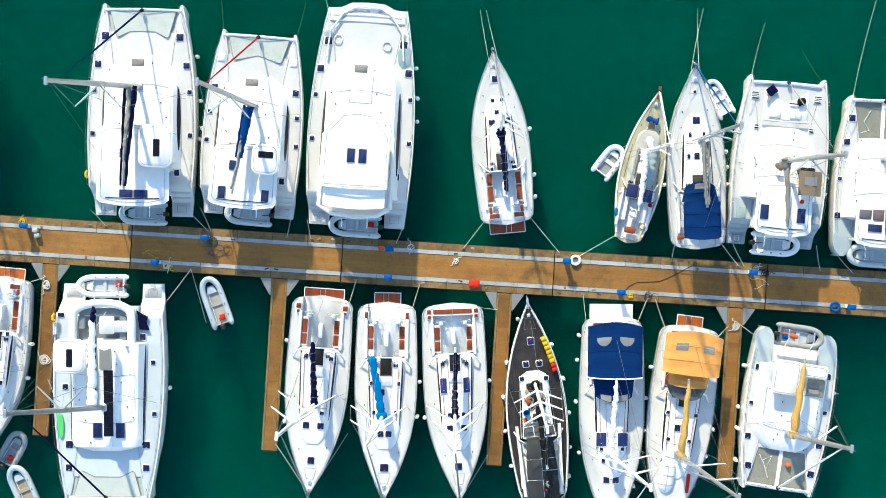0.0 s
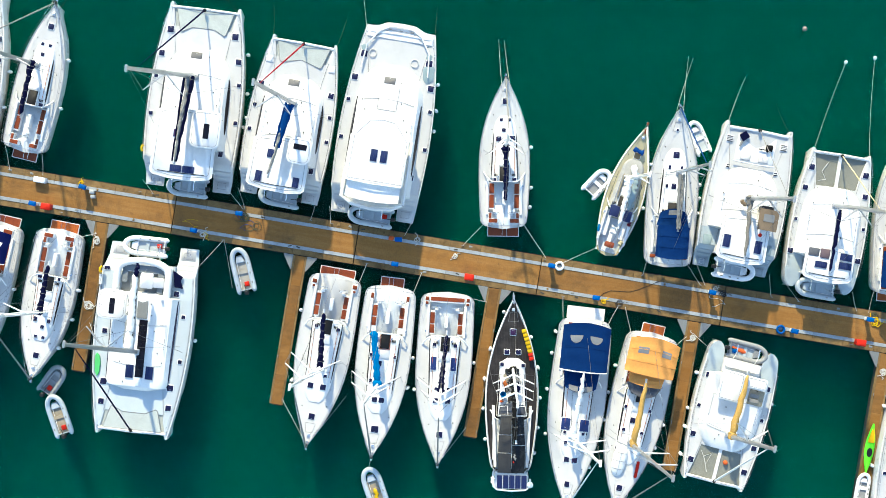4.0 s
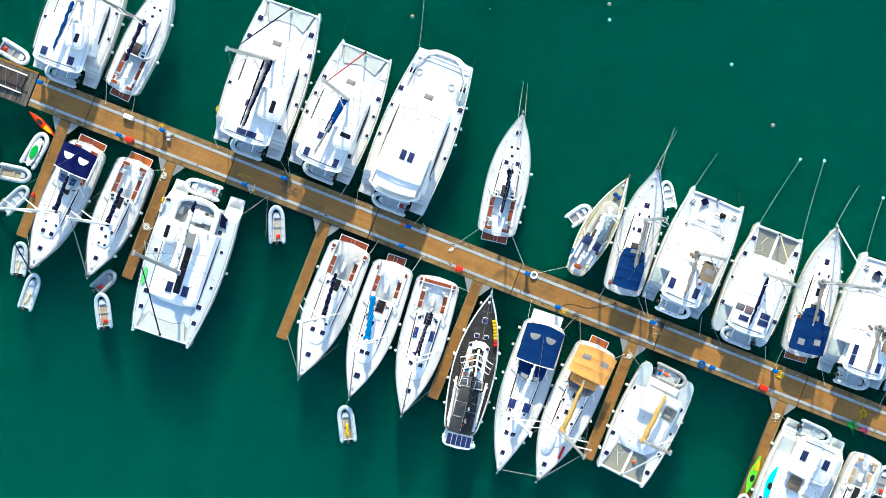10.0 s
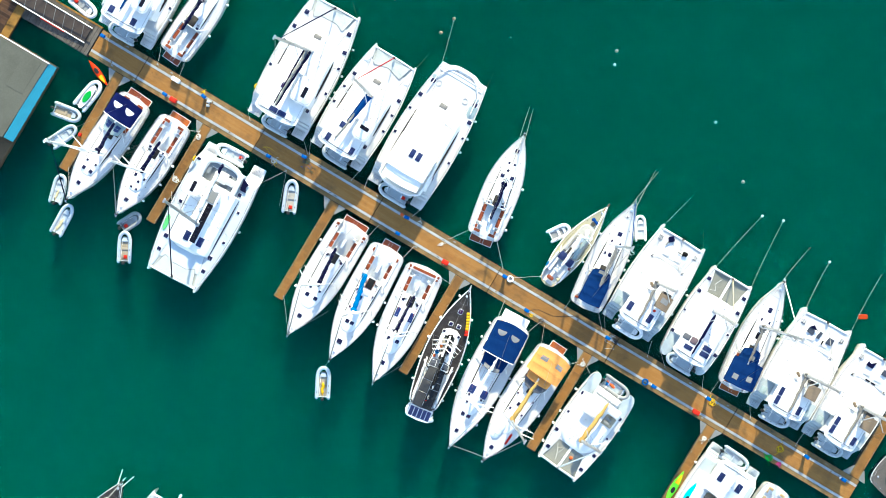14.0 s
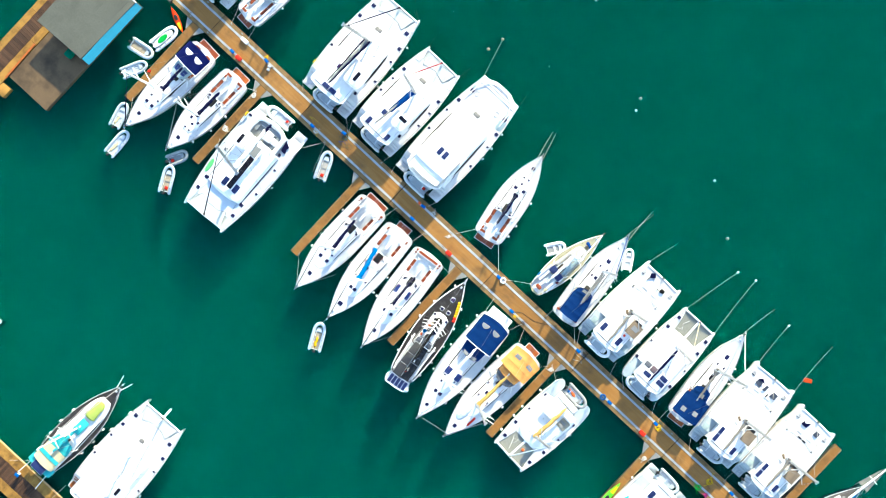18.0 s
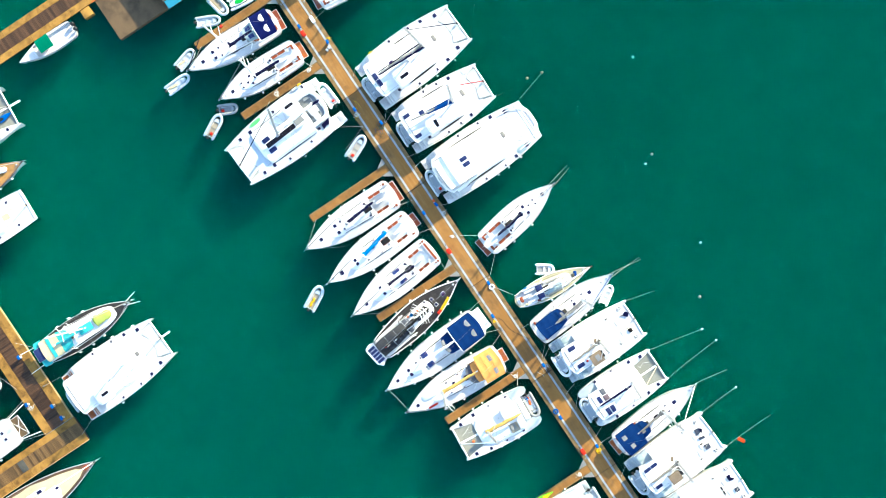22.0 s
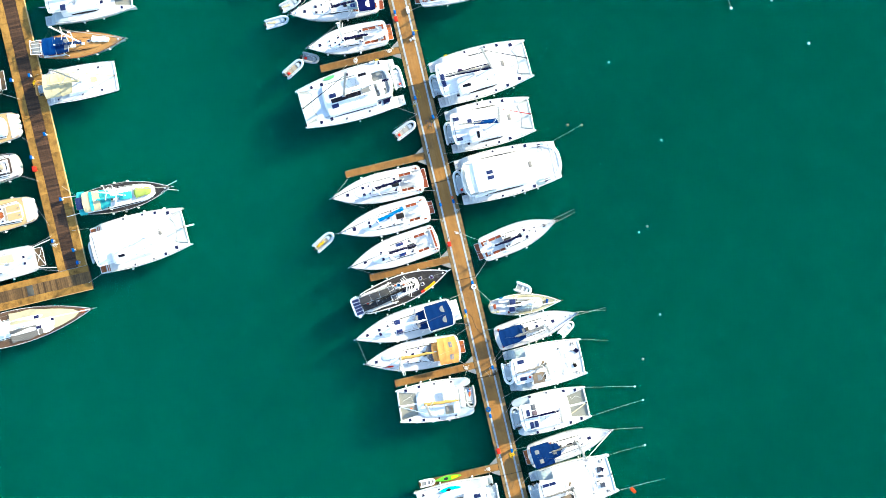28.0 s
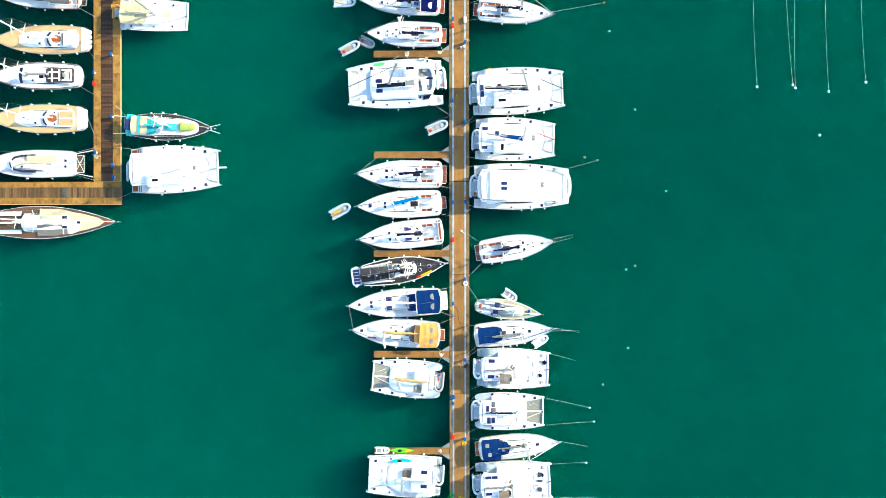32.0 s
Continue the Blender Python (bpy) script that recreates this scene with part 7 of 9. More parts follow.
for key in ("R8", "R11", "R12"):
    boat, ln = YACHTS[key]
    part("helm_seat", bx(3.0, 3.5, -2.1, -1.0, 2.6, 3.0, 0.08), GREYSAIL, boat, "grey helm seat")
    part("helm_console", bx(5.2, 5.6, -2.0, -1.0, 2.4, 3.3, 0.1), DARKPLASTIC, boat, "dark helm console")
    for k in range(4):
        part("halyard", tube([(5.6 - 0.1 * k, -0.7 - 0.12 * k, 2.9), (4.6, -0.9 - 0.2 * k, 3.0), (3.4 + 0.2 * k, -0.6 - 0.3 * k, 3.5)], 0.018, 4), (ROPE, DARKPLASTIC, WIRE, ROPEGREEN)[k], boat)
    part("stowed_line", lumpy((5.3, 0.2, 2.95), (5.7, 0.7, 2.95), 0.16, 0.2, 91, 5, 0.5, 0.4), TAUPE, boat, "heap of brown line by the mast")
    for s in (-1, 1):
        q = ln.outer(2.6) - ln.width(2.6) / 2
        # The side step's bluish shade, added as a pale blue slab.
        part("side_step", bx(1.75, 2.6, s * q - 0.35, s * q + 0.35, ln.sheer(2) + 0.03, ln.sheer(2) + 0.07, 0.06), PALEBLUECLOTH, boat, "pale blue slab for the bluish shade on the side step")

# inner side of the dock, from the shore outwards
MOON = lambda w: ((0.42, 0.28, 0.24, 0.15, w, "moon"), (0.42, 0.72, 0.24, 0.15, w, "moon"))
DEEPBLUE = canvas("deep_blue_canvas", (0.0025, 0.0059, 0.0527))
yacht("L1", "white sloop with navy bimini and teak stern platform", (-3.17, 38.9), 176.3, 13.55, 4.25, (7.1, 0.35, 18.9, 0.1, 0.1), (3.0, 0.1, 3.3), NAVY, NAVY, [(0.83, 0, 0.46, 0.46), (0.70, 0.45, 0.42, 0.42), (0.70, -0.45, 0.42, 0.42), (0.63, 0.55, 0.26, 0.26), (0.63, -0.55, 0.26, 0.26), (0.52, -0.4, 0.4, 0.3), (0.50, 0.95, 0.9, 0.4)], platform=(0.8, 2.9, TEAKRED, 0.5), covers=[((0.5, 3.0, 1.8, 1.75, 3.0, 0.13, DEEPBLUE), dict(label="navy canvas bimini with half-moon windows", edging=WHITEP, hoops=2, foot=1.4, windows=MOON(WHITEP))), ((3.1, 4.4, 1.25, 1.0, 2.5, 0.15, PALEBLUECLOTH), dict(name="sprayhood", label="pale blue sprayhood with dark windows", foot=1.5, bow_fore=0.35, windows=((0.5, 0.25, 0.22, 0.12, SMOKEGLASS, "box"), (0.5, 0.75, 0.22, 0.12, SMOKEGLASS, "box"))))], fend=((5, 1), (8, -1)), spar=WHITESPAR, spread=1.5)
yacht("L2", "white sloop with teak seats and open teak platform", (-2.96, 33.78), 178.4, 12.3, 4.2, (6.65, 0.1, 14.8, -0.4, 0.05), (2.4, 0.15, 3.0), NAVY, GREYSAIL, HA + [(0.6, 0.55, 0.34, 0.26), (0.6, -0.55, 0.4, 0.3)], platform=(0.85, 2.4, TEAK, 0.45), fend=((4.5, 1), (7, 1), (9.5, 1)), wheels=2, spar=WHITESPAR, spread=1.4)


def big_cat():
    b, ln, top = catamaran("L3", "large white catamaran with dark skylight and navy headsail", (-2.8, 26.05), -176.7, 15.7, 8.0, (8.7, -0.05, 19.2, -2.1, -0.35), (1.5, -0.1, 4.6), None, NAVY, jib_fat=0.8, house=(0.245, 0.757, 0.335, 1.05), nose=0.035, roof=None, helm=(3.75, 6.15, -3.25, -0.95, 3.9, (4.45, 5.7, -2.3, -1.88)), hatches=[(0.835, 0.346, 0.46), (0.73, 0.345, 0.5), (0.355, 0.40, 0.32)], centre_hatch=False, fend=((7.5, 1),), fore=0.875, deck_mat=plain("pale_blue_deck", (0.40, 0.45, 0.485), 0.6, var=0.08, big=0.8, fine=60, bump=0.2, tint=(0.33, 0.37, 0.39), amount=0.4), glass_at=(0.06, 0.95, 0.1, 0.3))
    sk = part("skylight", shell(lambda u, v: (lerp(6.05, 10.75, u), lerp(-0.08, 0.58, v), top(lerp(6.05, 10.75, u), 0.3) + 0.035), 10, 2, 0.08), SMOKE, b, "long dark roof skylight")
    for k in range(5):
        q = 6.9 + 0.8 * k
        part("skylight_bar", bx(q - 0.02, q + 0.02, -0.08, 0.58, top(q, 0.3) + 0.02, top(q, 0.3) + 0.055, 0.005), DARKPLASTIC, sk)
    part("roof_step", bx(10.85, 11.5, 0.0, 0.5, top(11.2, 0.2) - 0.05, top(11.2, 0.2) + 0.05, 0.05), GREYDECK, b)
    part("roof_recess", bx(4.15, 5.95, -0.36, 0.5, top(5, 0.3) - 0.03, top(5, 0.3) + 0.03, 0.06), plain("grey_sliding_roof", (0.1769, 0.1853, 0.1853), 0.6), b, "grey sliding roof panel")
    part("bundled_sail", lumpy((8.35, -0.3, 4.5), (2.3, -0.22, 4.85), 0.36, 0.2, 37, 30, 0.8, 0.16, 11), WHITECLOTH, b, "white sail bundled loosely along the boom")
    # Grey cloth puts the white sail's shading into its colour.
    part("sail_fold", lumpy((8.1, -0.62, 4.42), (4.2, -0.42, 4.72), 0.17, 0.12, 38, 18, 0.6, 0.3), GREYSAIL, b, "fold in grey for the shading on the bundled sail")
    part("boom_end_cover", lumpy((2.5, -0.15, 4.9), (1.4, -0.1, 4.85), 0.2, 0.16, 41, 6, 0.8), NAVY, b, "navy cover at the boom's end")
    part("gutter_line", tube([(8.2, -0.05, 4.4), (2.0, -0.02, 4.75)], 0.05, 6), DARKPLASTIC, b)
    part("stern_louvre", bx(2.75, 3.6, -3.95, -3.7, 1.6, 1.95, 0.03), GREYDECK, b)
    hatch(b, 2.2, -3.45, ln.sheer(2.2) + 0.04, 0.3, 0.45)
    hatch(b, 3.75, 2.45, ln.sheer(3.75) + 0.06, 0.44, 0.4)
    part("horseshoe_buoy", tube([(2.1, -3.75, 2.1), (2.25, -3.88, 2.15), (2.5, -3.88, 2.15), (2.6, -3.75, 2.1)], 0.11, 8), YELLOW, b, "yellow horseshoe buoy on the rail")
    for s in (-1, 1):
        solar(b, 9.8, 10.85, *sorted((0.28 + s * 0.5, 0.28 + s * 1.12)), top(10.4, 0.9) + 0.03)
    part("cockpit_surround", tube([(4.3, -2.4, 2.3)] + [(2.6 - 1.3 * math.sin(math.pi * k / 12) ** 0.6, -0.3 - 2.1 * math.cos(math.pi * k / 12), 2.3) for k in range(13)] + [(4.3, 1.8, 2.3)], 0.3, 10), GEL, b, "white cockpit coaming")
    part("cockpit_mat", bx(1.7, 4.1, -2.1, 1.45, 1.78, 1.83, 0.3), plain("pale_grey_cushion", (0.2138, 0.2267, 0.2267), 0.8), b)
    part("sofa", join(bx(1.7, 2.2, -2.05, 1.4, 1.83, 2.2, 0.15, 0.05), bx(2.2, 3.9, 0.9, 1.4, 1.83, 2.2, 0.1, 0.05), bx(2.2, 3.2, -2.05, -1.55, 1.83, 2.2, 0.1, 0.05)), plain("blue_grey_cushion", (0.1853, 0.2106, 0.2274), 0.8), b, "pale blue-grey cockpit sofa")
    part("table_top", bx(2.25, 3.5, -0.45, 0.6, 2.36, 2.46, 0.1), GEL, b)
    part("paddle_board", slab([(9.2, -3.5), (9.4, -3.26), (10.0, -3.14), (10.8, -3.16), (11.1, -3.34), (10.8, -3.52), (10.0, -3.62), (9.4, -3.62)], 1.78, 1.9, 0.04), plain("pale_green_board", (0.08, 0.42, 0.12), 0.4, var=0.1), b, "green paddle board on the side deck")
    hatch(b, 7.35, -3.1, ln.sheer(7.35) + 0.04, 0.4, 0.4)
    hatch(b, 9.25, 3.31, ln.sheer(9.25) + 0.04, 0.32, 0.32)
    part("folded_flag", slab([(1.85, 2.0), (2.3, 2.85), (2.65, 2.7), (3.25, 2.95), (3.2, 2.25), (2.2, 2.1)], 1.78, 1.92, 0.03), NAVY, b, "navy cover thrown over the rail")


big_cat()
davit_dinghy("L3", -1, x=0.15, y=-0.6, length=3.8, tm=TUBEWHITE, tank=RED, label="white inflatable tender slung across a catamaran's stern")
yacht("L4", "white sloop with navy sail cover and red-brown teak seats", (-2.89, 10.76), 179.5, 14.05, 4.6, (7.4, 0.15, 18.4, -0.45, -0.25), (2.6, -0.35, 3.1), NAVY, GREYSAIL, HB, platform=(0.75, 2.95, TEAKRED, 0.5), fend=((3.2, -1), (9, -1)), wheels=2, lines=Lines(14, 4.6, 0.94), roof=(0.25, 0.74, 0.29), seat_end=3.3, stern_seats="corner", sole=NONSKID, spar=WHITESPAR, sweep=0.3, spread=1.35)
yacht("L5", "white sloop with bright blue sail heaped on the boom", (-3.06, 6.13), -177.3, 13.9, 4.5, (7.8, -0.1, 15.8, -0.25, -0.2), (3.2, -1.0, 2.9), SKYBLUE, GREYSAIL, HC, platform=(0.9, 1.95, TEAKRED, 0.5), fend=((8, 1), (5.5, 1)), wheels=2, lines=Lines(14, 4.5, 0.92), roof=(0.268, 0.74, 0.29), seat_end=3.15, stern_seats="side", frame_mat=TEAKRED, spar=WHITESPAR, sweep=0.3, spread=1.35)
yacht("L6", "white sloop with navy sail cover and blue roof panels", (-2.81, 1.46), -174.1, 13.9, 4.6, (7.6, -0.1, 16.4, -0.1, 0.0), (2.8, 0.1, 3.1), NAVY, GREYSAIL, HB[:1] + [(0.625, 0.5, 0.42, 0.42), (0.625, -0.5, 0.42, 0.42), (0.555, 0.5, 0.26, 0.26), (0.555, -0.5, 0.26, 0.26), (0.405, -0.84, 1.08, 0.46, SMOKEGLASS), (0.405, 0.8, 1.08, 0.46, SMOKEGLASS), (0.295, 0.85, 0.3, 0.3), (0.295, -0.85, 0.3, 0.3)], fend=((8, -1), (5.5, 1)), wheels=2, lines=Lines(14, 4.6, 0.95), roof=(0.245, 0.74, 0.29), seat_end=3.2, stern_seats="full", spar=WHITESPAR, sweep=0.3, spread=1.35)
part("stowed_sail", lumpy((7.4, -0.15, 3.05), (3.5, -0.93, 3.05), 0.24, 0.3, 51, 20, 0.6, 0.2), SKYBLUE, YACHTS["L5"][0], "bright blue sail heaped on the boom")


def black_yacht():
    ln = Lines(14.2, 4.35, 0.74, 0.42, 2.0, 1.2, 0.45)
    b, ln, top = yacht("L7", "dark-decked yacht with black covers and stern solar arch", (-16.23, -5.98), 8.5, 14.2, 4.35, (8.6, 0.0, 18.5, -0.6, 0.5), (2.6, -0.3, 3.4), BLACKCLOTH, None, [(0.805, 0.0, 0.5, 0.46, VIOLETGLASS), (0.69, 0.48, 0.4, 0.4), (0.69, -0.46, 0.4, 0.4), (0.62, 0.87, 0.3, 0.3), (0.615, -0.86, 0.3, 0.3)], hull_mat=BLACKHULL, deck_mat=BLACKDECK, lines=ln, teak=False, roof=(0.30, 0.655, 0.29), nose=0.05, rail=WHITESPAR, spreaders=3, spar=WHITESPAR, wheels=1, spread=1.2, sweep=0.2, covers=[((4.65, 5.5, 1.15, 1.05, 2.35, 0.1, SMOKEVINYL), dict(name="sprayhood", label="clear vinyl sprayhood", bow_fore=0.25))], fend=((13.0, 1), (10, 1), (7.5, 1), (5, 1), (2.5, 1), (11, -1), (8.5, -1), (6, -1), (3.5, -1), (1.4, -1)))
    charcoal = plain("charcoal_canvas", (0.030, 0.030, 0.031), 0.45, var=0.35, big=1.3, fine=40, bump=0.25, tint=(0.058, 0.058, 0.056), amount=0.5)
    gloss = plain("black_vinyl", (0.0075, 0.0085, 0.0098), 0.25, var=0.5, big=1.5, bump=0.05, tint=(0.028, 0.034, 0.038), amount=0.6)
    for x0, x1, z0, z1, wa, wb in ((0.15, 1.75, 2.85, 2.95, 1.12, 1.14), (1.8, 3.2, 2.92, 2.9, 1.12, 1.08), (3.25, 4.75, 2.8, 2.6, 1.06, 0.92)):
        part("bimini_panel", shell(lambda u, v: (lerp(x0, x1, u), lerp(0.06, lerp(wa, wb, u), v), lerp(z0, z1, u) + 0.05 * math.sin(math.pi * u) - 0.14 * v * v), 8, 8, 0.02), charcoal, b, "faded black canvas bimini panel")
    for x0, x1, z0, z1, wa, wb in ((0.1, 2.35, 2.72, 2.78, 1.02, 1.08), (2.4, 4.9, 2.72, 2.5, 1.08, 0.9)):
        part("bimini_panel", shell(lambda u, v: (lerp(x0, x1, u), lerp(0.0, -lerp(wa, wb, u), v), lerp(z0, z1, u) - 0.12 * v * v), 8, 8, 0.02), gloss, b, "glossy black vinyl bimini panel")
    for x in (0.12, 1.78, 3.22, 4.8):
        part("hoop", tube([(x, -1.32, 1.5), (x, -1.15, 2.5), (x, -0.7, 2.66), (x, 0.0, 2.72), (x, 0.7, 2.7), (x, 1.18, 2.55), (x, 1.32, 1.5)], 0.018, 6), STEEL, b)
    part("cockpit_gear", lumpy((1.2, -0.25, 2.95), (1.7, -0.2, 2.95), 0.1, 0.08, 31, 6, 0.6, 0.3), GREYSAIL, b, "small pale gear on the boom end")
    part("red_light", bx(1.0, 1.12, -0.18, -0.08, 2.95, 3.05, 0.02), RED, b)
    part("stern_platform", bx(-1.62, 0.05, -1.5, 1.5, 0.5, 0.62, 0.45, 0.04, 5), GEL, b, "white stern platform with rounded corners")
    part("solar_arch", tube([(0.1, -1.3, 1.3), (-0.1, -1.35, 2.8), (-1.0, -1.3, 2.85), (-1.0, 1.3, 2.85), (-0.1, 1.35, 2.8), (0.1, 1.3, 1.3)], 0.03, 6), STEEL, b, "stainless stern arch")
    part("arch_rim", tube([(-0.3, -1.5, 2.82), (-0.95, -1.46, 2.82), (-1.2, -1.15, 2.82), (-1.3, 0.0, 2.82), (-1.2, 1.15, 2.82), (-0.95, 1.46, 2.82), (-0.3, 1.5, 2.82)], 0.075, 8), GEL, b, "white rim round the stern arch")
    for k in range(5):
        solar(b, -1.08, -0.02, -1.22 + k * 0.49, -1.22 + k * 0.49 + 0.42, 2.86)
    part("radome", ball(-0.75, -1.5, 3.0, 0.26, 0.7), GEL, b)
    part("horseshoe_buoy", lumpy((-0.2, 1.5, 2.6), (-0.75, 1.5, 2.6), 0.15, 0.15, 8, 6, 0.8, 0.2), WHITECLOTH, b, "white rail bag at the arch")
    part("roof_line", join(*[tube([(x, random.uniform(-0.7, 0.7), top(x, 0) + 0.05), (x + 0.7, random.uniform(-0.7, 0.7), top(x + 0.7, 0) + 0.06)], 0.03, 5) for x in [6.0 + 0.12 * k for k in range(14)]]), GREYSAIL, b, "ropes and gear on the coachroof")
    part("dark_roof_panel", bx(5.5, 8.45, -0.55, 0.6, top(7, 0) - 0.02, top(7, 0) + 0.03, 0.05), plain("dark_roof_gear", (0.0126, 0.0168, 0.0211), 0.6), b, "dark gear tray along the coachroof")
    for x, y, sx, sy, m in ((7.7, 0.45, 0.35, 0.18, FLOORTAN), (7.2, 0.6, 0.3, 0.15, TEAK), (7.5, -0.35, 0.25, 0.14, GREYSAIL), (6.9, -0.4, 0.3, 0.2, NAVY), (6.3, -0.1, 0.35, 0.2, BLACKCLOTH), (7.9, -0.05, 0.2, 0.22, FLOORTAN), (6.0, 0.2, 0.3, 0.2, BLACKDECK), (8.2, 0.1, 0.2, 0.3, CREAMDECK)):
        part("lashed_bag", lumpy((x - sx, y, top(x, 0) + 0.1), (x + sx, y + random.uniform(-0.15, 0.15), top(x, 0) + 0.1), sy, sy * 0.8, int(x * 10), 6, 0.6, 0.4), m, b, "bundle of gear lashed on the roof")
    part("orange_bag", lumpy((5.7, 0.9, top(6, 0.8) + 0.08), (6.05, 0.85, top(6, 0.8) + 0.08), 0.14, 0.12, 5, 5, 0.6), ORANGEP, b)
    for s in (-1, 1):
        part("side_coaming", shell(lambda u, v, s=s: (lerp(0.4, 5.4, u), s * (lerp(1.3, 1.52, u) + 0.22 * (v - 0.5)), lerp(1.75, 1.72, u)), 8, 2, 0.35), GEL, b, "white cockpit coaming")
        part("white_gunwale", tube([(x, s * (ln.half(x) - 0.05), ln.sheer(x) + 0.05) for x in [0.3 + 0.46 * k for k in range(30)]], 0.075, 6), WHITESPAR, b, "broad white gunwale")
        part("hood_frame", tube([(4.7, s * 0.35, 2.5), (5.5, s * 0.4, 2.4), (5.45, s * 1.05, 2.32), (4.7, s * 1.15, 2.4)], 0.04, 6, True), GEL, b)
    part("blue_bucket", loft([[(6.4 + r * math.cos(k * 0.7854), 0.75 + r * math.sin(k * 0.7854), z) for k in range(8)] for z, r in ((1.75, 0.18), (2.1, 0.26), (2.1, 0.22), (1.8, 0.15))]), SKYBLUE, b, "bright blue bucket")
    for k in range(8):
        x = 9.3 + k * 0.32
        p = b.matrix_basis @ Vector((x, -(ln.half(x) - 0.28), ln.sheer(x) + 0.03))
        can = empty("jerrycan", Matrix.Translation(p) @ pose(0, 0, 0, 0, 0, 8.5 + 16), "yellow plastic jerrycan lashed to the yacht's rail" if k > 1 else "red plastic jerrycan lashed to the yacht's rail", "jerrycan", "jerrycans on the deck")
        m = YELLOW if k > 1 else RED
        part("body", bx(-0.145, 0.145, -0.2, 0.2, 0, 0.42, 0.05, 0.04), m, can)
        part("handle", tube([(-0.08, 0, 0.4), (-0.05, 0, 0.46), (0.05, 0, 0.46), (0.08, 0, 0.4)], 0.02, 5), m, can)


black_yacht()
yacht("L8", "white yacht with blue bimini and white sail on boom", (-3.01, -10.04), -176.9, 15.4, 4.7, (9.5, -0.3, 15.8, -0.6, 0.6), (4.0, 0.05, 3.4), WHITECLOTH, WHITECLOTH, [(0.875, -0.1, 0.46, 0.4), (0.745, 0.32, 0.46, 0.42, VIOLETGLASS), (0.745, -0.35, 0.46, 0.42), (0.655, -0.6, 0.3, 0.24), (0.60, 0.75, 0.24, 0.24), (0.60, -0.75, 0.24, 0.24), (0.555, 0.76, 0.95, 0.72, SMOKEGLASS), (0.555, -0.76, 0.95, 0.72, SMOKEGLASS)], platform=(1.05, 3.1, GEL, 0.55), stripe=NAVY, covers=[((0.42, 4.0, 1.92, 1.92, 3.1, 0.14, BLUE), dict(label="blue canvas bimini with half-moon windows", edging=WHITEP, hoops=3, foot=1.5, bow_aft=0.35, windows=((0.32, 0.285, 0.16, 0.135, CLEARVINYL, "moon"), (0.32, 0.70, 0.16, 0.135, CLEARVINYL, "moon")))), ((4.05, 5.4, 1.45, 1.3, 2.5, 0.18, BLUE), dict(name="sprayhood", label="blue canvas sprayhood with clear front", foot=1.6, bow_fore=0.4, windows=((0.86, 0.28, 0.12, 0.14, CLEARVINYL, "box"), (0.86, 0.72, 0.12, 0.14, CLEARVINYL, "box"))))], fend=((1.2, -1), (3.0, -1), (6, -1), (9.7, -1), (8, 1), (12, 1)), spar=WHITESPAR, spread=1.4)


def orange_yacht():
    b, ln, top = yacht("L9", "white yacht with orange bimini and ochre sail cover", (-3.33, -15.7), 176.6, 14.5, 4.7, (8.95, 0.0, 17.7, -0.55, 0.3), (3.4, -0.2, 3.5), GOLD, GREYSAIL, [(0.88, 0, 0.5, 0.46), (0.66, -0.9, 0.3, 0.3), (0.55, -0.75, 0.26, 0.26), (0.55, 0.75, 0.26, 0.26), (0.49, -0.2, 0.46, 0.42), (0.42, 1.0, 0.26, 0.26), (0.42, -1.0, 0.26, 0.26)], platform=(0.9, 1.9, TEAK, 0.5), covers=[((0.4, 3.1, 2.02, 2.0, 3.1, 0.14, ORANGE), dict(label="orange canvas bimini with clear windows", hoops=3, foot=1.5, bow_aft=0.35, windows=((0.36, 0.285, 0.085, 0.105, CLEARVINYL, "box"), (0.36, 0.755, 0.085, 0.095, CLEARVINYL, "box")), seams=2)), ((3.1, 4.0, 1.45, 1.35, 2.6, 0.15, ORANGE), dict(name="sprayhood", label="orange canvas sprayhood", foot=1.6, bow_fore=0.1)), ((4.0, 4.65, 1.45, 1.15, 2.3, 0.15, SMOKEVINYL), dict(name="sprayhood_window", label="clear vinyl windscreen", bow_fore=0.4))], fend=((3.1, -1), (5.4, -1), (7, 1), (9, 1)), spar=ALU, spread=1.4, sweep=0.1)
    def raft(u, v):
        w = 0.56 * max(0.02, 1 - abs(2 * u - 1) ** 3.2) ** 0.5
        return (lerp(9.2, 11.9, u), -0.52 - w * math.cos(math.pi * v), lerp(top(9.4, -0.5), ln.sheer(11.5), u) + 0.42 * w / 0.56 * math.sin(math.pi * v) ** 0.7)
    cover = part("raft_cover", shell(raft, 18, 12, 0.02), WHITECLOTH, b, "white covered tender on the foredeck")
    for u in (0.25, 0.5, 0.75):
        part("lashing", tube([Vector(raft(u, j / 12)) + Vector((0, 0, 0.012)) for j in range(13)], 0.014, 5), GREYSAIL, cover)
    part("keel_seam", tube([Vector(raft(0.04 + 0.92 * j / 12, 0.5)) + Vector((0, 0, 0.012)) for j in range(13)], 0.018, 5), TUBEPALE, cover)
    part("red_board", bx(10.3, 11.7, 0.95, 1.2, ln.sheer(11), ln.sheer(11) + 0.12, 0.1), RED, b, "red board on the foredeck")


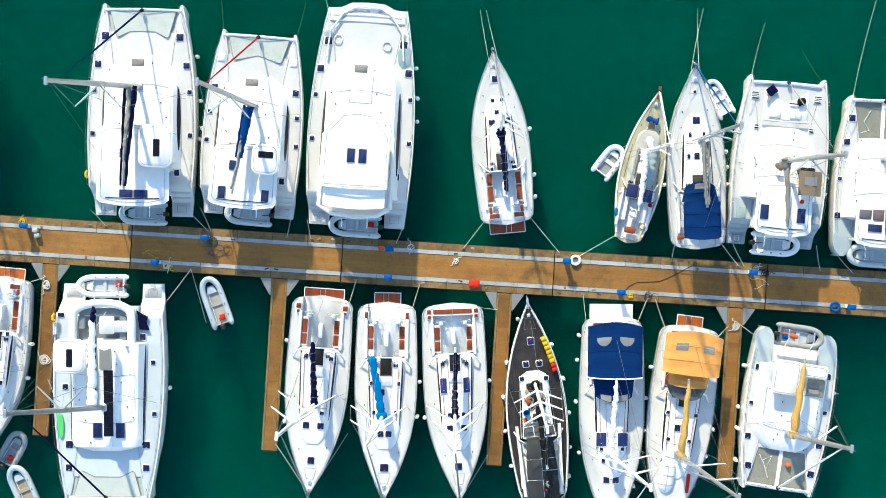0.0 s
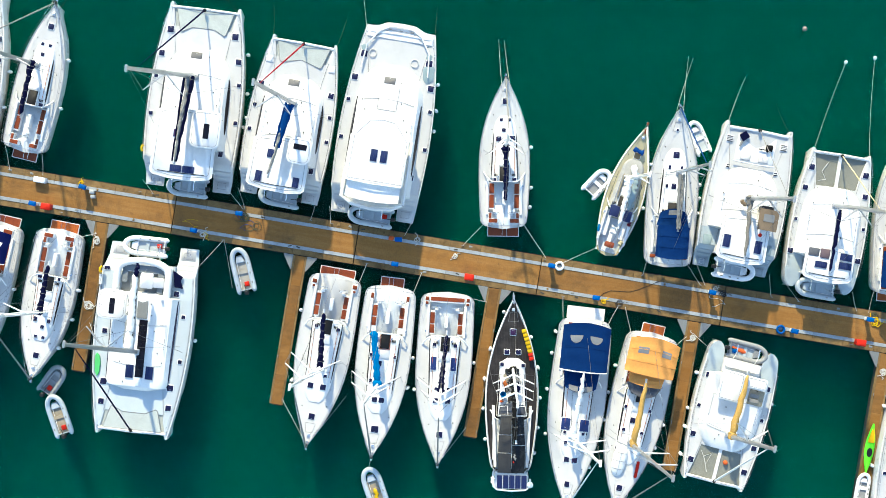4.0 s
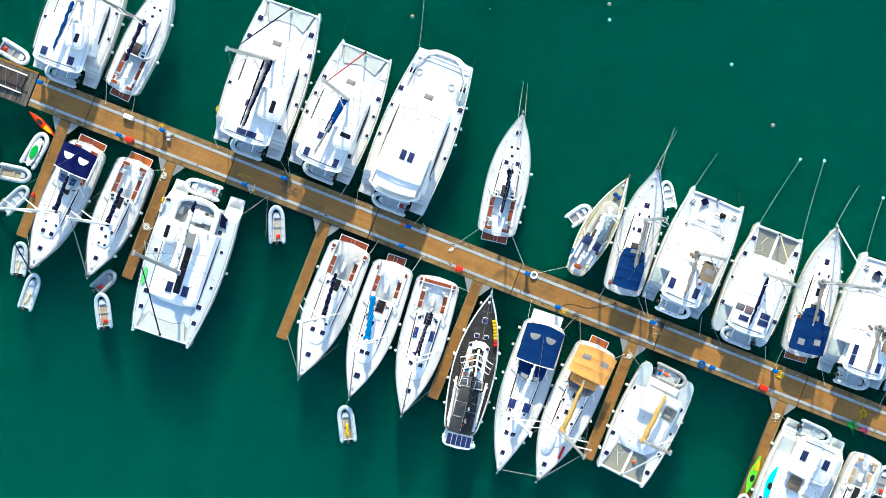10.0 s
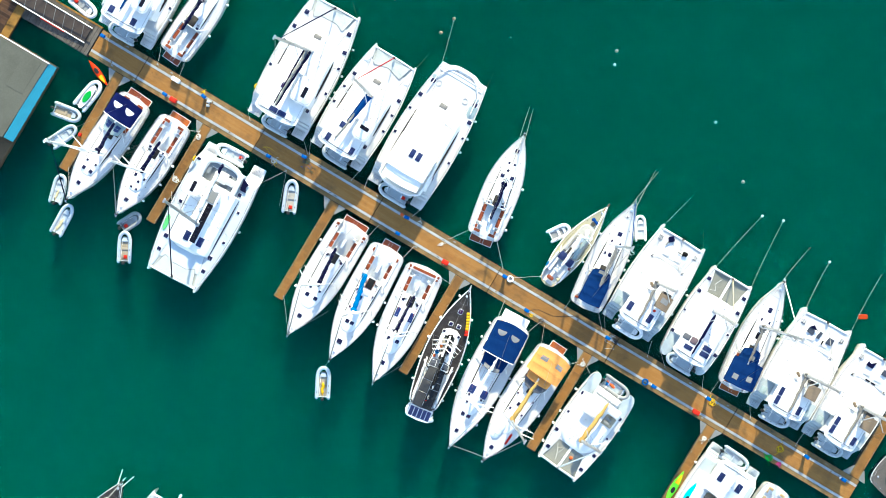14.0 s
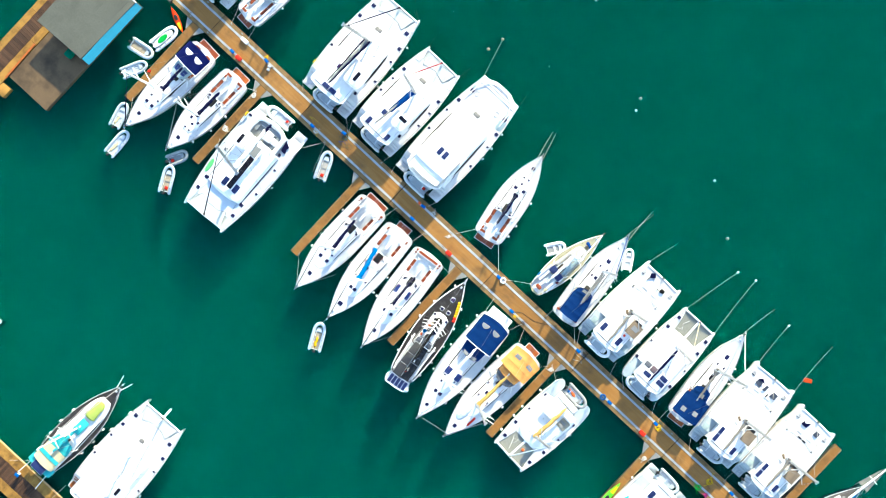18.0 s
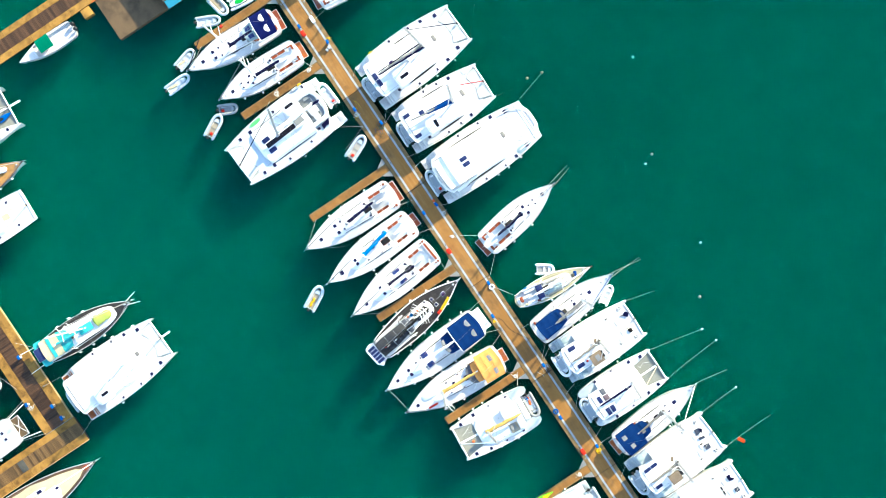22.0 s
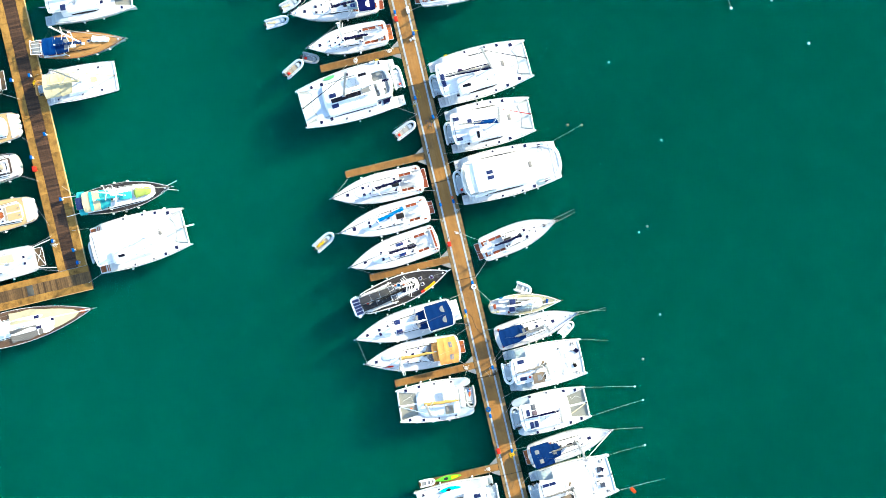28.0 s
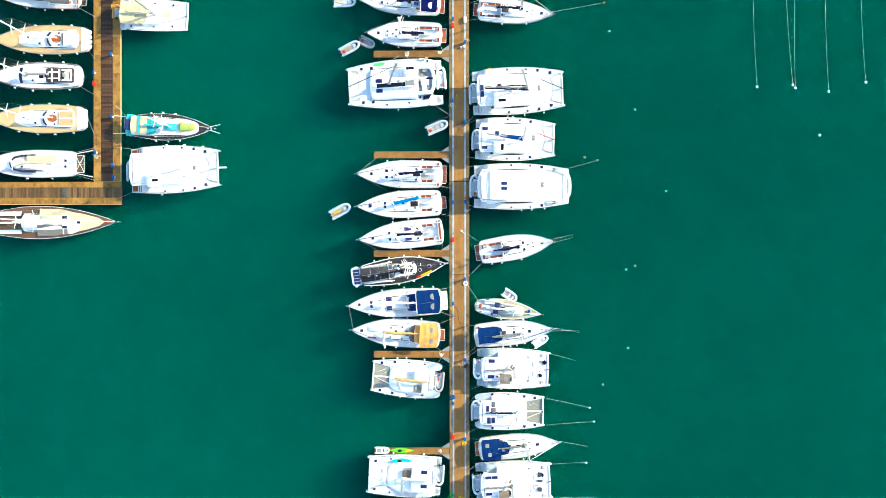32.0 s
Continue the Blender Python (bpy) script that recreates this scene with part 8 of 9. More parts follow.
orange_yacht()
catamaran("L10", "white catamaran with grey bow nets and ochre sail cover", (-3.03, -23.25), 175.3, 11.5, 6.2, (7.25, 0.05, 13.7, -1.1, 0.35), (1.7, 0.1, 3.6), GOLD, WHITECLOTH, fore=0.74, tramp=GREYMESH, beam_mid=True, round_stern=True, house=(0.20, 0.74, 0.39, 0.85), roof=None, extra_roofs=((2.05, 4.45, -1.75, 0.1, 3.15, GEL, "hardtop"), (2.1, 3.0, 0.1, 2.0, 3.1, GEL, "hardtop_wing")), hatches=[(0.86, 0.36, 0.46), (0.68, 0.41, 0.42), (0.475, 0.425, 0.28), (0.25, 0.40, 0.42)], side_glass=False, centre_hatch=False, bow=0.78, tops=(("open_hatch", bx(3.1, 4.35, 0.85, 2.1, 2.35, 2.5, 0.08), FLOORTAN, "open cockpit with brown seats"), ("cockpit_cushion", join(bx(3.45, 3.75, 0.95, 1.7, 2.5, 2.6, 0.05), bx(3.85, 4.15, 0.95, 1.7, 2.5, 2.6, 0.05)), GREYSAIL, "pale cockpit cushions"), ("net_line", tube([(10.6, -0.7, 1.7), (9.4, -1.2, 1.66), (9.0, -0.6, 1.66), (10.0, -0.9, 1.66), (9.0, -1.5, 1.66)], 0.03, 5), ROPE), ("orange_buoy", ball(9.5, 0.6, 1.75, 0.2), ORANGEP)), fend=((9.8, -1), (7.5, -1), (6, -1), (3, -1), (9, 1), (6.5, 1), (4, 1)))
davit_dinghy("L10", 1, x=0.35, y=0.2, tank=BLUEPLASTIC, tm=plain("worn_grey_tube", (0.2138, 0.2224, 0.2267), 0.6), extra=ORANGEP, label="grey inflatable tender with a blue can at the stern")
catamaran("L11", "white catamaran with solar panels and turquoise kayak aboard", (-3.09, -39.1), 177.3, 12.2, 6.9, (6.2, 0.1, 14.4, -0.4, 0.2), (1.2, 0.1, 4.0), WHITECLOTH, WHITECLOTH, fore=0.955, lounge=True, house=(0.26, 0.72, 0.38, 0.9), roof=(0.08, 0.38, 0.31, 3.4), hatches=[(0.885, 0.335, 0.4), (0.68, 0.40, 0.3)], solars=((2.2, 3.2, -1.4, -0.8, 3.42), (2.2, 3.2, 0.9, 1.5, 3.42)), side_glass=False, centre_hatch=False, bow=0.84, tops=(("brown_seat", bx(4.9, 6.3, -1.2, 0.0, 2.6, 2.85, 0.2), TAUPE, "tan sun cushion on the roof"),), fend=((3, -1), (8, -1)))
davit_dinghy("L11", 1, x=0.3, y=-0.3)
yacht("L12", "small white sloop with tan cockpit seats", (-3.7, -44.7), 178.0, 10.5, 3.5, (5.6, 0.0, 13.5, -0.2, 0.0), (2.0, 0.0, 2.8), WHITECLOTH, GREYSAIL, HA[:4], seat_mat=PALEWOOD, fend=((3, 1),))


def south_yacht():
    b, ln, top = yacht("S1", "dark-hulled ketch with netted bowsprit and cluttered foredeck", (1.92, -55.0), -8.0, 10.8, 5.2, (3.2, 0.0, 15.0, -0.3, 0.0), None, None, None, [(0.2, 0.8, 0.4, 0.4)], deck_mat=striped("grey_teak_deck", (0.0927, 0.0842, 0.0758), (0.0337, 0.0295, 0.0253), 10), hull_mat=NAVYHULL, roof_mat=GREYSAIL, lines=Lines(10.8, 5.2, 0.9, 0.2, 1.5, 1.2, 0.4), rail=WHITESPAR, teak=False, well=False, companion=False, roof=(0.12, 0.40, 0.22), windows=False, fend=((5, 1),))
    part("bowsprit", tube([(8.4, 0, 1.75), (11.0, 0, 1.9), (14.6, 0, 2.1)], [0.16, 0.15, 0.08], 10), WHITESPAR, b, "long pale bowsprit")
    for s in (-1, 1):
        part("bow_net", shell(lambda u, v, s=s: (lerp(10.6, 13.8, u), s * (0.08 + v * lerp(0.75, 0.12, u)), 1.75), 8, 3, 0.015), GREYMESH, b, "grey net under the bowsprit")
        part("net_stay", tube([(10.3, s * 0.8, 1.7), (14.3, s * 0.1, 2.05)], 0.03, 5), WIRE, b)
    part("crosstree", tube([(12.1, -0.7, 2.1), (12.1, 0.7, 2.1)], 0.05, 6), WHITESPAR, b)
    part("hatch_cover", bx(4.2, 5.4, 0.75, 1.45, top(4.8, 1.1) - 0.03, top(4.8, 1.1) + 0.25, 0.06), TEAK, b, "orange-brown teak hatch cover")
    part("hatch_cover", bx(5.1, 6.1, -0.9, -0.2, top(5.6, 0) - 0.03, top(5.6, 0) + 0.3, 0.06), ORANGE, b, "orange deck box")
    part("blue_cover", lumpy((5.1, 0.55, 1.65), (6.1, 0.3, 1.65), 0.28, 0.3, 3, 8, 0.6, 0.35), SKYBLUE, b, "bright blue crumpled cover")
    part("blue_cover", lumpy((8.3, -0.4, 1.75), (9.3, -0.1, 1.75), 0.3, 0.24, 9, 8, 0.6, 0.35), SKYBLUE, b, "bright blue crumpled cover")
    part("raft_canister", tube([(7.0, 0.95, 1.75), (7.75, 0.75, 1.75)], 0.27, 12), GEL, b, "white raft canister")
    for k, (x, y, m) in enumerate(((7.2, -0.15, GREYSAIL), (7.6, -0.5, DARKPLASTIC), (6.7, -0.6, GALV), (6.6, 0.5, BLACKCLOTH), (8.0, 0.35, GREYSAIL), (6.9, -1.0, CREAM))):
        part("deck_bag", lumpy((x - 0.2, y, 1.6), (x + 0.25, y + 0.12, 1.6), 0.2, 0.18, 40 + k, 6, 0.6, 0.4), m, b, "bag of gear on the foredeck")


south_yacht()

# ---------------------------------------------------------------- the boats at the timber dock
b, ln, top = catamaran("Q4", "white catamaran with teak stern steps and white roof", (-54.33, 11.45), 1.8, 15.0, 7.9, (8.6, 0.0, 18.5, -1.0, 0.0), None, None, WHITECLOTH, fore=0.875, spar=WHITESPAR, roof=(0.045, 0.42, 0.33, 3.55), helm=(3.4, 6.0, -3.0, -0.7, 4.2, (4.3, 5.3, -2.1, -1.7)), teak_steps=True, side_glass=False, solars=((5.0, 5.6, 0.5, 1.1, 2.98),), sprit=1.3, fend=((6, 1), (9, 1), (12, 1), (5, -1)))
davit_dinghy("Q4", 1, y=0.0)


def teal_ketch():
    ln = Lines(14.6, 4.5, 0.66, 0.42, 2.1, 1.15, 0.5)
    b, ln, top = yacht("Q3", "dark-hulled yacht with turquoise covers and lime tender cover", (-55.09, 18.96), -2.4, 14.6, 4.4, (7.6, 0.0, 15.0, -0.4, 0.0), (3.2, 0.0, 3.3), TEAL, GREYSAIL, [(0.78, 0.0, 0.4, 0.4)], hull_mat=BLACKHULL, deck_mat=BLACKDECK, lines=ln, roof=(0.30, 0.83, 0.37), nose=0.2, teak=False, rail=WHITESPAR, spar=WHITESPAR, covers=[((1.4, 3.9, 1.5, 1.5, 2.9, 0.1, CREAM), dict(label="cream canvas awning", foot=1.4)), ((3.9, 5.3, 1.55, 1.2, 2.7, 0.12, TEAL), dict(name="sprayhood", label="turquoise sprayhood", foot=1.4, bow_fore=0.3)), ((0.5, 1.6, 1.8, 1.8, 2.5, 0.05, TEAL), dict(name="awning", label="turquoise stern awning", foot=1.4))], fend=((4, 1), (6, 1), (8, 1), (5, -1), (7, -1), (9, -1)))
    part("dark_margin", join(*[loft([[(x, s * (ln.half(x) - 0.05), ln.sheer(x) + 0.03), (x, s * max(0.02, ln.half(x) - 0.46), ln.sheer(x) + 0.075), (x, s * max(0.02, ln.half(x) - 0.42), ln.sheer(x)), (x, s * (ln.half(x) - 0.05), ln.sheer(x) - 0.01)] for x in [2 + k * 0.9 for k in range(14)]]) for s in (-1, 1)]), BLACKDECK, b, "dark side decks")
    solar(b, 0.2, 1.5, -0.9, 0.9, 2.75)
    part("awning_stripe", shell(lambda u, v: (lerp(2.4, 2.9, u), lerp(-1.45, 1.45, v), 3.06 - 0.1 * (2 * v - 1) ** 2), 2, 8, 0.01), TEAL, b)
    part("tender_cover", lumpy((9.0, 0.1, 1.95), (11.6, 0.1, 1.85), 0.75, 0.55, 21, 10, 0.5, 0.08, 12), LIME, b, "lime green cover over a tender")
    part("roof_cover", bx(6.6, 8.6, -0.6, 0.5, 1.9, 2.0, 0.1), TEAL, b)
    for s in (-1, 1):
        part("boarding_pole", tube([(0.6, s * 1.3, 1.8), (-1.9, s * 1.5, 1.7)], 0.05, 6), WHITESPAR, b)


teal_ketch()


def cream_top_cat():
    b, ln, top = catamaran("Q2", "compact white catamaran with cream canvas cockpit covers", (-56.3, 37.4), -3.1, 11.8, 5.3, (6.4, 0.0, 14.0, -0.4, 0.0), (1.6, 0.0, 3.6), CREAM, CREAM, fore=0.975, bow=0.86, hull_mat=NAVYHULL, roof=None, house=(0.34, 0.74, 0.34, 0.8), hatches=[(0.78, 0.33, 0.34), (0.52, 0.36, 0.3), (0.2, 0.38, 0.3)], side_glass=False, centre_hatch=False, davits=False)
    canopy(b, 0.9, 3.2, 1.8, 1.8, 3.1, 0.15, CREAM, label="cream canvas bimini", foot=1.7)
    canopy(b, 3.25, 4.9, 1.85, 1.5, 2.95, 0.15, CREAM, name="sprayhood", label="cream canvas sprayhood", foot=1.7, bow_fore=0.3)
    part("deck_pad", bx(7.2, 8.8, -0.4, 0.4, top(8, 0) - 0.05, top(8, 0) + 0.05, 0.1), CREAM, b)


cream_top_cat()
davit_dinghy("Q2", 1, x=-0.2, y=0.35, length=2.4, tm=TEAKPALE, label="small brown tender slung at a compact catamaran's stern", z=1.0)
yacht("Q1", "wooden-decked yacht with blue cockpit covers", (-55.7, 43.55), -6.2, 13.6, 3.9, (7.2, 0.0, 14.5, -0.3, 0.0), (3.2, 0.0, 3.2), BLUE, GREYSAIL, [(0.80, 0, 0.4, 0.4), (0.6, 0.3, 0.4, 0.3)], deck_mat=TEAKPALE, roof_mat=TEAKPALE, rail=TEAK, lines=Lines(13.6, 3.9, 0.6, 0.42, 2.0, 1.1, 0.5), stripe=NAVY, spar=WHITESPAR, covers=[((1.45, 3.3, 1.3, 1.35, 2.8, 0.12, ROYAL), dict(label="blue canvas awning", foot=1.4)), ((3.4, 5.1, 1.3, 1.1, 2.6, 0.15, BLUE), dict(name="sprayhood", label="blue sprayhood with clear windows", edging=WHITEP, foot=1.4, bow_fore=0.35, windows=((0.8, 0.3, 0.14, 0.15, CLEARVINYL, "box"), (0.8, 0.7, 0.14, 0.15, CLEARVINYL, "box"))))], fend=((5, 1), (8, 1), (6, -1), (9, -1), (11, -1)))
q1 = YACHTS["Q1"][0]
part("stern_arch", tube([(1.2, -1.15, 1.3), (1.1, -1.1, 2.7), (-0.5, -0.95, 2.75), (-0.5, 0.95, 2.75), (1.1, 1.1, 2.7), (1.2, 1.15, 1.3)], 0.06, 7), WHITESPAR, q1, "white tubular stern arch")
for y in (-0.55, 0.0, 0.55):
    part("arch_bar", tube([(1.1, y, 2.72), (-0.5, y, 2.77)], 0.035, 6), WHITESPAR, q1)
part("arch_panel", bx(-0.35, 0.95, -0.9, 0.9, 2.6, 2.64, 0.05), GALV, q1, "grey panel on the stern arch")
part("stern_ball", ball(-0.4, 1.05, 2.7, 0.2), WHITEP, q1)
part("sail_bag", lumpy((8.6, 0.5, 1.75), (11.3, 0.15, 1.65), 0.55, 0.35, 63, 12, 0.5, 0.18, 11), WHITECLOTH, q1, "white sail bag heaped on the foredeck")
catamaran("Q0", "white catamaran with grey bow nets and a bowsprit", (-53.4, 50.3), -4.6, 14.3, 7.3, (7.6, 0.0, 16.5, -0.7, 0.0), (1.9, 0.0, 4.0), BLUE, GREYSAIL, fore=0.79, tramp=GREYMESH, beam_mid=True, sprit=1.6, roof=(0.10, 0.36, 0.3, 3.3), hatches=[(0.86, 0.36, 0.4), (0.66, 0.2, 0.5)], solars=((3.4, 4.2, -2.1, -1.2, 3.32), (3.4, 4.2, 1.2, 2.1, 3.32)), centre_hatch=False, bow=0.78, fend=((6, -1), (9, -1)))

yacht("P1", "grey-covered yacht with teak stern deck", (-62.6, 40.4), 177.0, 15.5, 4.7, (8.4, 0, 17, -0.3, 0), (3.4, 0, 3.3), BLACKCLOTH, GREYSAIL, HB[:4], deck_mat=NONSKID, hull_mat=BLACKHULL, rail=TEAKRED, seat_mat=TEAK, stern_seats="full", platform=(0.8, 3.0, DARKFLOOR, 0.6), covers=[((1.3, 4.4, 1.75, 1.75, 2.9, 0.1, canvas("grey_canvas", (0.1011, 0.1011, 0.1011))), dict(label="grey canvas bimini", foot=1.4)), ((4.2, 5.8, 1.6, 1.2, 2.6, 0.12, GREYSAIL), dict(name="sprayhood", label="grey sprayhood", foot=1.4))], fend=((3, 1), (6, 1), (9, 1)))
WINDSCREEN = plain("navy_windscreen", (0.0084, 0.0126, 0.0295), 0.15, var=0.1, bump=0.0, coat=0.4)
for key, lab, place, awn in (("P2", "white yacht with orange teak deck and white awning", (-61.25, 33.2), WHITECLOTH), ("P4", "white yacht with teak aft deck and scalloped stern", (-61.95, 20.1), PALEWOOD)):
    b, ln, top = yacht(key, lab, place, 180.0, 16.0, 4.8, (8.8, 0, 18, -0.3, 0), (4.6, 0, 3.2), WHITECLOTH, WHITECLOTH, [(0.50, 0.7, 0.36, 0.36), (0.62, -0.3, 0.36, 0.36), (0.30, 0.95, 0.3, 0.3), (0.30, -0.95, 0.3, 0.3)], deck_mat=PALEWOOD, teak=False, well=False, companion=False, roof=(0.10, 0.72, 0.335), nose=0.2, lines=Lines(16, 4.8, 0.80), spar=WHITESPAR, fend=((2, 1), (5, 1), (8, 1), (11, 1), (3, -1), (6, -1), (9, -1)))
    part("stern_cap", slab([(0.0, -1.5), (-0.2, 0), (0.0, 1.5), (0.9, 1.85), (1.3, 1.9), (1.3, -1.9), (0.9, -1.85)], 1.0, ln.sheer(0.5) + 0.12, 0.05), GEL, b, "white rounded stern moulding")
    for k in range(4):
        part("stern_scallop", ball(-0.12, -1.2 + 0.8 * k, 1.0, 0.36, 0.8, 10, 6), WHITEP, b, "round white stern fender")
    well = part("cockpit_well", slab([(5.2 + 0.85 * math.cos(a * math.pi / 8), 0.62 * math.sin(a * math.pi / 8)) for a in range(16)], 1.5, top(5.2, 0) + 0.03, 0.02), TEAK, b, "round brown teak cockpit")
    part("cockpit_rim", tube([(5.2 + 0.95 * math.cos(a * math.pi / 8), 0.72 * math.sin(a * math.pi / 8), top(5.2, 0) + 0.05) for a in range(16)], 0.07, 6, True), GEL, well)
    part("windscreen", tube([(6.1, -1.15, top(6.3, 0.9) + 0.12), (6.55, -0.6, top(6.5, 0.5) + 0.16), (6.65, 0, top(6.6, 0) + 0.18), (6.55, 0.6, top(6.5, 0.5) + 0.16), (6.1, 1.15, top(6.3, 0.9) + 0.12)], 0.16, 6), WINDSCREEN, b, "dark curved windscreen")
    part("aft_panel", shell(lambda u, v: (lerp(1.7, 3.9, u), lerp(-1.15, 1.15, v), top(lerp(1.7, 3.9, u), lerp(-1.15, 1.15, v)) + (0.06 if awn is PALEWOOD else 0.35 + 0.1 * math.sin(math.pi * v))), 6, 6, 0.03), awn, b, "aft deck panel" if awn is PALEWOOD else "white awning over the aft deck")
    part("deck_strip", bx(1.6, 4.0, -0.07, 0.07, top(3, 0) - 0.02, top(3, 0) + 0.1, 0.02), GEL, b)
    part("tan_cushion", bx(4.0, 4.3, -1.0, 1.0, top(4, 0) - 0.02, top(4, 0) + 0.1, 0.06), FLOORTAN, b)
BROWNPAD = plain("dark_brown_cushion", (0.0379, 0.0232, 0.0211), 0.7)
b, ln, top = yacht("P3", "white yacht with dark brown cockpit cushions", (-62.65, 27.2), 180.0, 15.5, 4.6, (8.6, 0, 17.5, -0.3, 0), (4.6, 0, 3.1), GREYSAIL, GREYSAIL, [(0.50, 0.8, 0.34, 0.34), (0.62, 0, 0.34, 0.34), (0.36, 0.1, 0.5, 0.5)], teak=False, well=False, companion=False, roof=(0.08, 0.70, 0.33), lines=Lines(15.5, 4.6, 0.80), rail=BROWNPAD, spar=WHITESPAR, fend=((2, 1), (5, 1), (8, 1), (11, 1), (3, -1), (6, -1), (9, -1)))
pit = part("cockpit_sole", bx(0.9, 5.5, -1.22, 1.22, top(3, 1.0) - 0.1, top(3, 0) + 0.02, 0.3, 0.02), BROWNPAD, b, "dark brown cockpit sole and cushions")
zt = top(3, 0) + 0.02
for x0, x1, y0, y1 in ((1.2, 1.5, -1.0, 1.0), (1.5, 2.9, 0.72, 0.95), (1.5, 2.9, -0.95, -0.72), (3.15, 3.4, -0.95, 0.95), (3.4, 5.2, 0.42, 0.6), (3.4, 5.2, -0.6, -0.42), (4.4, 4.62, -1.1, 1.1)):
    part("coaming", bx(x0, x1, y0, y1, zt - 0.04, zt + 0.22, 0.08, 0.05), GEL, pit)
for x, y in ((0.55, 0.8), (0.55, -0.8), (0.5, 0.0)):
    part("aft_cushion", bx(x - 0.22, x + 0.22, y - 0.32, y + 0.32, top(0.9, 0) - 0.5, top(0.9, 0) - 0.02, 0.08, 0.03), BROWNPAD, b, "dark brown stern cushion")
part("helm_chair", bx(2.0, 2.7, -0.35, 0.35, zt, zt + 0.5, 0.2, 0.08), FLOORTAN, b, "tan helm chair")
part("windscreen", shell(lambda u, v: (9.25 + 0.25 * (1 - (2 * v - 1) ** 2) + 0.55 * u, lerp(-1.3, 1.3, v), top(9.3 + 0.55 * u, 0) + 0.2 - 0.12 * u), 3, 10, 0.04), WINDSCREEN, b, "dark curved windscreen")
hatch(b, 6.3, 0.1, top(6.3, 0), 0.75, 0.8, SMOKE)
for s in (-1, 1):
    part("dark_margin", tube([(x, s * (ln.half(x) - 0.16), ln.sheer(x) + 0.05) for x in [0.4 + 0.72 * k for k in range(20)]], 0.06, 5), BROWNPAD, b, "dark brown deck margin")
yacht("P5", "white yacht with cream covers and brown stern platform", (-63.5, 12.65), 180.0, 15.8, 4.6, (8.6, 0, 17.5, -0.3, 0), (3.6, 0, 3.2), CREAM, CREAM, [(0.1, 0.5, 0.4, 0.4), (0.1, -0.5, 0.4, 0.4), (0.55, 0.5, 0.36, 0.36)], well=False, companion=False, wind_mat=plain("purple_window", (0.0211, 0.0063, 0.0253), 0.15, bump=0.0), platform=(1.3, 2.9, DARKFLOOR, 0.6), spar=WHITESPAR, fend=((4, 1), (8, 1)))
b, ln = YACHTS["P5"]
z5 = ln.sheer(7) + 0.78
part("deck_cover", shell(lambda u, v: (lerp(2.9, 7.8, u), lerp(-1.3, -0.12, v), z5 - 0.1 + 0.1 * math.sin(math.pi * v) + 0.015 * math.sin(21 * u + 4 * v)), 12, 6, 0.03), CREAM, b, "cream canvas cover over the cockpit side")
part("windscreen", tube([(6.4, -1.36, z5 - 0.25), (8.6, -1.3, z5 - 0.22), (9.9, -1.0, z5 - 0.2), (10.5, -0.45, z5 - 0.2), (10.6, 0.0, z5 - 0.18), (10.5, 0.45, z5 - 0.2), (9.9, 1.0, z5 - 0.2), (8.6, 1.3, z5 - 0.22), (6.4, 1.36, z5 - 0.25)], 0.17, 6), WINDSCREEN, b, "dark wraparound windscreen")
for e in (-1, 1):
    part("platform_brace", tube([(-1.3, e * 1.35, 0.72), (0.1, -e * 1.35, 0.75)], 0.04, 6), WHITESPAR, b)
    part("boarding_pole", tube([(-0.1, e * 1.6, 1.4), (-2.9, e * 2.2, 1.0)], 0.06, 6), WHITESPAR, b, "white pole reaching to the dock")


def long_yacht():
    b, ln, top = yacht("P8", "long slender yacht under tan and white deck covers", (-79.2, 2.85), 0.4, 22.8, 5.4, (12.2, 0, 24, -0.5, 0), (5.5, 0, 3.4), WHITECLOTH, WHITECLOTH, [(0.62, 0.8, 0.8, 0.45), (0.62, -0.8, 0.8, 0.45), (0.72, 0, 0.5, 0.5)], hull_mat=plain("dark_varnished_hull", (0.0253, 0.019, 0.0168), 0.3, coat=0.4), deck_mat=striped("brown_laid_deck", (0.1095, 0.0632, 0.0358), (0.0337, 0.0211, 0.0126), 7), roof_mat=WHITECLOTH, rail=WHITESPAR, teak=False, lines=Lines(22.8, 5.4, 0.5, 0.42, 2.0, 1.3, 0.5), spar=WHITESPAR, companion=False)
    part("deck_cover", shell(lambda u, v: (lerp(16.4, 20.6, u), (2 * v - 1) * max(0.1, ln.half(lerp(16.4, 20.6, u)) - 0.45), ln.sheer(18.5) + 0.16 - 0.06 * (2 * v - 1) ** 2 + 0.02 * math.sin(11 * u)), 10, 8, 0.02), CREAM, b, "tan canvas deck cover")
    for s, m, a0, a1, lab in ((1, CREAM, 10.0, 16.6, "cream canvas deck cover"), (-1, canvas("grey_tarpaulin", (0.139, 0.1306, 0.1221), 0.3), 9.6, 14.6, "grey tarpaulin on the side deck"), (-1, WHITECLOTH, 13.8, 16.8, "white canvas deck cover")):
        part("side_cover", shell(lambda u, v, s=s, a0=a0, a1=a1: (lerp(a0, a1, u), s * lerp(0.35, max(0.5, ln.half(lerp(a0, a1, u)) - 0.4 - 0.1 * math.sin(9 * u)), v), max(top(lerp(a0, a1, u), 0.35), ln.sheer(13)) * (1 - v) + (ln.sheer(13) + 0.16) * v + 0.03 * math.sin(7 * u + 3 * v) + 0.06), 12, 6, 0.02), m, b, lab)
    part("bow_boards", bx(20.8, 21.6, -0.35, 0.35, ln.sheer(21), ln.sheer(21) + 0.08, 0.1), TEAKRED, b)


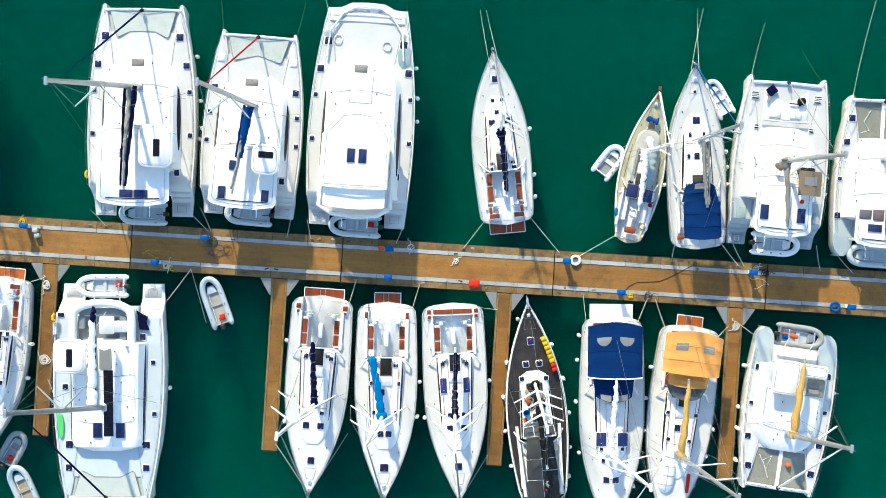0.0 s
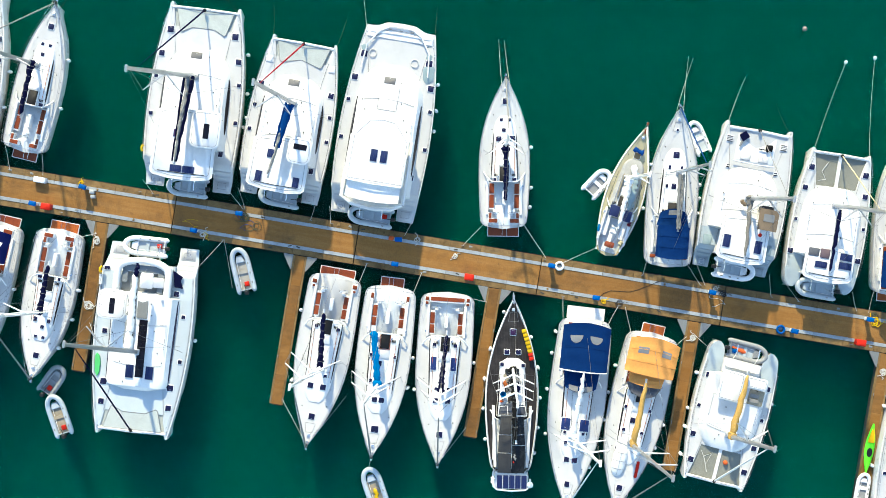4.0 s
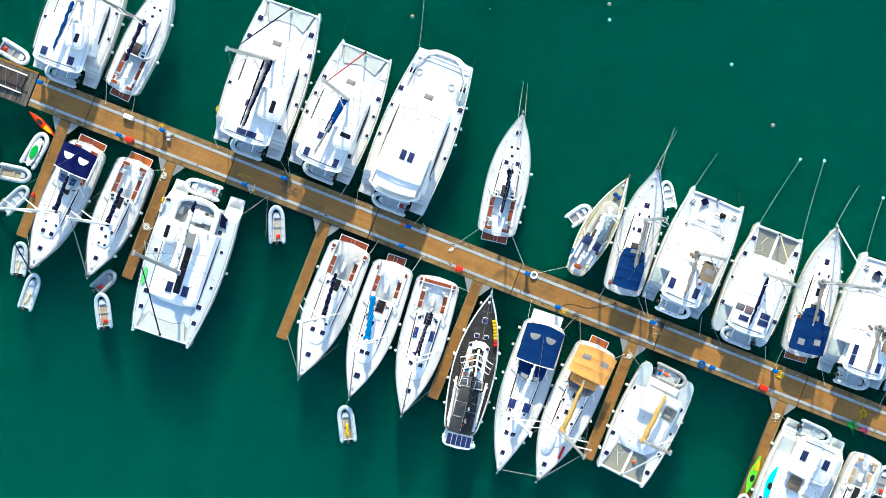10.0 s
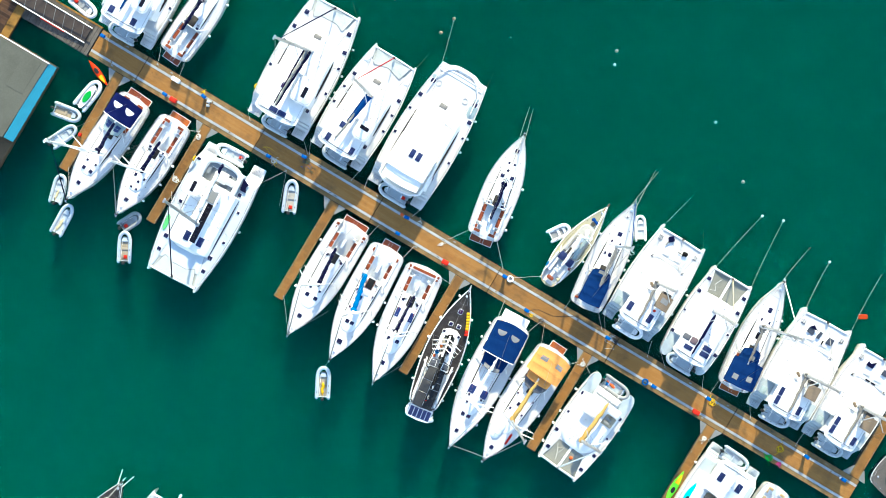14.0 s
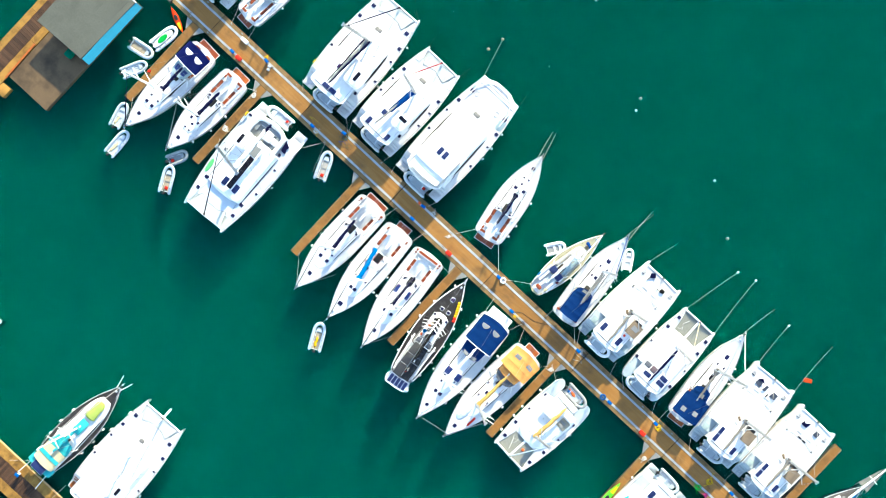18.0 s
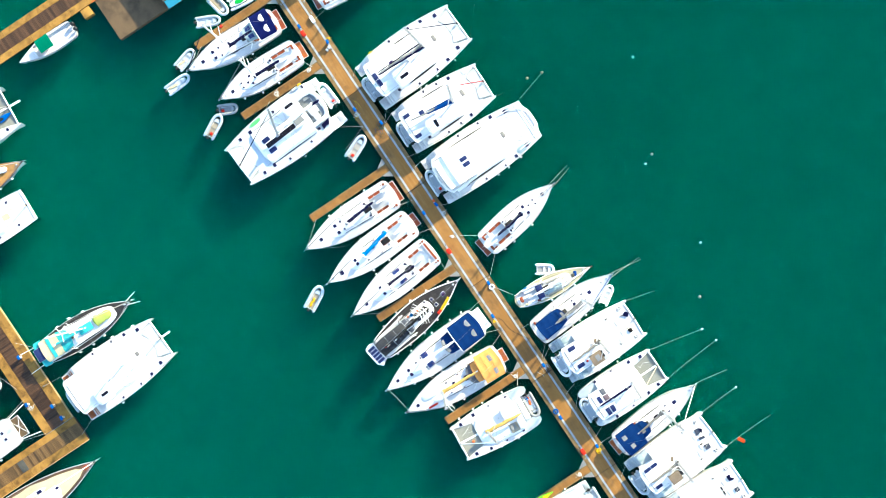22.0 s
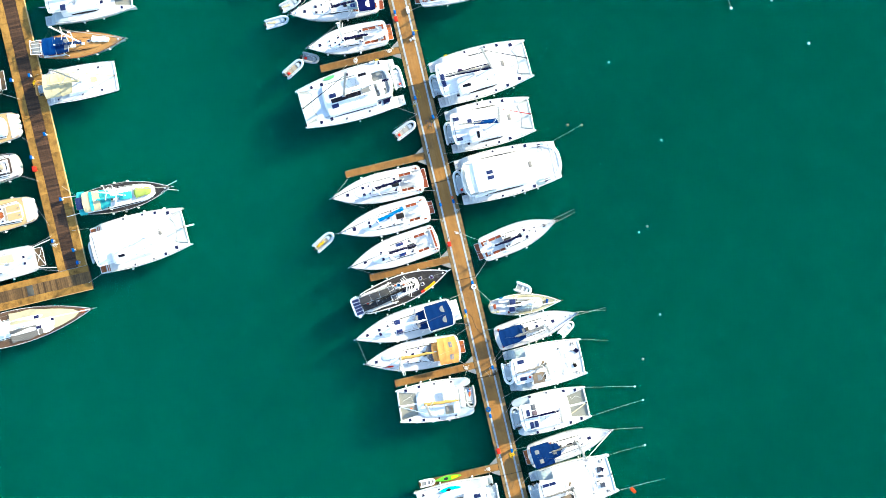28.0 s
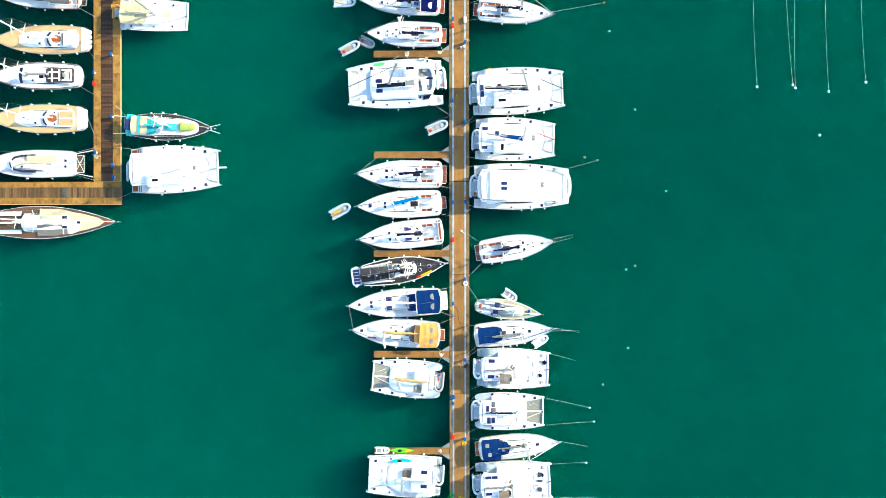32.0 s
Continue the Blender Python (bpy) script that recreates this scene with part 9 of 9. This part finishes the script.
long_yacht()
for s in (-1, 1):
    part("bow_fork", tube([(14.0, s * 0.25, 1.6), (15.7, s * 0.75, 1.5)], 0.05, 6), WHITESPAR, YACHTS["Q3"][0], "spare pole at the bow")


def runabout():
    b = empty("motorboat", pose(-26.6, 53.5, 0, 0, 0, 180), "open white motorboat with a green canopy and outboards", "motorboat")
    ln = Lines(8.6, 2.7, 0.9, 0.35, 2.0, 0.85, 0.35)
    hull_parts(b, ln, GEL, NONSKID, (0.5, 6.0, 1.0, 0.5), NAVY)
    part("canopy", shell(lambda u, v: (lerp(3.2, 5.2, u), lerp(-0.95, 0.95, v), 2.1 + 0.12 * math.sin(math.pi * v)), 6, 8, 0.03), GREENCLOTH, b, "green canvas canopy")
    for x, y in ((3.3, 0.85), (3.3, -0.85), (5.1, 0.85), (5.1, -0.85)):
        part("canopy_post", tube([(x, y, 0.9), (x, y, 2.1)], 0.025, 6), STEEL, b)
    part("console", bx(4.3, 5.0, -0.5, 0.5, 0.5, 1.5, 0.1), GEL, b)
    part("bow_cushion", bx(6.1, 7.3, -0.6, 0.6, 0.95, 1.02, 0.2), GREYDECK, b)
    for y in (-0.4, 0.4):
        outboard(b, 0.05, y, 0.55, 1.4)


runabout()

# ---------------------------------------------------------------- tenders afloat
dinghy(-5.45, 17.9, 23, 3.9, 1.7, floor=plain("cream_floor", (0.30, 0.285, 0.25), 0.6), tank=RED, label="grey inflatable dinghy with a red tank, tied to the dock")
dinghy(-21.4, 3.95, 28, 3.8, 1.75, floor=FLOORTAN, extra=YELLOW, label="grey inflatable dinghy with a yellow bundle aboard")
dinghy(7.2, -8.5, -34, 2.7, 1.6, motor=False, label="small pale inflatable dinghy beside the classic yacht", tube_mat=TUBEWHITE)
dinghy(12.1, -17.6, 33, 3.0, 1.4, motor=False, tube_mat=TUBEWHITE, floor=TUBEPALE, label="white inflatable dinghy tied alongside a sloop's bow")
dinghy(-18.0, 41.1, 15, 3.5, 1.6, tube_mat=TUBEPALE, floor=TUBEPALE, extra=CREAM, label="white inflatable dinghy with a yellow cushion")
dinghy(-20.95, 39.3, 2, 3.9, 1.6, floor=TUBEPALE, extra=CREAM, label="pale blue inflatable dinghy trailing at a yacht's bow")
dinghy(-16.6, 33.35, -26, 2.9, 1.6, floor=FLOORGREY, tank=RED, tube_mat=plain("dull_grey_tube", (0.24, 0.265, 0.275), 0.6), label="dull grey inflatable dinghy with a red tank")
dinghy(-19.75, 30.95, 28, 3.7, 1.65, floor=FLOORTAN, tank=RED, label="grey inflatable dinghy with a red fuel tank")
dinghy(-7.4, 44.3, -10, 3.9, 1.8, motor=False, tube_mat=TUBEWHITE, label="white inflatable dinghy with a paddle board laid across it")
board = empty("paddle_board", pose(-5.75, 43.95, 0.62, 0, 0, -6), "white and green paddle board lying on a dinghy", "board")
for nm, la, lb, z, m in (("body", 1.55, 0.42, 0.0, GEL), ("deck_pad", 0.75, 0.33, 0.10, GREENP)):
    part(nm, slab([(la * math.cos(k * math.pi / 12), lb * math.sin(k * math.pi / 12)) for k in range(24)], z, z + 0.11, 0.02), m, board)
dinghy(-8.8, 46.8, -80, 3.5, 1.7, tube_mat=TUBEPALE, floor=FLOORTAN, label="white inflatable dinghy moored at the finger")
dinghy(-12.5, 44.9, -26, 3.6, 1.6, tube_mat=TUBEPALE, floor=TUBEPALE, label="white inflatable dinghy moored at the finger")
dinghy(3.1, 51.3, -100, 3.6, 1.7, tube_mat=TUBEWHITE, tank=RED, label="white inflatable dinghy moored beside the landing")
dinghy(-7.2, -47.3, 5, 3.4, 1.6, tube_mat=TUBEWHITE, tank=RED, label="white inflatable dinghy beside the small sloop")
dinghy(-14.05, -34.75, 0, 2.5, 1.2, z=DOCK_Z, tube_mat=TUBEWHITE, motor=False, label="small pale dinghy hauled out on the finger pontoon")


def kayak(x, y, z, ang, length, width, material, label, second=None):
    k = empty("kayak", pose(x, y, z, 0, 0, ang), label, "kayak", "kayaks")
    rings = []
    for i in range(17):
        u = i / 16
        w = width / 2 * max(0.06, math.sin(math.pi * u)) ** 0.8
        hgt = 0.3 + 0.08 * (2 * u - 1) ** 2
        rings.append([(length * u, w * math.cos(a), 0.15 * hgt + hgt * 0.5 * (1 + math.sin(a))) for a in [2 * math.pi * j / 10 for j in range(10)]])
    part("hull", loft(rings), material, k)
    seat = part("seat_well", slab([(length * 0.42 + 0.38 * math.cos(a), 0.2 * width / 0.7 * math.sin(a)) for a in [2 * math.pi * j / 12 for j in range(12)]], 0.3, 0.372, 0.02), DARKPLASTIC, k, "dark seat well")
    if second:
        part("deck_panel", slab([(length * u, width * 0.34 * q * math.sin(math.pi * u)) for u, q in ((0.62, 1), (0.75, 1), (0.95, 1), (0.95, -1), (0.75, -1), (0.62, -1))][::-1], 0.3, 0.39, 0.02), second, k)


kayak(-2.15, 46.0, 0.02, -113, 3.5, 0.75, plain("orange_red_plastic", (0.56, 0.032, 0.004), 0.35, spec=0.08), "orange and yellow kayak floating beside the dock", YELLOW)
kayak(-11.6, -34.78, DOCK_Z, 0, 4.1, 0.8, plain("lime_green_plastic", (0.12, 0.62, 0.03), 0.35, spec=0.08), "lime green kayak lying on the finger pontoon", YELLOW)
kayak(-11.3, -36.3, 1.78, 0, 3.5, 0.85, plain("turquoise_plastic", (0, 0.46, 0.56), 0.35, spec=0.08), "turquoise kayak on a catamaran's side deck")
kayak(-42.6, 48.2, 1.72, 2, 3.0, 0.8, BLUEPLASTIC, "blue kayak lying on a catamaran's bow net")
solo("orange_float", bx(-0.52, 0.52, -0.27, 0.27, -0.1, 0.14, 0.1, 0.04), plain("red_orange_float", (0.337, 0.0379, 0.0084), 0.45, spec=0.08), pose(17.6, -43.25, 0, 0, 0, -60), "orange-red rectangular mooring float", "float")

# ---------------------------------------------------------------- buoys and mooring lines
def buoy(x, y, material, r=0.24, label="small white mooring buoy on still water"):
    b = empty("mooring_buoy", pose(x, y, 0.04), label, "buoy", "mooring buoys")
    part("float", ball(0, 0, 0.08, r, 0.9, 12, 8), material, b)
    part("ring", tube(circle(0, 0, r + 0.1, 0.07, 10), 0.02, 5, True), GALV, b)


for x, y in ((24.86, 34.5), (29.1, 21.5), (34.2, 8.0), (27.6, -4.95), (27.85, -17.95), (20.3, 25.8), (21.2, 19.9), (24.27, 6.6), (21.53, -27.8), (22.27, -30.1), (21.15, -34.2), (20.96, -36.9), (22.6, -42.6), (49.2, 25.2), (55.1, 25.5), (55.5, 25.0), (61.0, 24.4), (67.1, 25.9), (59.5, 17.2)):
    buoy(x, y, WHITEP if x not in (21.2, 24.27, 20.3, 22.6, 21.15) else ROPEGREEN, 0.22 if x > 45 else 0.15 if x not in (21.2, 24.27, 20.3, 22.6, 21.15) else 0.11)
for x, y in ((29.05, -4.35), (23.7, -24.0), (20.75, 13.6), (22.85, 13.13), (24.0, 39.2)):
    buoy(x, y, plain("faded_pink_float", (0.337, 0.2106, 0.1769), 0.5) if x > 29 or 23.5 < x < 23.9 else ORANGEP if x > 23.5 else plain("faded_orange_float", (0.3159, 0.1895, 0.1179), 0.5), 0.2, "round faded pink mooring buoy on still water" if x > 29 or 23.5 < x < 23.9 else "round orange mooring buoy on still water")


def at(key, x, side, z=None):
    b, ln = YACHTS[key]
    y = side if isinstance(side, float) else side * ln.half(x)
    return b.matrix_basis @ Vector((x, y, ln.sheer(x) if z is None else z))


def cat_bow(key, side):
    b, ln = YACHTS[key]
    return at(key, ln.L * 0.97, side * (ln.outer(ln.L * 0.97) - 0.12))


for key, side, end, mat_r in (("R2", -1.0, (20.3, 25.8, 0.05), ROPEGREEN), ("R3", 1.0, (18.7, 19.8, -0.3), ROPEGREEN), ("R3", -1.0, (18.9, 13.5, -0.3), ROPEGREEN), ("R4", 1.0, (22.8, 13.1, 0.2), ROPE), ("R4", -1.0, (20.8, 6.3, -0.3), ROPEGREEN), ("R8", 1.0, (19.3, -20.1, -0.9), ROPE), ("R8", -1.0, (17.6, -22.85, -0.9), ROPEGREEN), ("R9", 1.0, (21.5, -27.8, 0.1), ROPE), ("R9", -1.0, (22.2, -30.1, 0.1), ROPE), ("R11", 1.0, (20.9, -36.9, 0.1), ROPE), ("R11", -1.0, (22.6, -42.6, 0.1), ROPE)):
    mooring(cat_bow(key, side), end, 0.012, 0.3, mat_r)
mooring((22.9, -23.85, -0.5), (23.65, -23.97, 0.1), 0.015, 0.05, ROPEGREEN)
for key, ends in (("R1", ((24.0, 39.2, 0.2), (22.0, 34.5, -0.3))), ("R5", ((18.8, 0.8, -0.3), (18.8, 0.35, -0.3))), ("R7", ((19.9, -15.4, -0.3), (20.0, -15.0, -0.3))), ("R10", ((21.1, -34.2, 0.1),))):
    b, ln = YACHTS[key]
    for k, e in enumerate(ends):
        mooring(at(key, ln.L - 0.55, 1 - 2 * k), e, 0.015, 0.3, ROPE if k == 0 or key in ("R5", "R7") else ROPEGREEN)
for p0, p1 in (((48.3, 46.0, 1.0), (49.2, 25.2, 0.1)), ((53.6, 46.0, 1.0), (55.1, 25.5, 0.1)), ((55.4, 46.0, 1.0), (55.5, 25.0, 0.1)), ((60.2, 46.0, 1.0), (61.0, 24.4, 0.1)), ((66.0, 46.0, 1.0), (67.1, 25.9, 0.1))):
    mooring(p0, p1, 0.018, 0.7, ROPE, "long mooring rope reaching to a distant buoy")
for key, x, side, end in (("R5", 0.1, 1, (1.37, 0.93)), ("R5", 0.1, -1, (1.5, -6.0)), ("R6", 0.2, 1, (1.3, -7.4)), ("R7", 0.1, 1, (1.35, -14.1)), ("R7", 0.1, -1, (1.4, -18.9)), ("R8", 0.3, 1, (1.4, -19.3)), ("R8", 0.3, -1, (1.38, -24.8)), ("R9", 0.3, 1, (1.4, -27.1)), ("R9", 0.3, -1, (1.4, -31.9)), ("R10", 0.1, 1, (1.38, -32.9)), ("R11", 0.3, 1, (1.38, -38.2)), ("R12", 0.3, 1, (1.38, -44.0)), ("R2", 0.3, 1, (1.38, 26.9)), ("R2", 0.3, -1, (1.4, 19.4)), ("R3", 0.3, 1, (1.4, 19.2)), ("R3", 0.3, -1, (1.4, 13.7)), ("R4", 0.3, 1, (1.4, 12.0)), ("R4", 0.3, -1, (1.4, 5.8)), ("R1", 0.1, 1, (1.38, 39.0)), ("R1", 0.1, -1, (1.38, 36.2)), ("L3", 1.6, 1, (-1.38, 20.5)), ("L4", 0.1, 1, (-1.38, 8.5)), ("L5", 0.1, 1, (-1.38, 3.9)), ("L6", 0.2, 1, (-2.9, -1.8)), ("L8", 0.1, -1, (-1.38, -7.9)), ("L8", 0.1, 1, (-1.38, -12.55)), ("L9", 0.1, -1, (-1.38, -13.1)), ("L9", 0.3, 1, (-3.0, -18.5)), ("L10", 0.8, -1, (-2.6, -18.95)), ("L4", 13.9, -1, (-13.6, 13.6)), ("L4", 13.9, 1, (-12.5, 8.4)), ("L6", 13.8, 1, (-13.4, -1.8)), ("L5", 13.7, 1, (-10.0, 3.9)), ("L8", 15.2, 1, (-17.5, -14.8)), ("L2", 0.1, 1, (-2.6, 31.0)), ("L1", 13.4, 1, (-13.6, 41.7)), ("L3", 8.0, -1, (-10.0, 30.4)), ("L11", 0.5, -1, (-3.0, -35.3)), ("Q4", 0.3, -1, (-56.4, 7.0)), ("Q4", 0.3, 1, (-57.2, 15.4)), ("Q3", 0.1, 1, (-57.0, 22.4)), ("Q2", 0.3, 1, (-57.0, 40.0)), ("P5", 0.1, 1, (-60.4, 9.9)), ("P5", 0.1, -1, (-60.2, 15.4)), ("P4", 0.2, -1, (-60.3, 17.0)), ("P3", 0.2, 1, (-60.3, 24.0)), ("P2", 0.2, 1, (-60.3, 30.0)), ("P1", 0.2, 1, (-60.3, 37.0))):
    mooring(at(key, x, side), (end[0], end[1], 0.68 if abs(end[0] + 17.5) > 0.1 else 1.3), 0.018, 0.12)
for p0, p1 in (((-5.2, 19.2, 0.5), (-1.38, 20.5, 0.68)), ((-18.2, 5.6, 0.5), (-17.0, 5.5, 1.4)), ((9.2, -9.9, 0.5), (9.6, -10.4, 1.0))):
    mooring(p0, p1, 0.014, 0.1)
